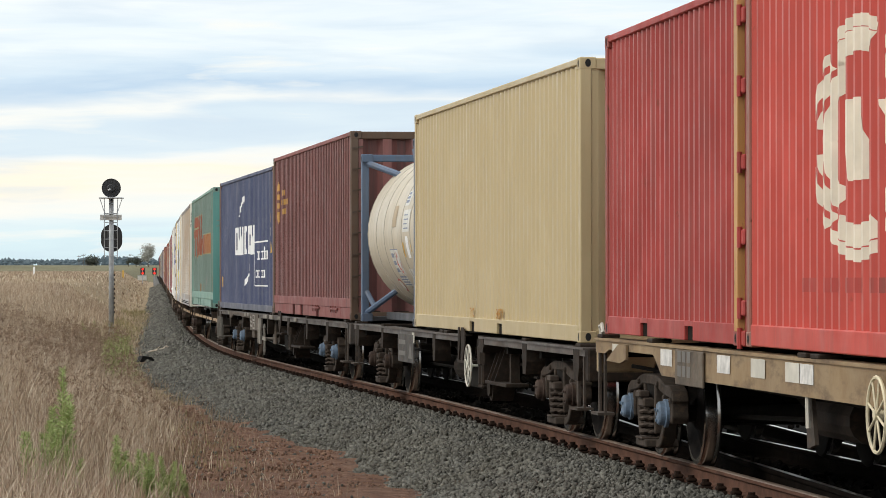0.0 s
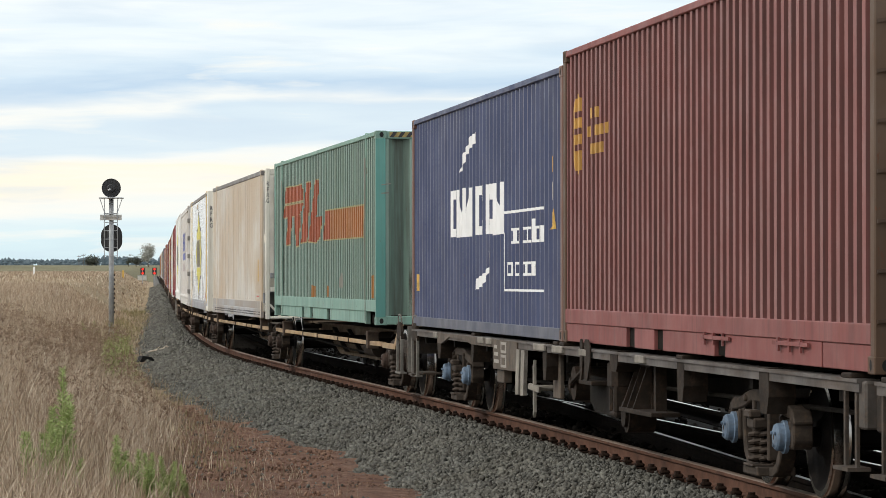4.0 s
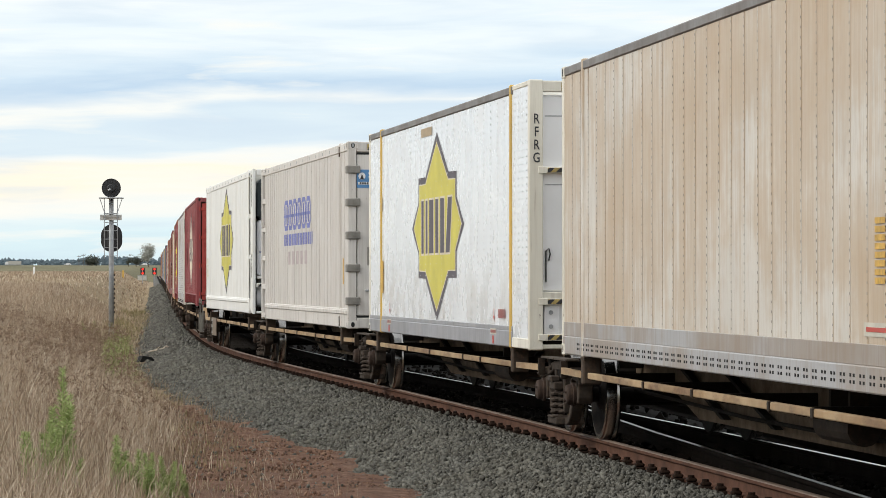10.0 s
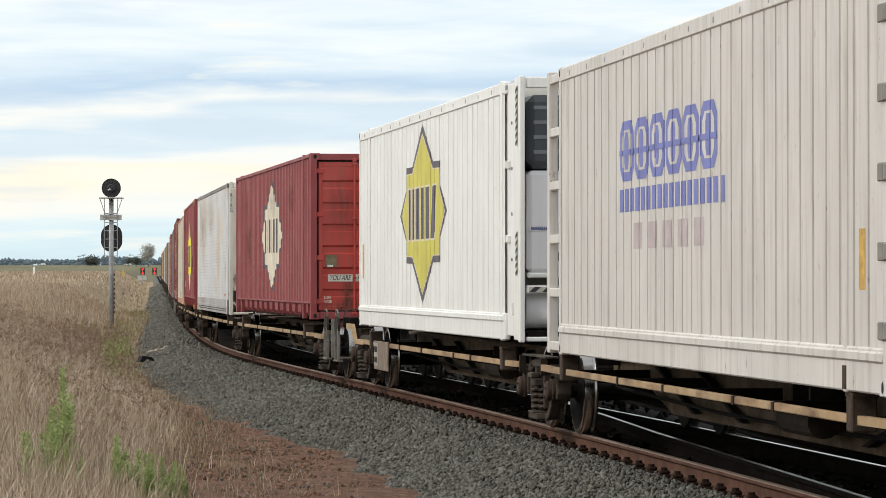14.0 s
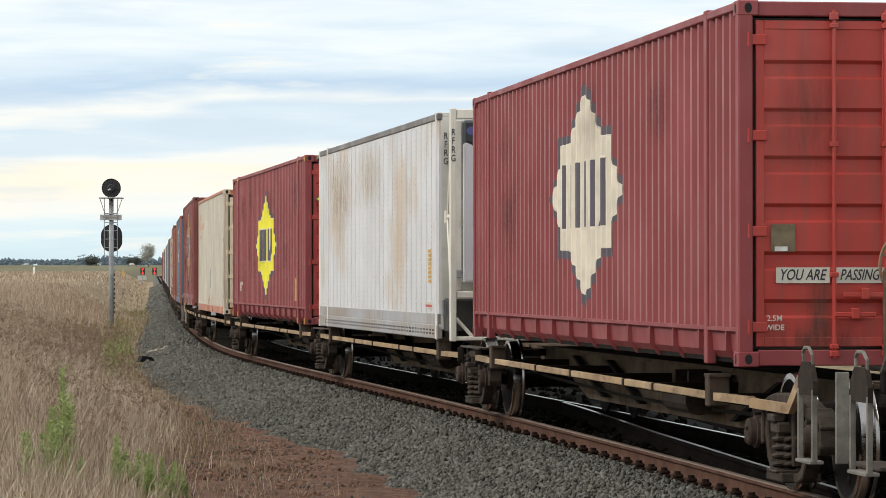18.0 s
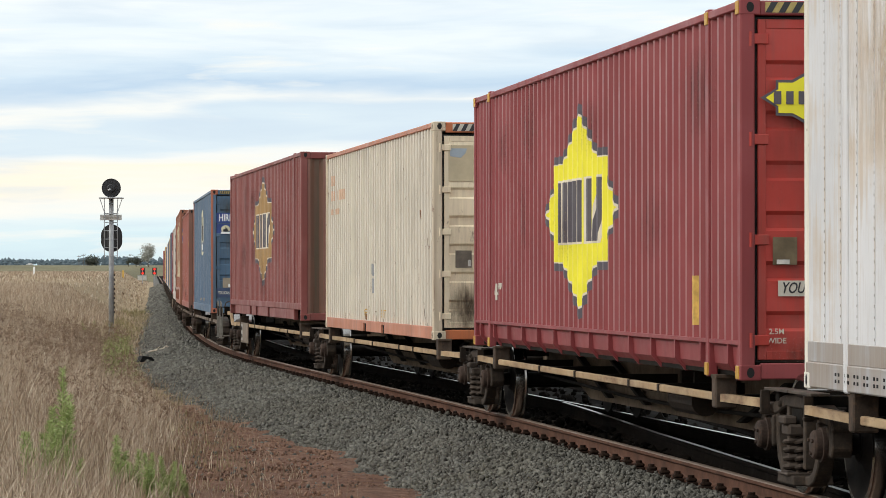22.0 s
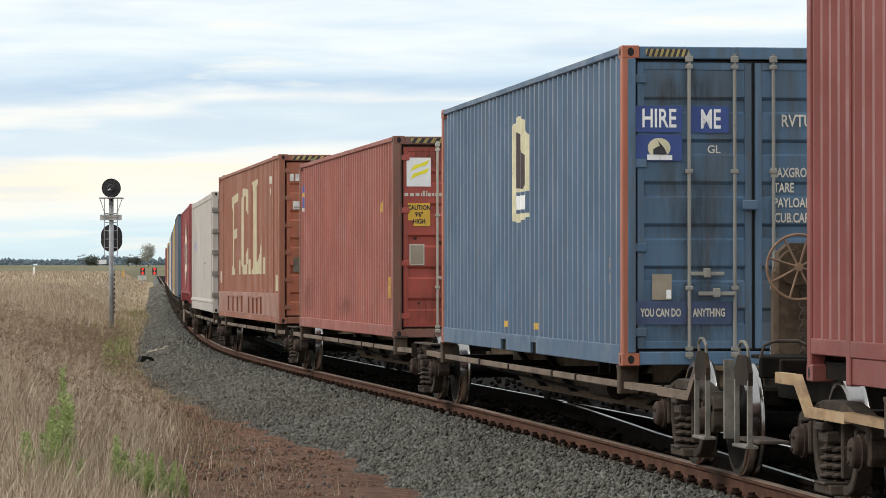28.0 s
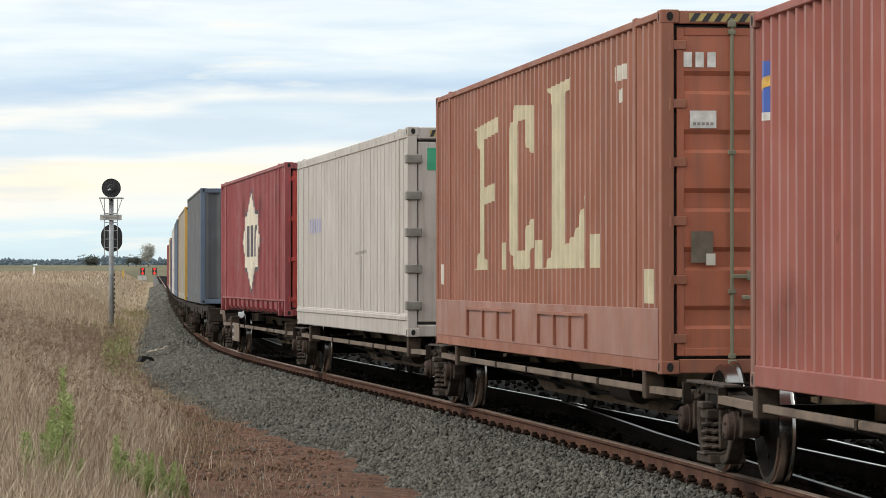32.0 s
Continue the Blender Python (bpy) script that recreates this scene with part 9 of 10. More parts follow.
def build_track():
    bed = root("ballast_bed", "crushed grey stone bed, black with oil and painted shade between rails", "ballast")
    bed["kind"] = "structure"
    ss = np.concatenate([np.arange(-330, -20, 6.0), np.arange(-20, 160, 1.0), np.arange(160, 860, 5.0)])
    near = [(3.9, -0.72), (3.4, -0.60), (2.6, -0.46), (1.9, -0.32), (1.45, -0.22), (1.15, -0.22)]
    strip("shoulder", ss, [(a, b - 0.02) for a, b in near], [plain("fine_grey_gravel", (0.098, 0.094, 0.084), 0.95, 0, 0.45, 9)], bed, widen=(toe(ss) + 0.2) / 3.6)
    strip("four_foot", ss, [(1.15, -0.24), (0.0, -0.23), (-1.15, -0.24)], [OIL_SHADE], bed, "stone between the rails, blackened by oil and painted shade")
    # the far side is coloured near-black for shade as well
    strip("shoulder", ss, [(-1.15, -0.24), (-1.8, -0.26), (-4.6, -0.30), (-6.0, -0.75)], [OIL_SHADE], bed)
    stones("stone", -6, 26, 84000, 0.027, lambda s: 0.90 + 0 * s, lambda s: toe(s) + 0.25, shoulder, STONE, bed, "loose grey ballast stones", 1, 0.014)
    stones("stone", 26, 60, 56000, 0.038, lambda s: 0.92 + 0 * s, lambda s: toe(s) + 0.2, shoulder, STONE, bed, "loose grey ballast stones", 2, 0.014)
    stones("stone", 60, 170, 36000, 0.055, lambda s: 0.95 + 0 * s, lambda s: toe(s) + 0.1, shoulder, STONE, bed, "loose grey ballast stones", 3)
    stones("stone", 170, 420, 14000, 0.14, lambda s: 1.0 + 0 * s, lambda s: toe(s), shoulder, STONE, bed, "loose grey ballast stones", 5)
    stones("stone", -6, 60, 2500, 0.055, lambda s: -0.62 + 0 * s, lambda s: 0.62 + 0 * s, shoulder, OIL_SHADE, bed, "ballast stones blackened by oil and painted shade", 4)
    stones("stone", -6, 70, 1500, 0.06, lambda s: -4.5 + 0 * s, lambda s: -0.9 + 0 * s, lambda s, o: grade(s) - 0.25 + 0 * o, OIL_SHADE, bed, "ballast stones blackened by oil and painted shade", 6)
    drift = stone_material("dull_pinkish_gravel", (0.12, 0.065, 0.045), (0.20, 0.115, 0.08), (0.30, 0.20, 0.15))
    for s, o, n in ((84.3, 2.7, 90), (95.0, 2.72, 50), (106.5, 2.65, 110), (139.0, 2.6, 60), (27.0, 3.4, 160), (43.6, 3.45, 60)):
        stones("stone", s - 1.4, s + 1.4, n, 0.05 if s > 60 else 0.028, lambda q: o - 0.22 + 0 * q, lambda q: o + 0.22 + 0 * q, lambda q, p: shoulder(q, p) + 0.03, drift, bed, "patch of pinkish gravel", int(s), 0.012)
    clod = stone_material("red_earth_clods", (0.10, 0.045, 0.026), (0.19, 0.088, 0.050), (0.30, 0.17, 0.11))
    stones("clod", -10, 32, 9000, 0.019, lambda s: toe(s) - 0.15, lambda s: verge(s) + 0.5, lambda s, o: ground_z(s, o) + 0.004, clod, bed, "clods of red earth", 8, 0.006)
    # stones strewn over the red earth
    stones("stone", -8, 30, 700, 0.022, lambda s: toe(s) + 0.1, lambda s: verge(s) + 0.2, lambda s, o: ground_z(s, o) + 0.01, STONE, bed, "scattered stones", 7, 0.008)

    track = root("railway_track", "rusty rails on sleepers with dark sprung clips", "railway track")
    track["kind"] = "structure"
    rust = grimy("rusty_rail_side", (0.105, 0.050, 0.032), 0.85, 0.0, (0.10, 0.06, 0.04), 0.15)
    # shade-dark copy of the rail side, for the rails beneath the train
    shaded_side = grimy("shaded_rail_side", (0.007, 0.0045, 0.003), 0.9, 0.0, (0.016, 0.010, 0.006), 0.06)
    head = plain("worn_rail_head", (0.42, 0.40, 0.38), 0.28, 1.0, 0.2, 3)
    nearhead = plain("dull_brown_rail_head", (0.30, 0.22, 0.17), 0.5, 0.7, 0.2, 4)
    prof = [(0.07, -0.17), (0.07, -0.158), (0.018, -0.135), (0.009, -0.125), (0.009, -0.052), (0.036, -0.036), (0.036, -0.010), (0.026, -0.001), (-0.026, -0.001), (-0.036, -0.010), (-0.036, -0.036), (-0.009, -0.052), (-0.009, -0.125), (-0.018, -0.135), (-0.07, -0.158), (-0.07, -0.17)]
    mi = [0] * 6 + [1, 1, 1] + [0] * 6
    thin = [0] * 7 + [1] + [0] * 7
    for o in (0.7535, -0.7535):
        strip("rail", ss, [(o + a, b) for a, b in prof], [rust if o > 0 else shaded_side, nearhead if o > 0 else head], track, "rusty rail with a worn head", 0.0, False, mi if o > 0 else thin)
    # the rails of the other road run in at the turnout
    s2 = np.arange(-40, 16.5, 0.5)
    for shift in (0.0, -1.507):
        q = s2 if shift == 0 else np.arange(-40, 34, 0.5)
        way = np.interp(q, [-40, -9, 1.6, 6.8, 14, 16, 60], [2.2, 0.66, 0.20, -0.06, -0.56, -0.68, -3.4]) + shift
        strip("turnout_rail", q, [(a, b) for a, b in prof], [shaded_side, head], track, "rail of the other road", way, False, thin)
    # sleepers and clips
    timber = grimy("weathered_sleeper", (0.030, 0.024, 0.019), 0.95, 0.0, (0.05, 0.04, 0.03), 0.1)
    sl = to_mesh("sleeper", box(BM(), -0.115, 0.115, -1.27, 1.27, -0.34, -0.19, 0.012), [timber])
    bm = box(BM(), -0.055, 0.055, -0.06, 0.05, -0.19, -0.145, 0.01)
    box(bm, -0.04, 0.04, -0.045, 0.045, -0.15, -0.105, 0.016)
    rod(bm, (0, -0.005, -0.12), (0, -0.005, -0.085), 0.03, 7)
    cl = to_mesh("rail_clip", bm, [grimy("dark_clip_steel", (0.022, 0.013, 0.009), 0.85, 0.0, (0.05, 0.026, 0.016), 0.1)])
    for s in np.arange(-12, 100, 0.62):
        m = spot(s, 0, 0)
        hang("sleeper", sl, track, "", m)
        hang("rail_clip", cl, track, "", m @ pose(0, -0.7535 - 0.115, 0.0))
        if s < 40:
            hang("rail_clip", cl, track, "", m @ pose(0, -0.7535 + 0.115, 0.0, 0, 0, 180))


build_track()


# ---------------------------------------------------------------- grass and weeds
def blade_material(name, stops):
    m, nt, b = shader(name)
    g = nt.nodes.new("ShaderNodeNewGeometry")
    c = ramp_of(nt, g.outputs["Random Per Island"], stops)
    c = mixed(nt, ramp_of(nt, noise_of(nt, mapped(nt), 0.35, 5, 0.6), [(0.35, (0.0,) * 3), (0.7, (0.6,) * 3)]), c, mixed(nt, 0.5, c, (0.12, 0.075, 0.04)))
    nt.links.new(c, b.inputs["Base Color"])
    b.inputs["Roughness"].default_value = 0.8
    return m


STRAW = blade_material("dry_straw_blades", [(0.0, (0.17, 0.11, 0.07)), (0.3, (0.37, 0.275, 0.19)), (0.7, (0.55, 0.435, 0.32)), (1.0, (0.71, 0.61, 0.48))])
GREENB = blade_material("green_weed_leaves", [(0.0, (0.19, 0.25, 0.075)), (0.5, (0.32, 0.41, 0.14)), (1.0, (0.48, 0.56, 0.24))])
BROWNB = blade_material("brown_seed_heads", [(0.0, (0.14, 0.09, 0.058)), (0.5, (0.26, 0.175, 0.115)), (1.0, (0.42, 0.31, 0.22))])
BUSHB = blade_material("olive_bush_leaves", [(0.0, (0.17, 0.20, 0.065)), (0.5, (0.29, 0.32, 0.115)), (1.0, (0.43, 0.43, 0.20))])
OLIVEB = blade_material("olive_grass_blades", [(0.0, (0.15, 0.145, 0.06)), (0.5, (0.28, 0.25, 0.12)), (1.0, (0.46, 0.38, 0.21))])


def blades(name, material, label, n, s_range, offs, height, width, seed, lean=0.75, keep=None, clump=0.0):
    """Loose blades rooted in the ground: tapered, bent strips. offs(s, u): metres off the track for u in 0..1."""
    rng = np.random.default_rng(seed)
    s = rng.uniform(*s_range, n)
    if clump:
        c = max(8, int(n / clump))
        cs = rng.uniform(*s_range, c)
        pick = rng.integers(0, c, n)
        u = rng.random(c)[pick]
        s = cs[pick] + rng.normal(0, 0.16, n)
        o = offs(s, u) + rng.normal(0, 0.12, n)
    else:
        o = offs(s, rng.random(n)) + rng.normal(0, 0.16, n)
    if keep is not None:
        ok = keep(s, o, rng)
        s, o = s[ok], o[ok]
    n = len(s)
    x, y, _ = lay(s, o)
    z = ground_z(s, o) - 0.03
    h = height(s, o, rng)
    w = width * rng.uniform(0.7, 1.4, n) * (1 + np.maximum(s - 40, 0) / 110)
    a, b = rng.uniform(0, 2 * np.pi, n), rng.uniform(0, 2 * np.pi, n)
    dx, dy = np.cos(a) * w / 2, np.sin(a) * w / 2
    l1 = lean * rng.random(n) * h
    lx, ly = np.cos(b) * l1, np.sin(b) * l1
    P = np.stack([np.stack([x - dx, y - dy, z], -1), np.stack([x + dx, y + dy, z], -1), np.stack([x + lx * 0.35 - dx * 0.8, y + ly * 0.35 - dy * 0.8, z + h * 0.58], -1),
                  np.stack([x + lx * 0.35 + dx * 0.8, y + ly * 0.35 + dy * 0.8, z + h * 0.58], -1), np.stack([x + lx, y + ly, z + h], -1)], 1)
    k = 5 * np.arange(n)
    fs = np.stack([k, k + 1, k + 3, k + 2], -1).tolist() + np.stack([k + 2, k + 3, k + 4], -1).tolist()
    me = bpy.data.meshes.new(name)
    me.from_pydata(P.reshape(-1, 3).tolist(), [], fs)
    me.materials.append(material)
    ob = new(name, me)
    return tagged(ob, label, "grass", "", "stuff")


def patchy(s, o):
    return 0.5 + 0.5 * np.sin(s * 0.9 + 1.3 * np.sin(o * 1.7)) * np.sin(o * 2.3 + 0.6 * s)


def build_grass():
    side = lambda s, u: verge(s) + 0.1 + u ** 1.3 * 7.0
    blades("dry_grass", STRAW, "tall dry straw-coloured grass beside the line", 84000, (-6, 62), side, lambda s, o, r: (0.22 + 0.42 * r.random(len(s))) * (0.6 + 0.6 * smooth(0, 1.4, o - verge(s))), 0.007, 11)
    blades("dry_grass", STRAW, "tall dry straw-coloured grass beside the line", 52000, (62, 175), lambda s, u: verge(s) + u ** 1.2 * 10, lambda s, o, r: (0.12 + 0.26 * r.random(len(s))) * (0.35 + 0.75 * smooth(0, 2.2, o - verge(s))), 0.008, 12)
    blades("paddock_grass", STRAW, "dry grass of the far paddock", 22000, (175, 610), lambda s, u: verge(s) + 0.3 + u * 48, lambda s, o, r: 0.10 + 0.2 * r.random(len(s)), 0.022, 13)
    blades("verge_grass", OLIVEB, "olive green grass along the foot of the ballast", 11000, (26, 190), lambda s, u: verge(s) - 0.45 + u * 1.7, lambda s, o, r: 0.06 + 0.30 * r.random(len(s)) ** 1.5, 0.007, 14, keep=lambda s, o, r: patchy(s * 0.35, o * 0.7) + 0.35 * r.random(len(s)) > 0.5, clump=16)
    blades("verge_grass", OLIVEB, "olive green grass along the foot of the ballast", 2600, (-6, 34), lambda s, u: verge(s) - 0.7 + u * 2.0, lambda s, o, r: 0.05 + 0.22 * r.random(len(s)) ** 1.5, 0.006, 15, clump=14)
    blades("brown_grass", BROWNB, "brown broken weed stalks at the edge of the earth", 3400, (0, 40), lambda s, u: verge(s) - 0.9 + u * 2.2, lambda s, o, r: 0.06 + 0.26 * r.random(len(s)) ** 1.4, 0.006, 19, lean=1.2, clump=10)
    blades("fringe_grass", STRAW, "dry grass straggling over the ballast edge", 5200, (40, 170), lambda s, u: verge(s) - 0.5 + u * 0.8, lambda s, o, r: 0.05 + 0.24 * r.random(len(s)) ** 1.5, 0.008, 23, clump=13)
    blades("dirt_grass", STRAW, "sparse dry stalks on the red earth", 1300, (-6, 32), lambda s, u: toe(s) + 0.3 + u * (verge(s) - toe(s) - 0.2), lambda s, o, r: 0.05 + 0.22 * r.random(len(s)) ** 2, 0.006, 16, clump=9)
    blades("track_grass", OLIVEB, "tufts of grass by the rail", 240, (10.2, 12.3), lambda s, u: 0.93 + u * 0.1, lambda s, o, r: 0.14 + 0.18 * r.random(len(s)), 0.008, 17, clump=34)
    blades("ballast_weed", OLIVEB, "small green weed in the ballast", 300, (-4.5, 6), lambda s, u: 2.2 + u * 0.9, lambda s, o, r: 0.03 + 0.09 * r.random(len(s)), 0.008, 18, clump=60)


def weed_mesh(kind, seed):
    """A branching dry weed with clustered seed heads, or a leafy green one."""
    rng = random.Random(seed)
    vs, fs, mats = [], [], []

    def leaf(p, d, L, w, mi):
        d = Vector(d).normalized()
        side = d.cross(Vector((rng.uniform(-1, 1), rng.uniform(-1, 1), rng.uniform(-0.3, 0.3)))).normalized() * w / 2
        k = len(vs)
        q = Vector(p) + d * L * 0.5
        vs.extend([tuple(p), tuple(q + side), tuple(Vector(p) + d * L), tuple(q - side)])
        fs.append((k, k + 1, k + 2, k + 3))
        mats.append(mi)

    def stem(a, b, r):
        a, b = Vector(a), Vector(b)
        d = (b - a).normalized()
        u = d.orthogonal().normalized()
        v = d.cross(u)
        k = len(vs)
        for p, q in ((a, r), (b, r * 0.6)):
            for t in range(3):
                c = math.cos(t * 2.094), math.sin(t * 2.094)
                vs.append(tuple(p + u * c[0] * q + v * c[1] * q))
        for t in range(3):
            fs.append((k + t, k + (t + 1) % 3, k + 3 + (t + 1) % 3, k + 3 + t))
            mats.append(0)

    if kind == "dry":
        H = 1.0
        top = (rng.uniform(-0.1, 0.1), rng.uniform(-0.1, 0.1), H * rng.uniform(0.85, 1.05))
        stem((0, 0, 0), top, 0.006)
        for i in range(13):
            t = rng.uniform(0.35, 1.0)
            p = Vector(top) * t
            a = rng.uniform(0, 6.28)
            d = Vector((math.cos(a), math.sin(a), rng.uniform(0.5, 1.3))).normalized()
            L = rng.uniform(0.14, 0.36) * (1.25 - 0.5 * t)
            q = p + d * L
            stem(p, q, 0.0035)
            for j in range(11):
                c = q + Vector((rng.gauss(0, 0.026), rng.gauss(0, 0.026), rng.gauss(0.0, 0.022)))
                leaf(c, (rng.uniform(-1, 1), rng.uniform(-1, 1), rng.uniform(-0.2, 1)), 0.040, 0.026, 1)
    else:
        H = 1.0
        spread = 0.07 if kind == "olive" else 0.02
        for sidx in range(5):
            top = Vector((rng.uniform(-0.10, 0.10), rng.uniform(-0.10, 0.10), H * (1.0 if sidx == 0 else rng.uniform(0.35, 0.8))))
            stem((0, 0, 0), top, 0.008)
            n = 520 if sidx == 0 else 300
            for i in range(n):
                t = i / n * 0.95 + 0.05
                p = top * t
                a = i * 2.4 + rng.uniform(-0.3, 0.3)
                d = (math.cos(a), math.sin(a), rng.uniform(0.3, 1.1))
                leaf(p + Vector((rng.gauss(0, spread), rng.gauss(0, spread), rng.gauss(0, spread * 0.5))) * (1.2 - t), d, rng.uniform(0.05, 0.12) * (1.45 - 1.0 * t) * (0.5 if kind == "olive" else 1.0), 0.010, 1)
    me = bpy.data.meshes.new("weed")
    me.from_pydata(vs, [], fs)
    for mt in ((STRAW, BROWNB) if kind == "dry" else (BROWNB, BUSHB) if kind == "olive" else (GREENB, GREENB)):
        me.materials.append(mt)
    me.polygons.foreach_set("material_index", mats)
    return me


def build_weeds():
    rng = random.Random(21)
    dry = [weed_mesh("dry", 30 + i) for i in range(7)]
    green = [weed_mesh("green", 50 + i) for i in range(4)]
    for i in range(150):
        s = rng.uniform(5, 75)
        o = float(verge(s)) + (0.2 if rng.random() < 0.25 else 0.8) + abs(rng.gauss(0, 1.4))
        x, y, _ = lay(np.array(s), np.array(o))
        z = float(ground_z(s, o)) - 0.02
        k = rng.uniform(0.5, 0.95) * (0.6 if s < 14 else 1.0)
        ob = new("dry_weed", dry[i % 7])
        ob.matrix_basis = Matrix.LocRotScale((float(x), float(y), z), Euler((rng.uniform(-0.12, 0.12), rng.uniform(-0.12, 0.12), rng.uniform(0, 6.28))), (k, k, k))
        tagged(ob, "dry branching weed with brown seed heads", "weed", "dry weeds beside the line")
    # thickets of the same weed, too dense to count
    seat, vs, fs, mi, k0 = random.Random(77), [], [], [], 0
    parts = []
    for me in dry:
        co = np.empty(len(me.vertices) * 3)
        me.vertices.foreach_get("co", co)
        parts.append((co.reshape(-1, 3), [tuple(p.vertices) for p in me.polygons], [p.material_index for p in me.polygons]))
    for c in range(40):
        cs = seat.uniform(8, 84)
        co0 = float(verge(cs)) + 0.15 + abs(seat.gauss(0, 1.7))
        for j in range(10):
            s, o = cs + seat.gauss(0, 0.9), co0 + seat.gauss(0, 0.40)
            if o < float(verge(s)) - 0.25:
                continue
            x, y, _ = lay(np.array(s), np.array(o))
            co, pf, pm = parts[seat.randrange(7)]
            k, a = seat.uniform(0.38, 0.82) * (0.7 if s < 14 else 1.0), seat.uniform(0, 6.28)
            ca, sa = math.cos(a) * k, math.sin(a) * k
            vs.append(np.stack([co[:, 0] * ca - co[:, 1] * sa + float(x), co[:, 0] * sa + co[:, 1] * ca + float(y), co[:, 2] * k + float(ground_z(s, o)) - 0.02], -1))
            fs += [tuple(i + k0 for i in p) for p in pf]
            mi += pm
            k0 += len(co)
    me = bpy.data.meshes.new("weed_thicket")
    me.from_pydata(np.concatenate(vs).tolist(), [], fs)
    me.materials.append(STRAW)
    me.materials.append(BROWNB)
    me.polygons.foreach_set("material_index", mi)
    tagged(new("weed_thicket", me), "thickets of russet dry weeds among straw-coloured grass", "weeds", "", "stuff")
    olive = [weed_mesh("olive", 60 + i) for i in range(3)]
    # x, y, height: one clump beside the ballast, a second at the signal's foot
    for i, (x, y, k) in enumerate(((-5.9, 64.0, 0.35), (-6.05, 65.0, 0.55), (-6.25, 66.0, 0.75), (-6.0, 66.5, 0.6), (-6.45, 67.0, 0.85), (-6.2, 68.0, 0.9), (-6.6, 68.5, 0.9), (-6.4, 69.5, 0.95), (-6.75, 70.0, 0.85), (-6.5, 71.0, 1.0), (-6.9, 71.5, 0.9), (-6.65, 72.5, 1.0), (-7.05, 73.0, 0.8), (-6.8, 74.0, 1.0), (-7.1, 75.5, 0.9),
                                  (-10.9, 110.0, 0.85), (-10.45, 110.5, 0.8), (-11.3, 111.0, 0.8), (-10.1, 109.0, 0.6), (-10.7, 107.0, 0.75), (-10.2, 106.0, 0.6))):
        o = float(np.interp(y, PY, PX) - x)
        s = float(np.interp(y, PY, SG))
        ob = new("olive_weed", olive[i % 3])
        ob.matrix_basis = Matrix.LocRotScale((x, y, float(ground_z(s, o)) - 0.02), Euler((0, 0, i * 1.7)), (k * 1.9, k * 1.9, k))
        tagged(ob, "bushy olive green weed going to seed", "weed", "olive weeds beside the line")
    # leafy green weeds at the edge of the grass: x, y, height
    for i, (x, y, k) in enumerate(((-3.68, 33.9, 1.08), (-3.74, 33.4, 0.72), (-3.60, 34.3, 0.6), (-3.78, 33.0, 0.6), (-3.62, 32.4, 0.58), (-3.55, 31.9, 0.5), (-3.75, 32.0, 0.55), (-3.0, 32.4, 0.56), (-2.82, 32.2, 0.46), (-2.72, 32.6, 0.42), (-3.1, 32.8, 0.36), (-2.55, 32.3, 0.42), (-2.42, 32.5, 0.34), (-2.95, 32.0, 0.5), (-3.66, 33.1, 0.75), (-3.5, 31.5, 0.62), (-3.3, 31.0, 0.52), (-3.7, 31.2, 0.6), (-2.6, 31.0, 0.5), (-2.42, 30.8, 0.46),
                                     (-6.9, 68.0, 0.45), (-6.45, 70.5, 0.4), (-7.3, 75.0, 0.6), (-6.55, 71.5, 0.35), (-7.7, 82.0, 0.6))):
        o = float(np.interp(y, PY, PX) - x)
        s = float(np.interp(y, PY, SG))
        ob = new("green_weed", green[i % 4])
        ob.matrix_basis = Matrix.LocRotScale((x, y, float(ground_z(s, o)) - 0.02), Euler((0, 0, i * 1.9)), (k * (1.05 if k > 1 else 1.75), k * (1.05 if k > 1 else 1.75), k))
        tagged(ob, "leafy bright green weed among dry grass", "weed", "green weeds beside the line")


build_grass()
build_weeds()


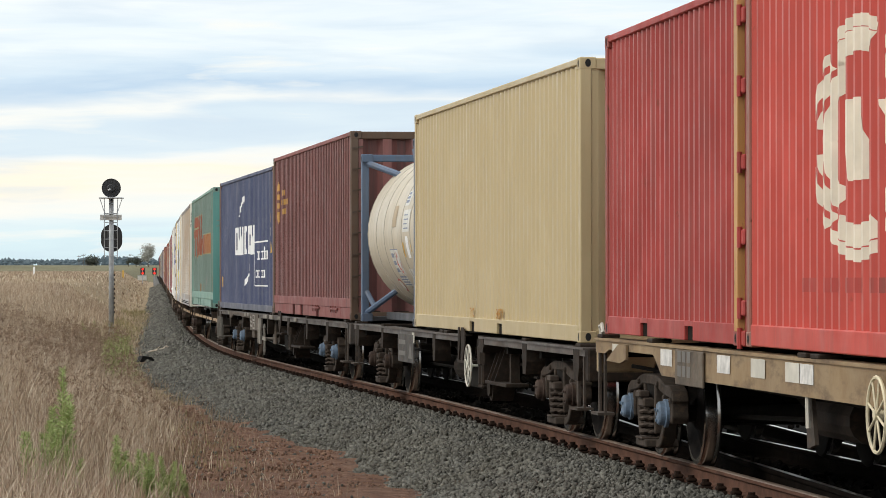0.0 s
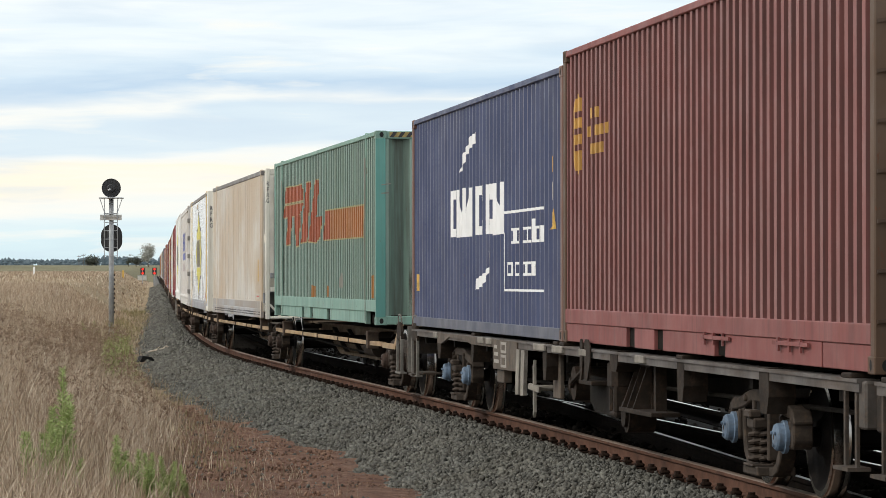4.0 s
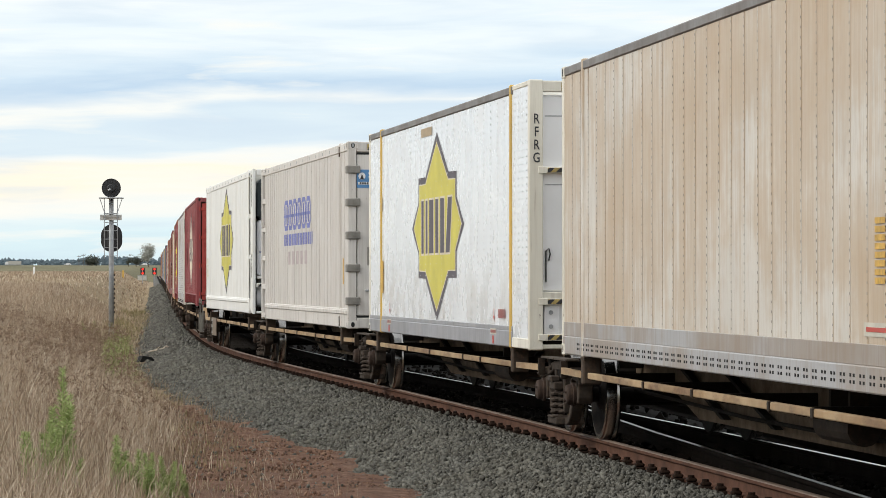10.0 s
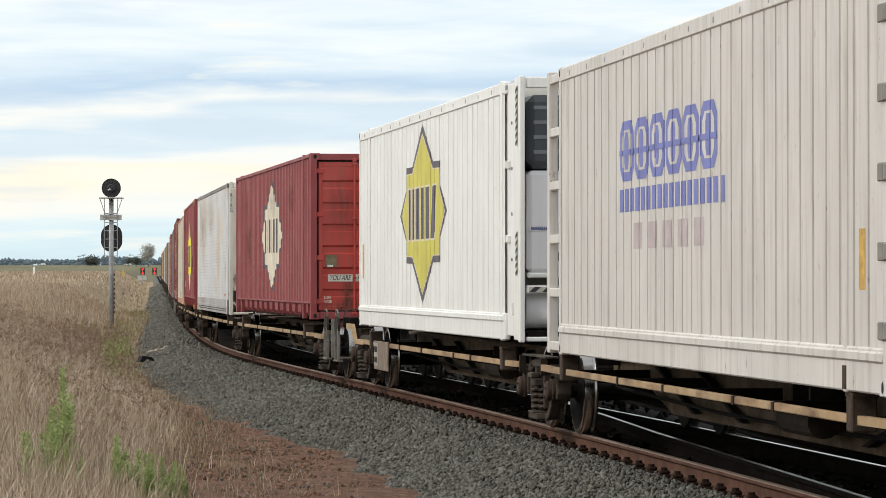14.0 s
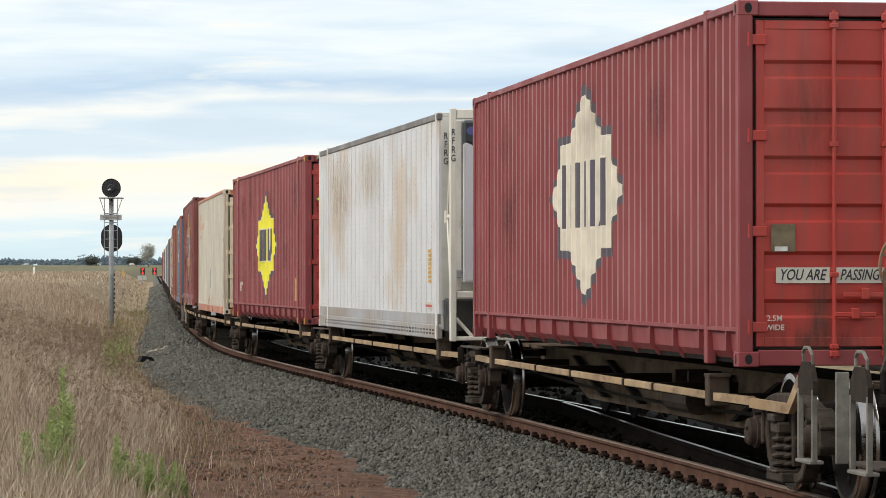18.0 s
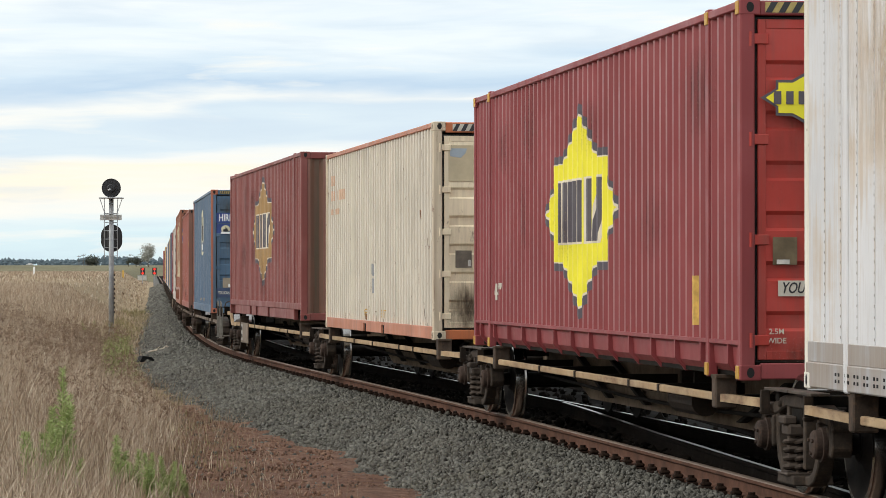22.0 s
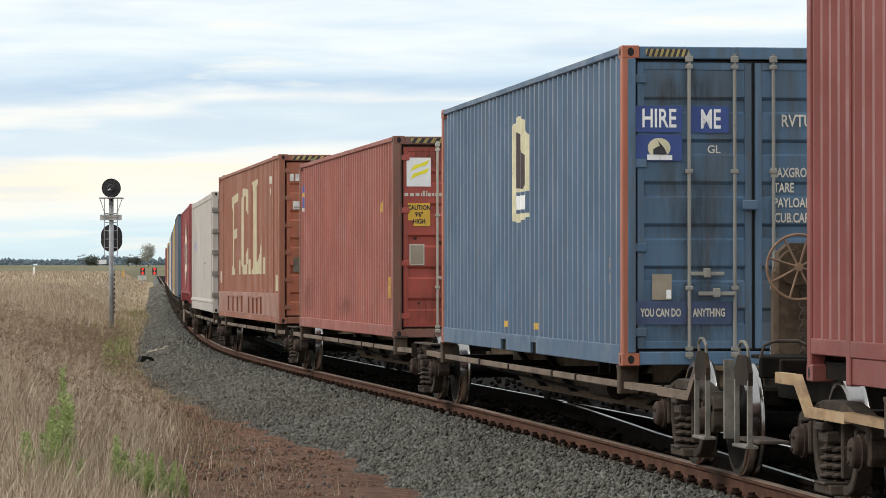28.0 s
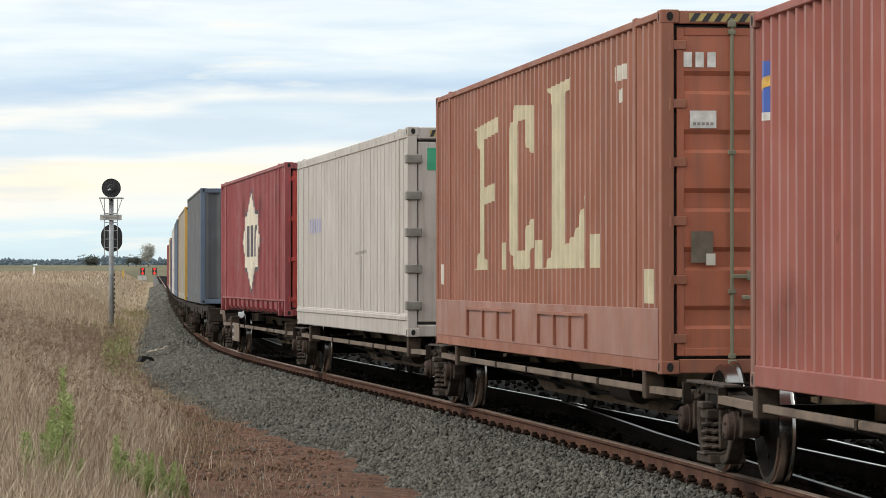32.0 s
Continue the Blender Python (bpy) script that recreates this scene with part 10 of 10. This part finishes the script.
# ---------------------------------------------------------------- beside the line
def build_signal():
    y = 113.0
    x = -10.72
    s, o = float(np.interp(y, PY, SG)), float(np.interp(y, PY, PX) - x)
    z = float(ground_z(s, o))
    ob = root("railway_signal", "grey post signal with a round and an oblong black target", "railway signal", "", pose(x, y, z))
    up = lambda v: v - z
    part("post", rod(BM(), (0, 0, -0.1), (0, 0, up(3.95)), 0.088, 20, 0.075), GALV, ob, "galvanised grey post", True)
    bm = box(BM(), -0.26, 0.26, -0.26, 0.26, -0.1, 0.06, 0.02)
    part("footing", bm, plain("concrete_footing", (0.33, 0.31, 0.28), 0.9), ob)
    black = plain("black_target_paint", (0.018, 0.018, 0.020), 0.6)
    bm = lathe(BM(), [(0.0, 0.305), (0.02, 0.305), (0.03, 0.29)], 36, "y")
    lathe(bm, [(-0.22, 0.10), (-0.2, 0.12), (0.0, 0.13)], 20, "y")
    ring(bm, (0, 0, 0), 0.30, 0.012, "y", 28, 6)
    for v in bm.verts:
        v.co.z += up(4.24)
    part("round_target", bm, black, ob, "round black signal target", False)
    bm = rod(BM(), (-0.07, -0.24, up(4.17)), (-0.02, -0.28, up(4.2)), 0.03, 8)
    part("lamp_fitting", bm, plain("pale_fitting", (0.5, 0.5, 0.5), 0.4, 0.3), ob)
    bm = BM()
    pts = []
    for i in range(24):
        a = math.pi * 2 * (i + 0.5) / 24
        pts.append((0.345 * math.cos(a), 0.10 * (1 if math.sin(a) > 0 else -1) + 0.345 * math.sin(a)))
    prism(bm, [(p, q + up(2.62)) for p, q in pts], 0.12, 0.145)
    box(bm, -0.13, 0.13, 0.0, 0.12, up(2.35), up(2.9), 0.02)
    part("oblong_target", bm, black, ob, "oblong black signal target")
    bm = BM()
    for q in (-0.21, 0.21):
        rod(bm, (q, -0.16, up(1.95)), (q, -0.16, up(3.45)), 0.014, 6)
    for k in range(6):
        rod(bm, (-0.21, -0.16, up(2.05) + 0.27 * k), (0.21, -0.16, up(2.05) + 0.27 * k), 0.011, 6)
    part("ladder", bm, GALV, ob, "galvanised ladder")
    bm = box(BM(), -0.38, 0.38, -0.30, 0.30, up(3.90), up(3.935), 0.008)
    for q in (-1, 1):
        rod(bm, (q * 0.36, -0.1, up(3.9)), (q * 0.20, -0.1, up(3.42)), 0.012, 6)
        rod(bm, (q * 0.22, -0.1, up(3.9)), (q * 0.20, -0.1, up(3.42)), 0.012, 6)
    box(bm, -0.22, 0.22, -0.14, 0.14, up(3.40), up(3.43), 0.005)
    part("platform", bm, GALV, ob, "small maintenance platform")
    part("number_plate", box(BM(), -0.35, 0.35, -0.14, -0.11, up(3.20), up(3.38), 0.005), plain("pale_plate", (0.42, 0.41, 0.39), 0.6), ob, "pale plate with worn marks")
    decal_bar = box(BM(), -0.25, 0.25, -0.146, -0.141, up(3.26), up(3.32))
    part("plate_bar", decal_bar, GREYP, ob)
    bm = BM()
    for k in range(9):
        box(bm, 0.09, 0.125, -0.05, 0.0, up(0.2) + 0.15 * k, up(0.27) + 0.15 * k)
    part("step_lug", bm, GEAR, ob)
    bm = rod(BM(), (0.28, 0.1, -0.1), (0.28, 0.1, 0.5), 0.016, 6)
    part("cable_pipe", bm, WHITE, ob, "white cable pipe")


def build_crossing():
    red = plain("red_lamp_glow", (1.0, 0.03, 0.015), 0.4, 0, 0.0, 1, 0.9)
    black = plain("black_target_paint", (0.018, 0.018, 0.020))
    for x, y in ((-48.1, 560), (-46.2, 560)):
        s, o = float(np.interp(y, PY, SG)), float(np.interp(y, PY, PX) - x)
        z = float(ground_z(s, o))
        ob = root("crossing_signal", "level crossing signal with red lamps alight", "crossing signal", "level crossing signals", pose(x, y, z))
        part("post", rod(BM(), (0, 0, -0.1), (0, 0, 1.25 - z), 0.06, 10), GALV, ob)
        part("lamp_board", box(BM(), -0.36, 0.36, 0.0, 0.05, 0.34 - z, 1.42 - z, 0.03), black, ob)
        for dz in (0.55, 1.2):
            bm = lathe(BM(), [(-0.10, 0.05), (-0.10, 0.18), (-0.02, 0.19), (0.0, 0.19)], 20, "y")
            for v in bm.verts:
                v.co.z += dz - z
            part("red_lamp", bm, red, ob, "glowing red lamp")
    ob = root("equipment_box", "pale grey equipment box beside the crossing", "equipment box", "", pose(-48.9, 566, 0.0))
    part("cabinet", box(BM(), -0.5, 0.9, -0.4, 0.4, -0.6, 0.12, 0.03), plain("pale_cabinet", (0.5, 0.49, 0.46), 0.6), ob)
    part("lid", box(BM(), -0.55, 0.95, -0.45, 0.45, 0.12, 0.18, 0.02), GALV, ob)
    for x, y, w, h, mt in ((-47.0, 402, 0.20, 0.42, WHITE), (-45.0, 492, 0.25, 0.5, LABELY)):
        s, o = float(np.interp(y, PY, SG)), float(np.interp(y, PY, PX) - x)
        z = float(ground_z(s, o))
        ob = root("marker_post", "small marker post in the paddock", "marker post", "", pose(x, y, z))
        part("post", box(BM(), -w / 2, w / 2, -0.05, 0.05, -0.1, h + 0.5, 0.02), mt, ob)


def tree(x, y, z, H, W, trunk, seed, leafm, label, n=900, lean=0.0):
    rng = random.Random(seed)
    ob = root("tree", label, "tree", "far trees", pose(x, y, z))
    bark = grimy("tree_bark", (0.11, 0.085, 0.065), 0.9)
    bm = BM()
    tops = []
    base = Vector((0, 0, -0.2))
    fork = Vector((lean * 0.3, 0, H * trunk))
    rod(bm, base, fork, H * 0.028, 8, H * 0.018)
    for i in range(9):
        a = i * 2.4 + rng.uniform(-0.4, 0.4)
        t = rng.uniform(0.35, 0.98)
        p = Vector((math.cos(a) * W * 0.36 * rng.uniform(0.5, 1) + lean * t, math.sin(a) * W * 0.36 * rng.uniform(0.5, 1), H * (trunk + (0.92 - trunk) * t)))
        mid = fork.lerp(p, 0.5) + Vector((0, 0, H * 0.03))
        rod(bm, fork, mid, H * 0.014, 6, H * 0.009)
        rod(bm, mid, p, H * 0.009, 6, H * 0.003)
        tops.append((p, rng.uniform(0.12, 0.22) * W))
        tops.append((mid, rng.uniform(0.08, 0.15) * W))
    part("trunk", bm, bark, ob)
    vs, fs = [], []
    for i in range(n):
        c, r = tops[i % len(tops)]
        p = c + Vector((rng.gauss(0, r), rng.gauss(0, r), rng.gauss(0, r * 0.8)))
        d = Vector((rng.uniform(-1, 1), rng.uniform(-1, 1), rng.uniform(-0.8, 0.8))).normalized()
        u = d.orthogonal().normalized() * W * 0.06
        v = d.cross(u).normalized() * W * 0.04
        k = len(vs)
        vs += [tuple(p - u), tuple(p + v), tuple(p + u), tuple(p - v)]
        fs.append((k, k + 1, k + 2, k + 3))
    me = bpy.data.meshes.new("crown")
    me.from_pydata(vs, [], fs)
    me.materials.append(leafm)
    hang("crown", me, ob, "crown of small grey-green leaves")


def build_distance():
    gum = blade_material("grey_green_gum_leaves", [(0.0, (0.30, 0.30, 0.26)), (0.5, (0.42, 0.42, 0.38)), (1.0, (0.58, 0.58, 0.54))])
    dark = blade_material("dark_tree_leaves", [(0.0, (0.030, 0.042, 0.032)), (0.5, (0.055, 0.07, 0.055)), (1.0, (0.09, 0.10, 0.08))])
    tree(-84.2, 1000, 1.55, 6.0, 3.5, 0.22, 3, gum, "pale wind-thinned gum tree on the skyline", 2600, -0.5)
    tree(-88.0, 1004, 1.55, 3.0, 3.4, 0.2, 4, dark, "small dark tree on the skyline", 700)
    tree(-90.3, 1004, 1.55, 2.5, 2.2, 0.2, 5, dark, "small dark tree on the skyline", 500)
    tree(-150.5, 1500, 1.6, 3.9, 5.6, 0.15, 6, dark, "low dark rounded tree on the skyline", 900)
    tree(-152.6, 1503, 1.6, 3.2, 3.6, 0.15, 7, dark, "low dark rounded tree on the skyline", 600)
    tree(-118.0, 1506, 1.6, 2.9, 3.6, 0.15, 8, dark, "low dark rounded tree on the skyline", 600)
    # woods along the horizon
    rng = np.random.default_rng(9)
    n = 5200
    x = rng.uniform(-900, 700, n)
    y = rng.uniform(3000, 3400, n)
    hgt = 4.0 + 3.2 * (0.5 + 0.5 * np.sin(x * 0.021 + 1.0)) * (0.5 + 0.5 * np.sin(x * 0.057)) + rng.random(n) * 1.2
    r = rng.uniform(1.2, 2.9, n)
    z = 1.6 + rng.random(n) ** 0.7 * hgt
    base = np.array([(1, 0, 0), (-1, 0, 0), (0, 1, 0), (0, -1, 0), (0, 0, 1), (0, 0, -1)], float)
    v = base[None] * r[:, None, None] * rng.uniform(0.6, 1.3, (n, 6, 1)) + np.stack([x, y, z], -1)[:, None, :]
    f = np.array([(0, 2, 4), (2, 1, 4), (1, 3, 4), (3, 0, 4), (2, 0, 5), (1, 2, 5), (3, 1, 5), (0, 3, 5)])
    me = bpy.data.meshes.new("far_woods")
    me.from_pydata(v.reshape(-1, 3).tolist(), [], (f[None] + 6 * np.arange(n)[:, None, None]).reshape(-1, 3).tolist())
    m, nt, b = shader("hazed_blue_green_woods")
    g = nt.nodes.new("ShaderNodeNewGeometry")
    # haze is painted in: a bluish leaf colour and a faint blue glow
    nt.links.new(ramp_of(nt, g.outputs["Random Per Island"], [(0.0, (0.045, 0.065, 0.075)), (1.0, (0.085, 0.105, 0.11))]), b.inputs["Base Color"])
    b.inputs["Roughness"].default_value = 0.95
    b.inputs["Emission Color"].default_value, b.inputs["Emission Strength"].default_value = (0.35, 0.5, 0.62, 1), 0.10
    me.materials.append(m)
    tagged(new("far_woods", me), "belt of blue-green woods along the horizon, tinted with painted haze", "woods", "", "stuff")
    wood = grimy("grey_pole_timber", (0.13, 0.11, 0.095), 0.9)
    for x, h in ((-205.8, 7.2), (-208.2, 6.4)):
        ob = root("power_pole", "far timber power pole with crossarm", "power pole", "power poles", pose(x, 2000, 1.5))
        part("pole", rod(BM(), (0, 0, -0.3), (0, 0, h), 0.2, 8, 0.14), wood, ob)
        part("crossarm", box(BM(), -1.3, 1.3, -0.1, 0.1, h - 1.0, h - 0.75), wood, ob)
    # a dark scrap of rubber on the ballast
    s, o = 57.0, 2.55
    p = on_track(s, o)
    ob = root("rubber_scrap", "curled black scrap of tyre rubber lying on ballast", "rubber scrap", "", pose(float(p[0]), float(p[1]), float(shoulder(s, o)) + 0.07, 0, 0, 30))
    bm = BM()
    sec = [(-0.26, 0.0), (-0.17, 0.15), (-0.03, 0.13), (0.07, 0.12), (0.15, 0.04), (0.15, 0.01), (0.05, 0.06), (-0.04, 0.07), (-0.10, 0.04), (-0.13, -0.01)]
    prism(bm, sec, -0.10, 0.10)
    bmesh.ops.bevel(bm, geom=bm.edges[:], offset=0.008, segments=1, affect="EDGES", clamp_overlap=True)
    part("rubber_piece", bm, plain("sooty_rubber", (0.007, 0.007, 0.007), 0.85), ob)
    a, b = on_track(68.4, 2.36), on_track(66.4, 1.85)
    lie = lambda k, s, up: tuple(float(c) for c in (a[0] + (b[0] - a[0]) * k, a[1] + (b[1] - a[1]) * k, float(shoulder(s, 2.36 - 0.5 * k)) + up))
    ob = root("dead_branch", "bleached dead branch lying across grey ballast", "branch")
    bleached = plain("bleached_dead_wood", (0.40, 0.34, 0.27), 0.85, 0, 0.3, 9)
    part("stem", bent(BM(), [lie(0.0, 68.4, 0.05), lie(0.35, 67.7, 0.08), lie(0.7, 67.0, 0.06), lie(1.0, 66.4, 0.09)], 0.028, 6), bleached, ob)
    for k, up in ((0.3, 0.16), (0.65, 0.14)):
        part("twig", rod(BM(), lie(k, 68.4 - 2 * k, 0.07), lie(k + 0.3, 67.8 - 2 * k, up), 0.016, 5, 0.008), bleached, ob)


build_signal()
build_crossing()
build_distance()


# ---------------------------------------------------------------- the far road and its traffic
TRAFFIC = []       # (vehicle, metres right of the camera at the start, metres a second to the right)


def build_road():
    bm = prism(BM(), [(2392, 1.55), (2396, 2.15), (2408, 2.15), (2412, 1.55)], -1500, 1300, 0, "x")
    tagged(part("road", bm, plain("far_road_bank", (0.17, 0.155, 0.09), 0.95, 0, 0.2, 0.05), None), "low grassy road bank along the skyline", "", "", "structure")
    glass = plain("dark_car_glass", (0.03, 0.035, 0.04), 0.15)
    for kind, col, px, t, speed in (("van", (0.72, 0.72, 0.70), 163, 7.0, -47), ("car", (0.75, 0.75, 0.75), 120, 10.0, -45), ("car", (0.72, 0.74, 0.76), 165, 12.0, -45), ("car", (0.70, 0.70, 0.70), 136, 16.0, -45),
                                    ("car", (0.62, 0.64, 0.66), 172, 18.0, -50), ("car", (0.78, 0.78, 0.78), 97, 21.0, -45), ("truck", (0.80, 0.80, 0.80), 180, 28.0, 51)):
        mpp = 2402 / 6188
        body = plain("white_vehicle_paint", (0.74, 0.74, 0.74), 0.35)
        ob = root({"car": "car", "van": "box_van", "truck": "box_truck"}[kind], {"car": "small white car driving along the far road", "van": "pale delivery van driving along the far road", "truck": "white box truck driving along the far road"}[kind], {"car": "car", "van": "van", "truck": "truck"}[kind], "traffic on the far road")
        d = 1 if speed > 0 else -1
        if kind == "car":
            part("body", prism(BM(), [(-2.2, 0.35), (2.2, 0.35), (2.2, 0.85), (1.1, 0.95), (0.6, 1.45), (-1.3, 1.45), (-2.1, 0.95)], -0.85, 0.85), body, ob)
            part("side_window", prism(BM(), [(-1.35, 0.95), (0.85, 0.95), (0.5, 1.36), (-1.15, 1.36)], -0.87, -0.86), glass, ob)
            wx = (-1.35, 1.35)
            wr = 0.32
        elif kind == "van":
            part("body", prism(BM(), [(-6.0, 0.5), (2.6, 0.5), (2.6, 2.9), (-6.0, 2.9)], -1.2, 1.2), plain("dull_van_paint", (0.45, 0.43, 0.40), 0.5), ob)
            part("cab", prism(BM(), [(2.7, 0.5), (5.0, 0.5), (5.0, 1.5), (4.3, 2.5), (2.7, 2.6)], -1.1, 1.1), body, ob)
            wx, wr = (-4.5, -3.4, 3.8), 0.48
        else:
            part("box_body", prism(BM(), [(-7.5, 1.0), (3.2, 1.0), (3.2, 3.9), (-7.5, 3.9)], -1.25, 1.25), body, ob)
            part("chassis", prism(BM(), [(-7.5, 0.6), (5.2, 0.6), (5.2, 0.98), (-7.5, 0.98)], -1.0, 1.0), DARK, ob)
            part("cab", prism(BM(), [(3.4, 1.0), (5.4, 1.0), (5.3, 2.0), (4.9, 3.0), (3.4, 3.1)], -1.15, 1.15), plain("dark_cab_paint", (0.10, 0.12, 0.16), 0.4), ob)
            wx, wr = (-6.0, -4.8, 4.2), 0.5
        for x in wx:
            for sy in (-1, 1):
                part("wheel", rod(BM(), (x, sy * 0.75, wr), (x, sy * 0.95, wr), wr, 14), RUBBER, ob)
        TRAFFIC.append((ob, ((px - 784) - speed * t) * mpp, speed * mpp, d))


build_road()


# ---------------------------------------------------------------- what moves
def motions():
    for ob, f, r, dx in RIDERS:
        rows = []
        for k in range(33):
            d = gone(k)
            rows.append((float(k), on_bogies(f - d, r - d) @ pose(dx, 0, 0)))
        walk(ob, rows)
    # every wheelset rolls without slipping
    spin = []
    for k in range(0, 961, 2):
        t = k / 30
        spin.append((t, math.degrees(gone(t) / R_WHEEL) % 360))
    spin[-1] = (32.0, math.degrees(gone(32.0) / R_WHEEL) % 360)
    for ob, x in SPUN:
        walk(ob, [(t, pose(x, 0, R_WHEEL, 0, a, 0)) for t, a in spin])

    for ob, x0, v, d in TRAFFIC:
        walk(ob, [(float(t), pose(x0 + v * t, 2402, 2.15, 0, 0, 0 if d > 0 else 180)) for t in (0, 8, 16, 24, 32)])


motions()
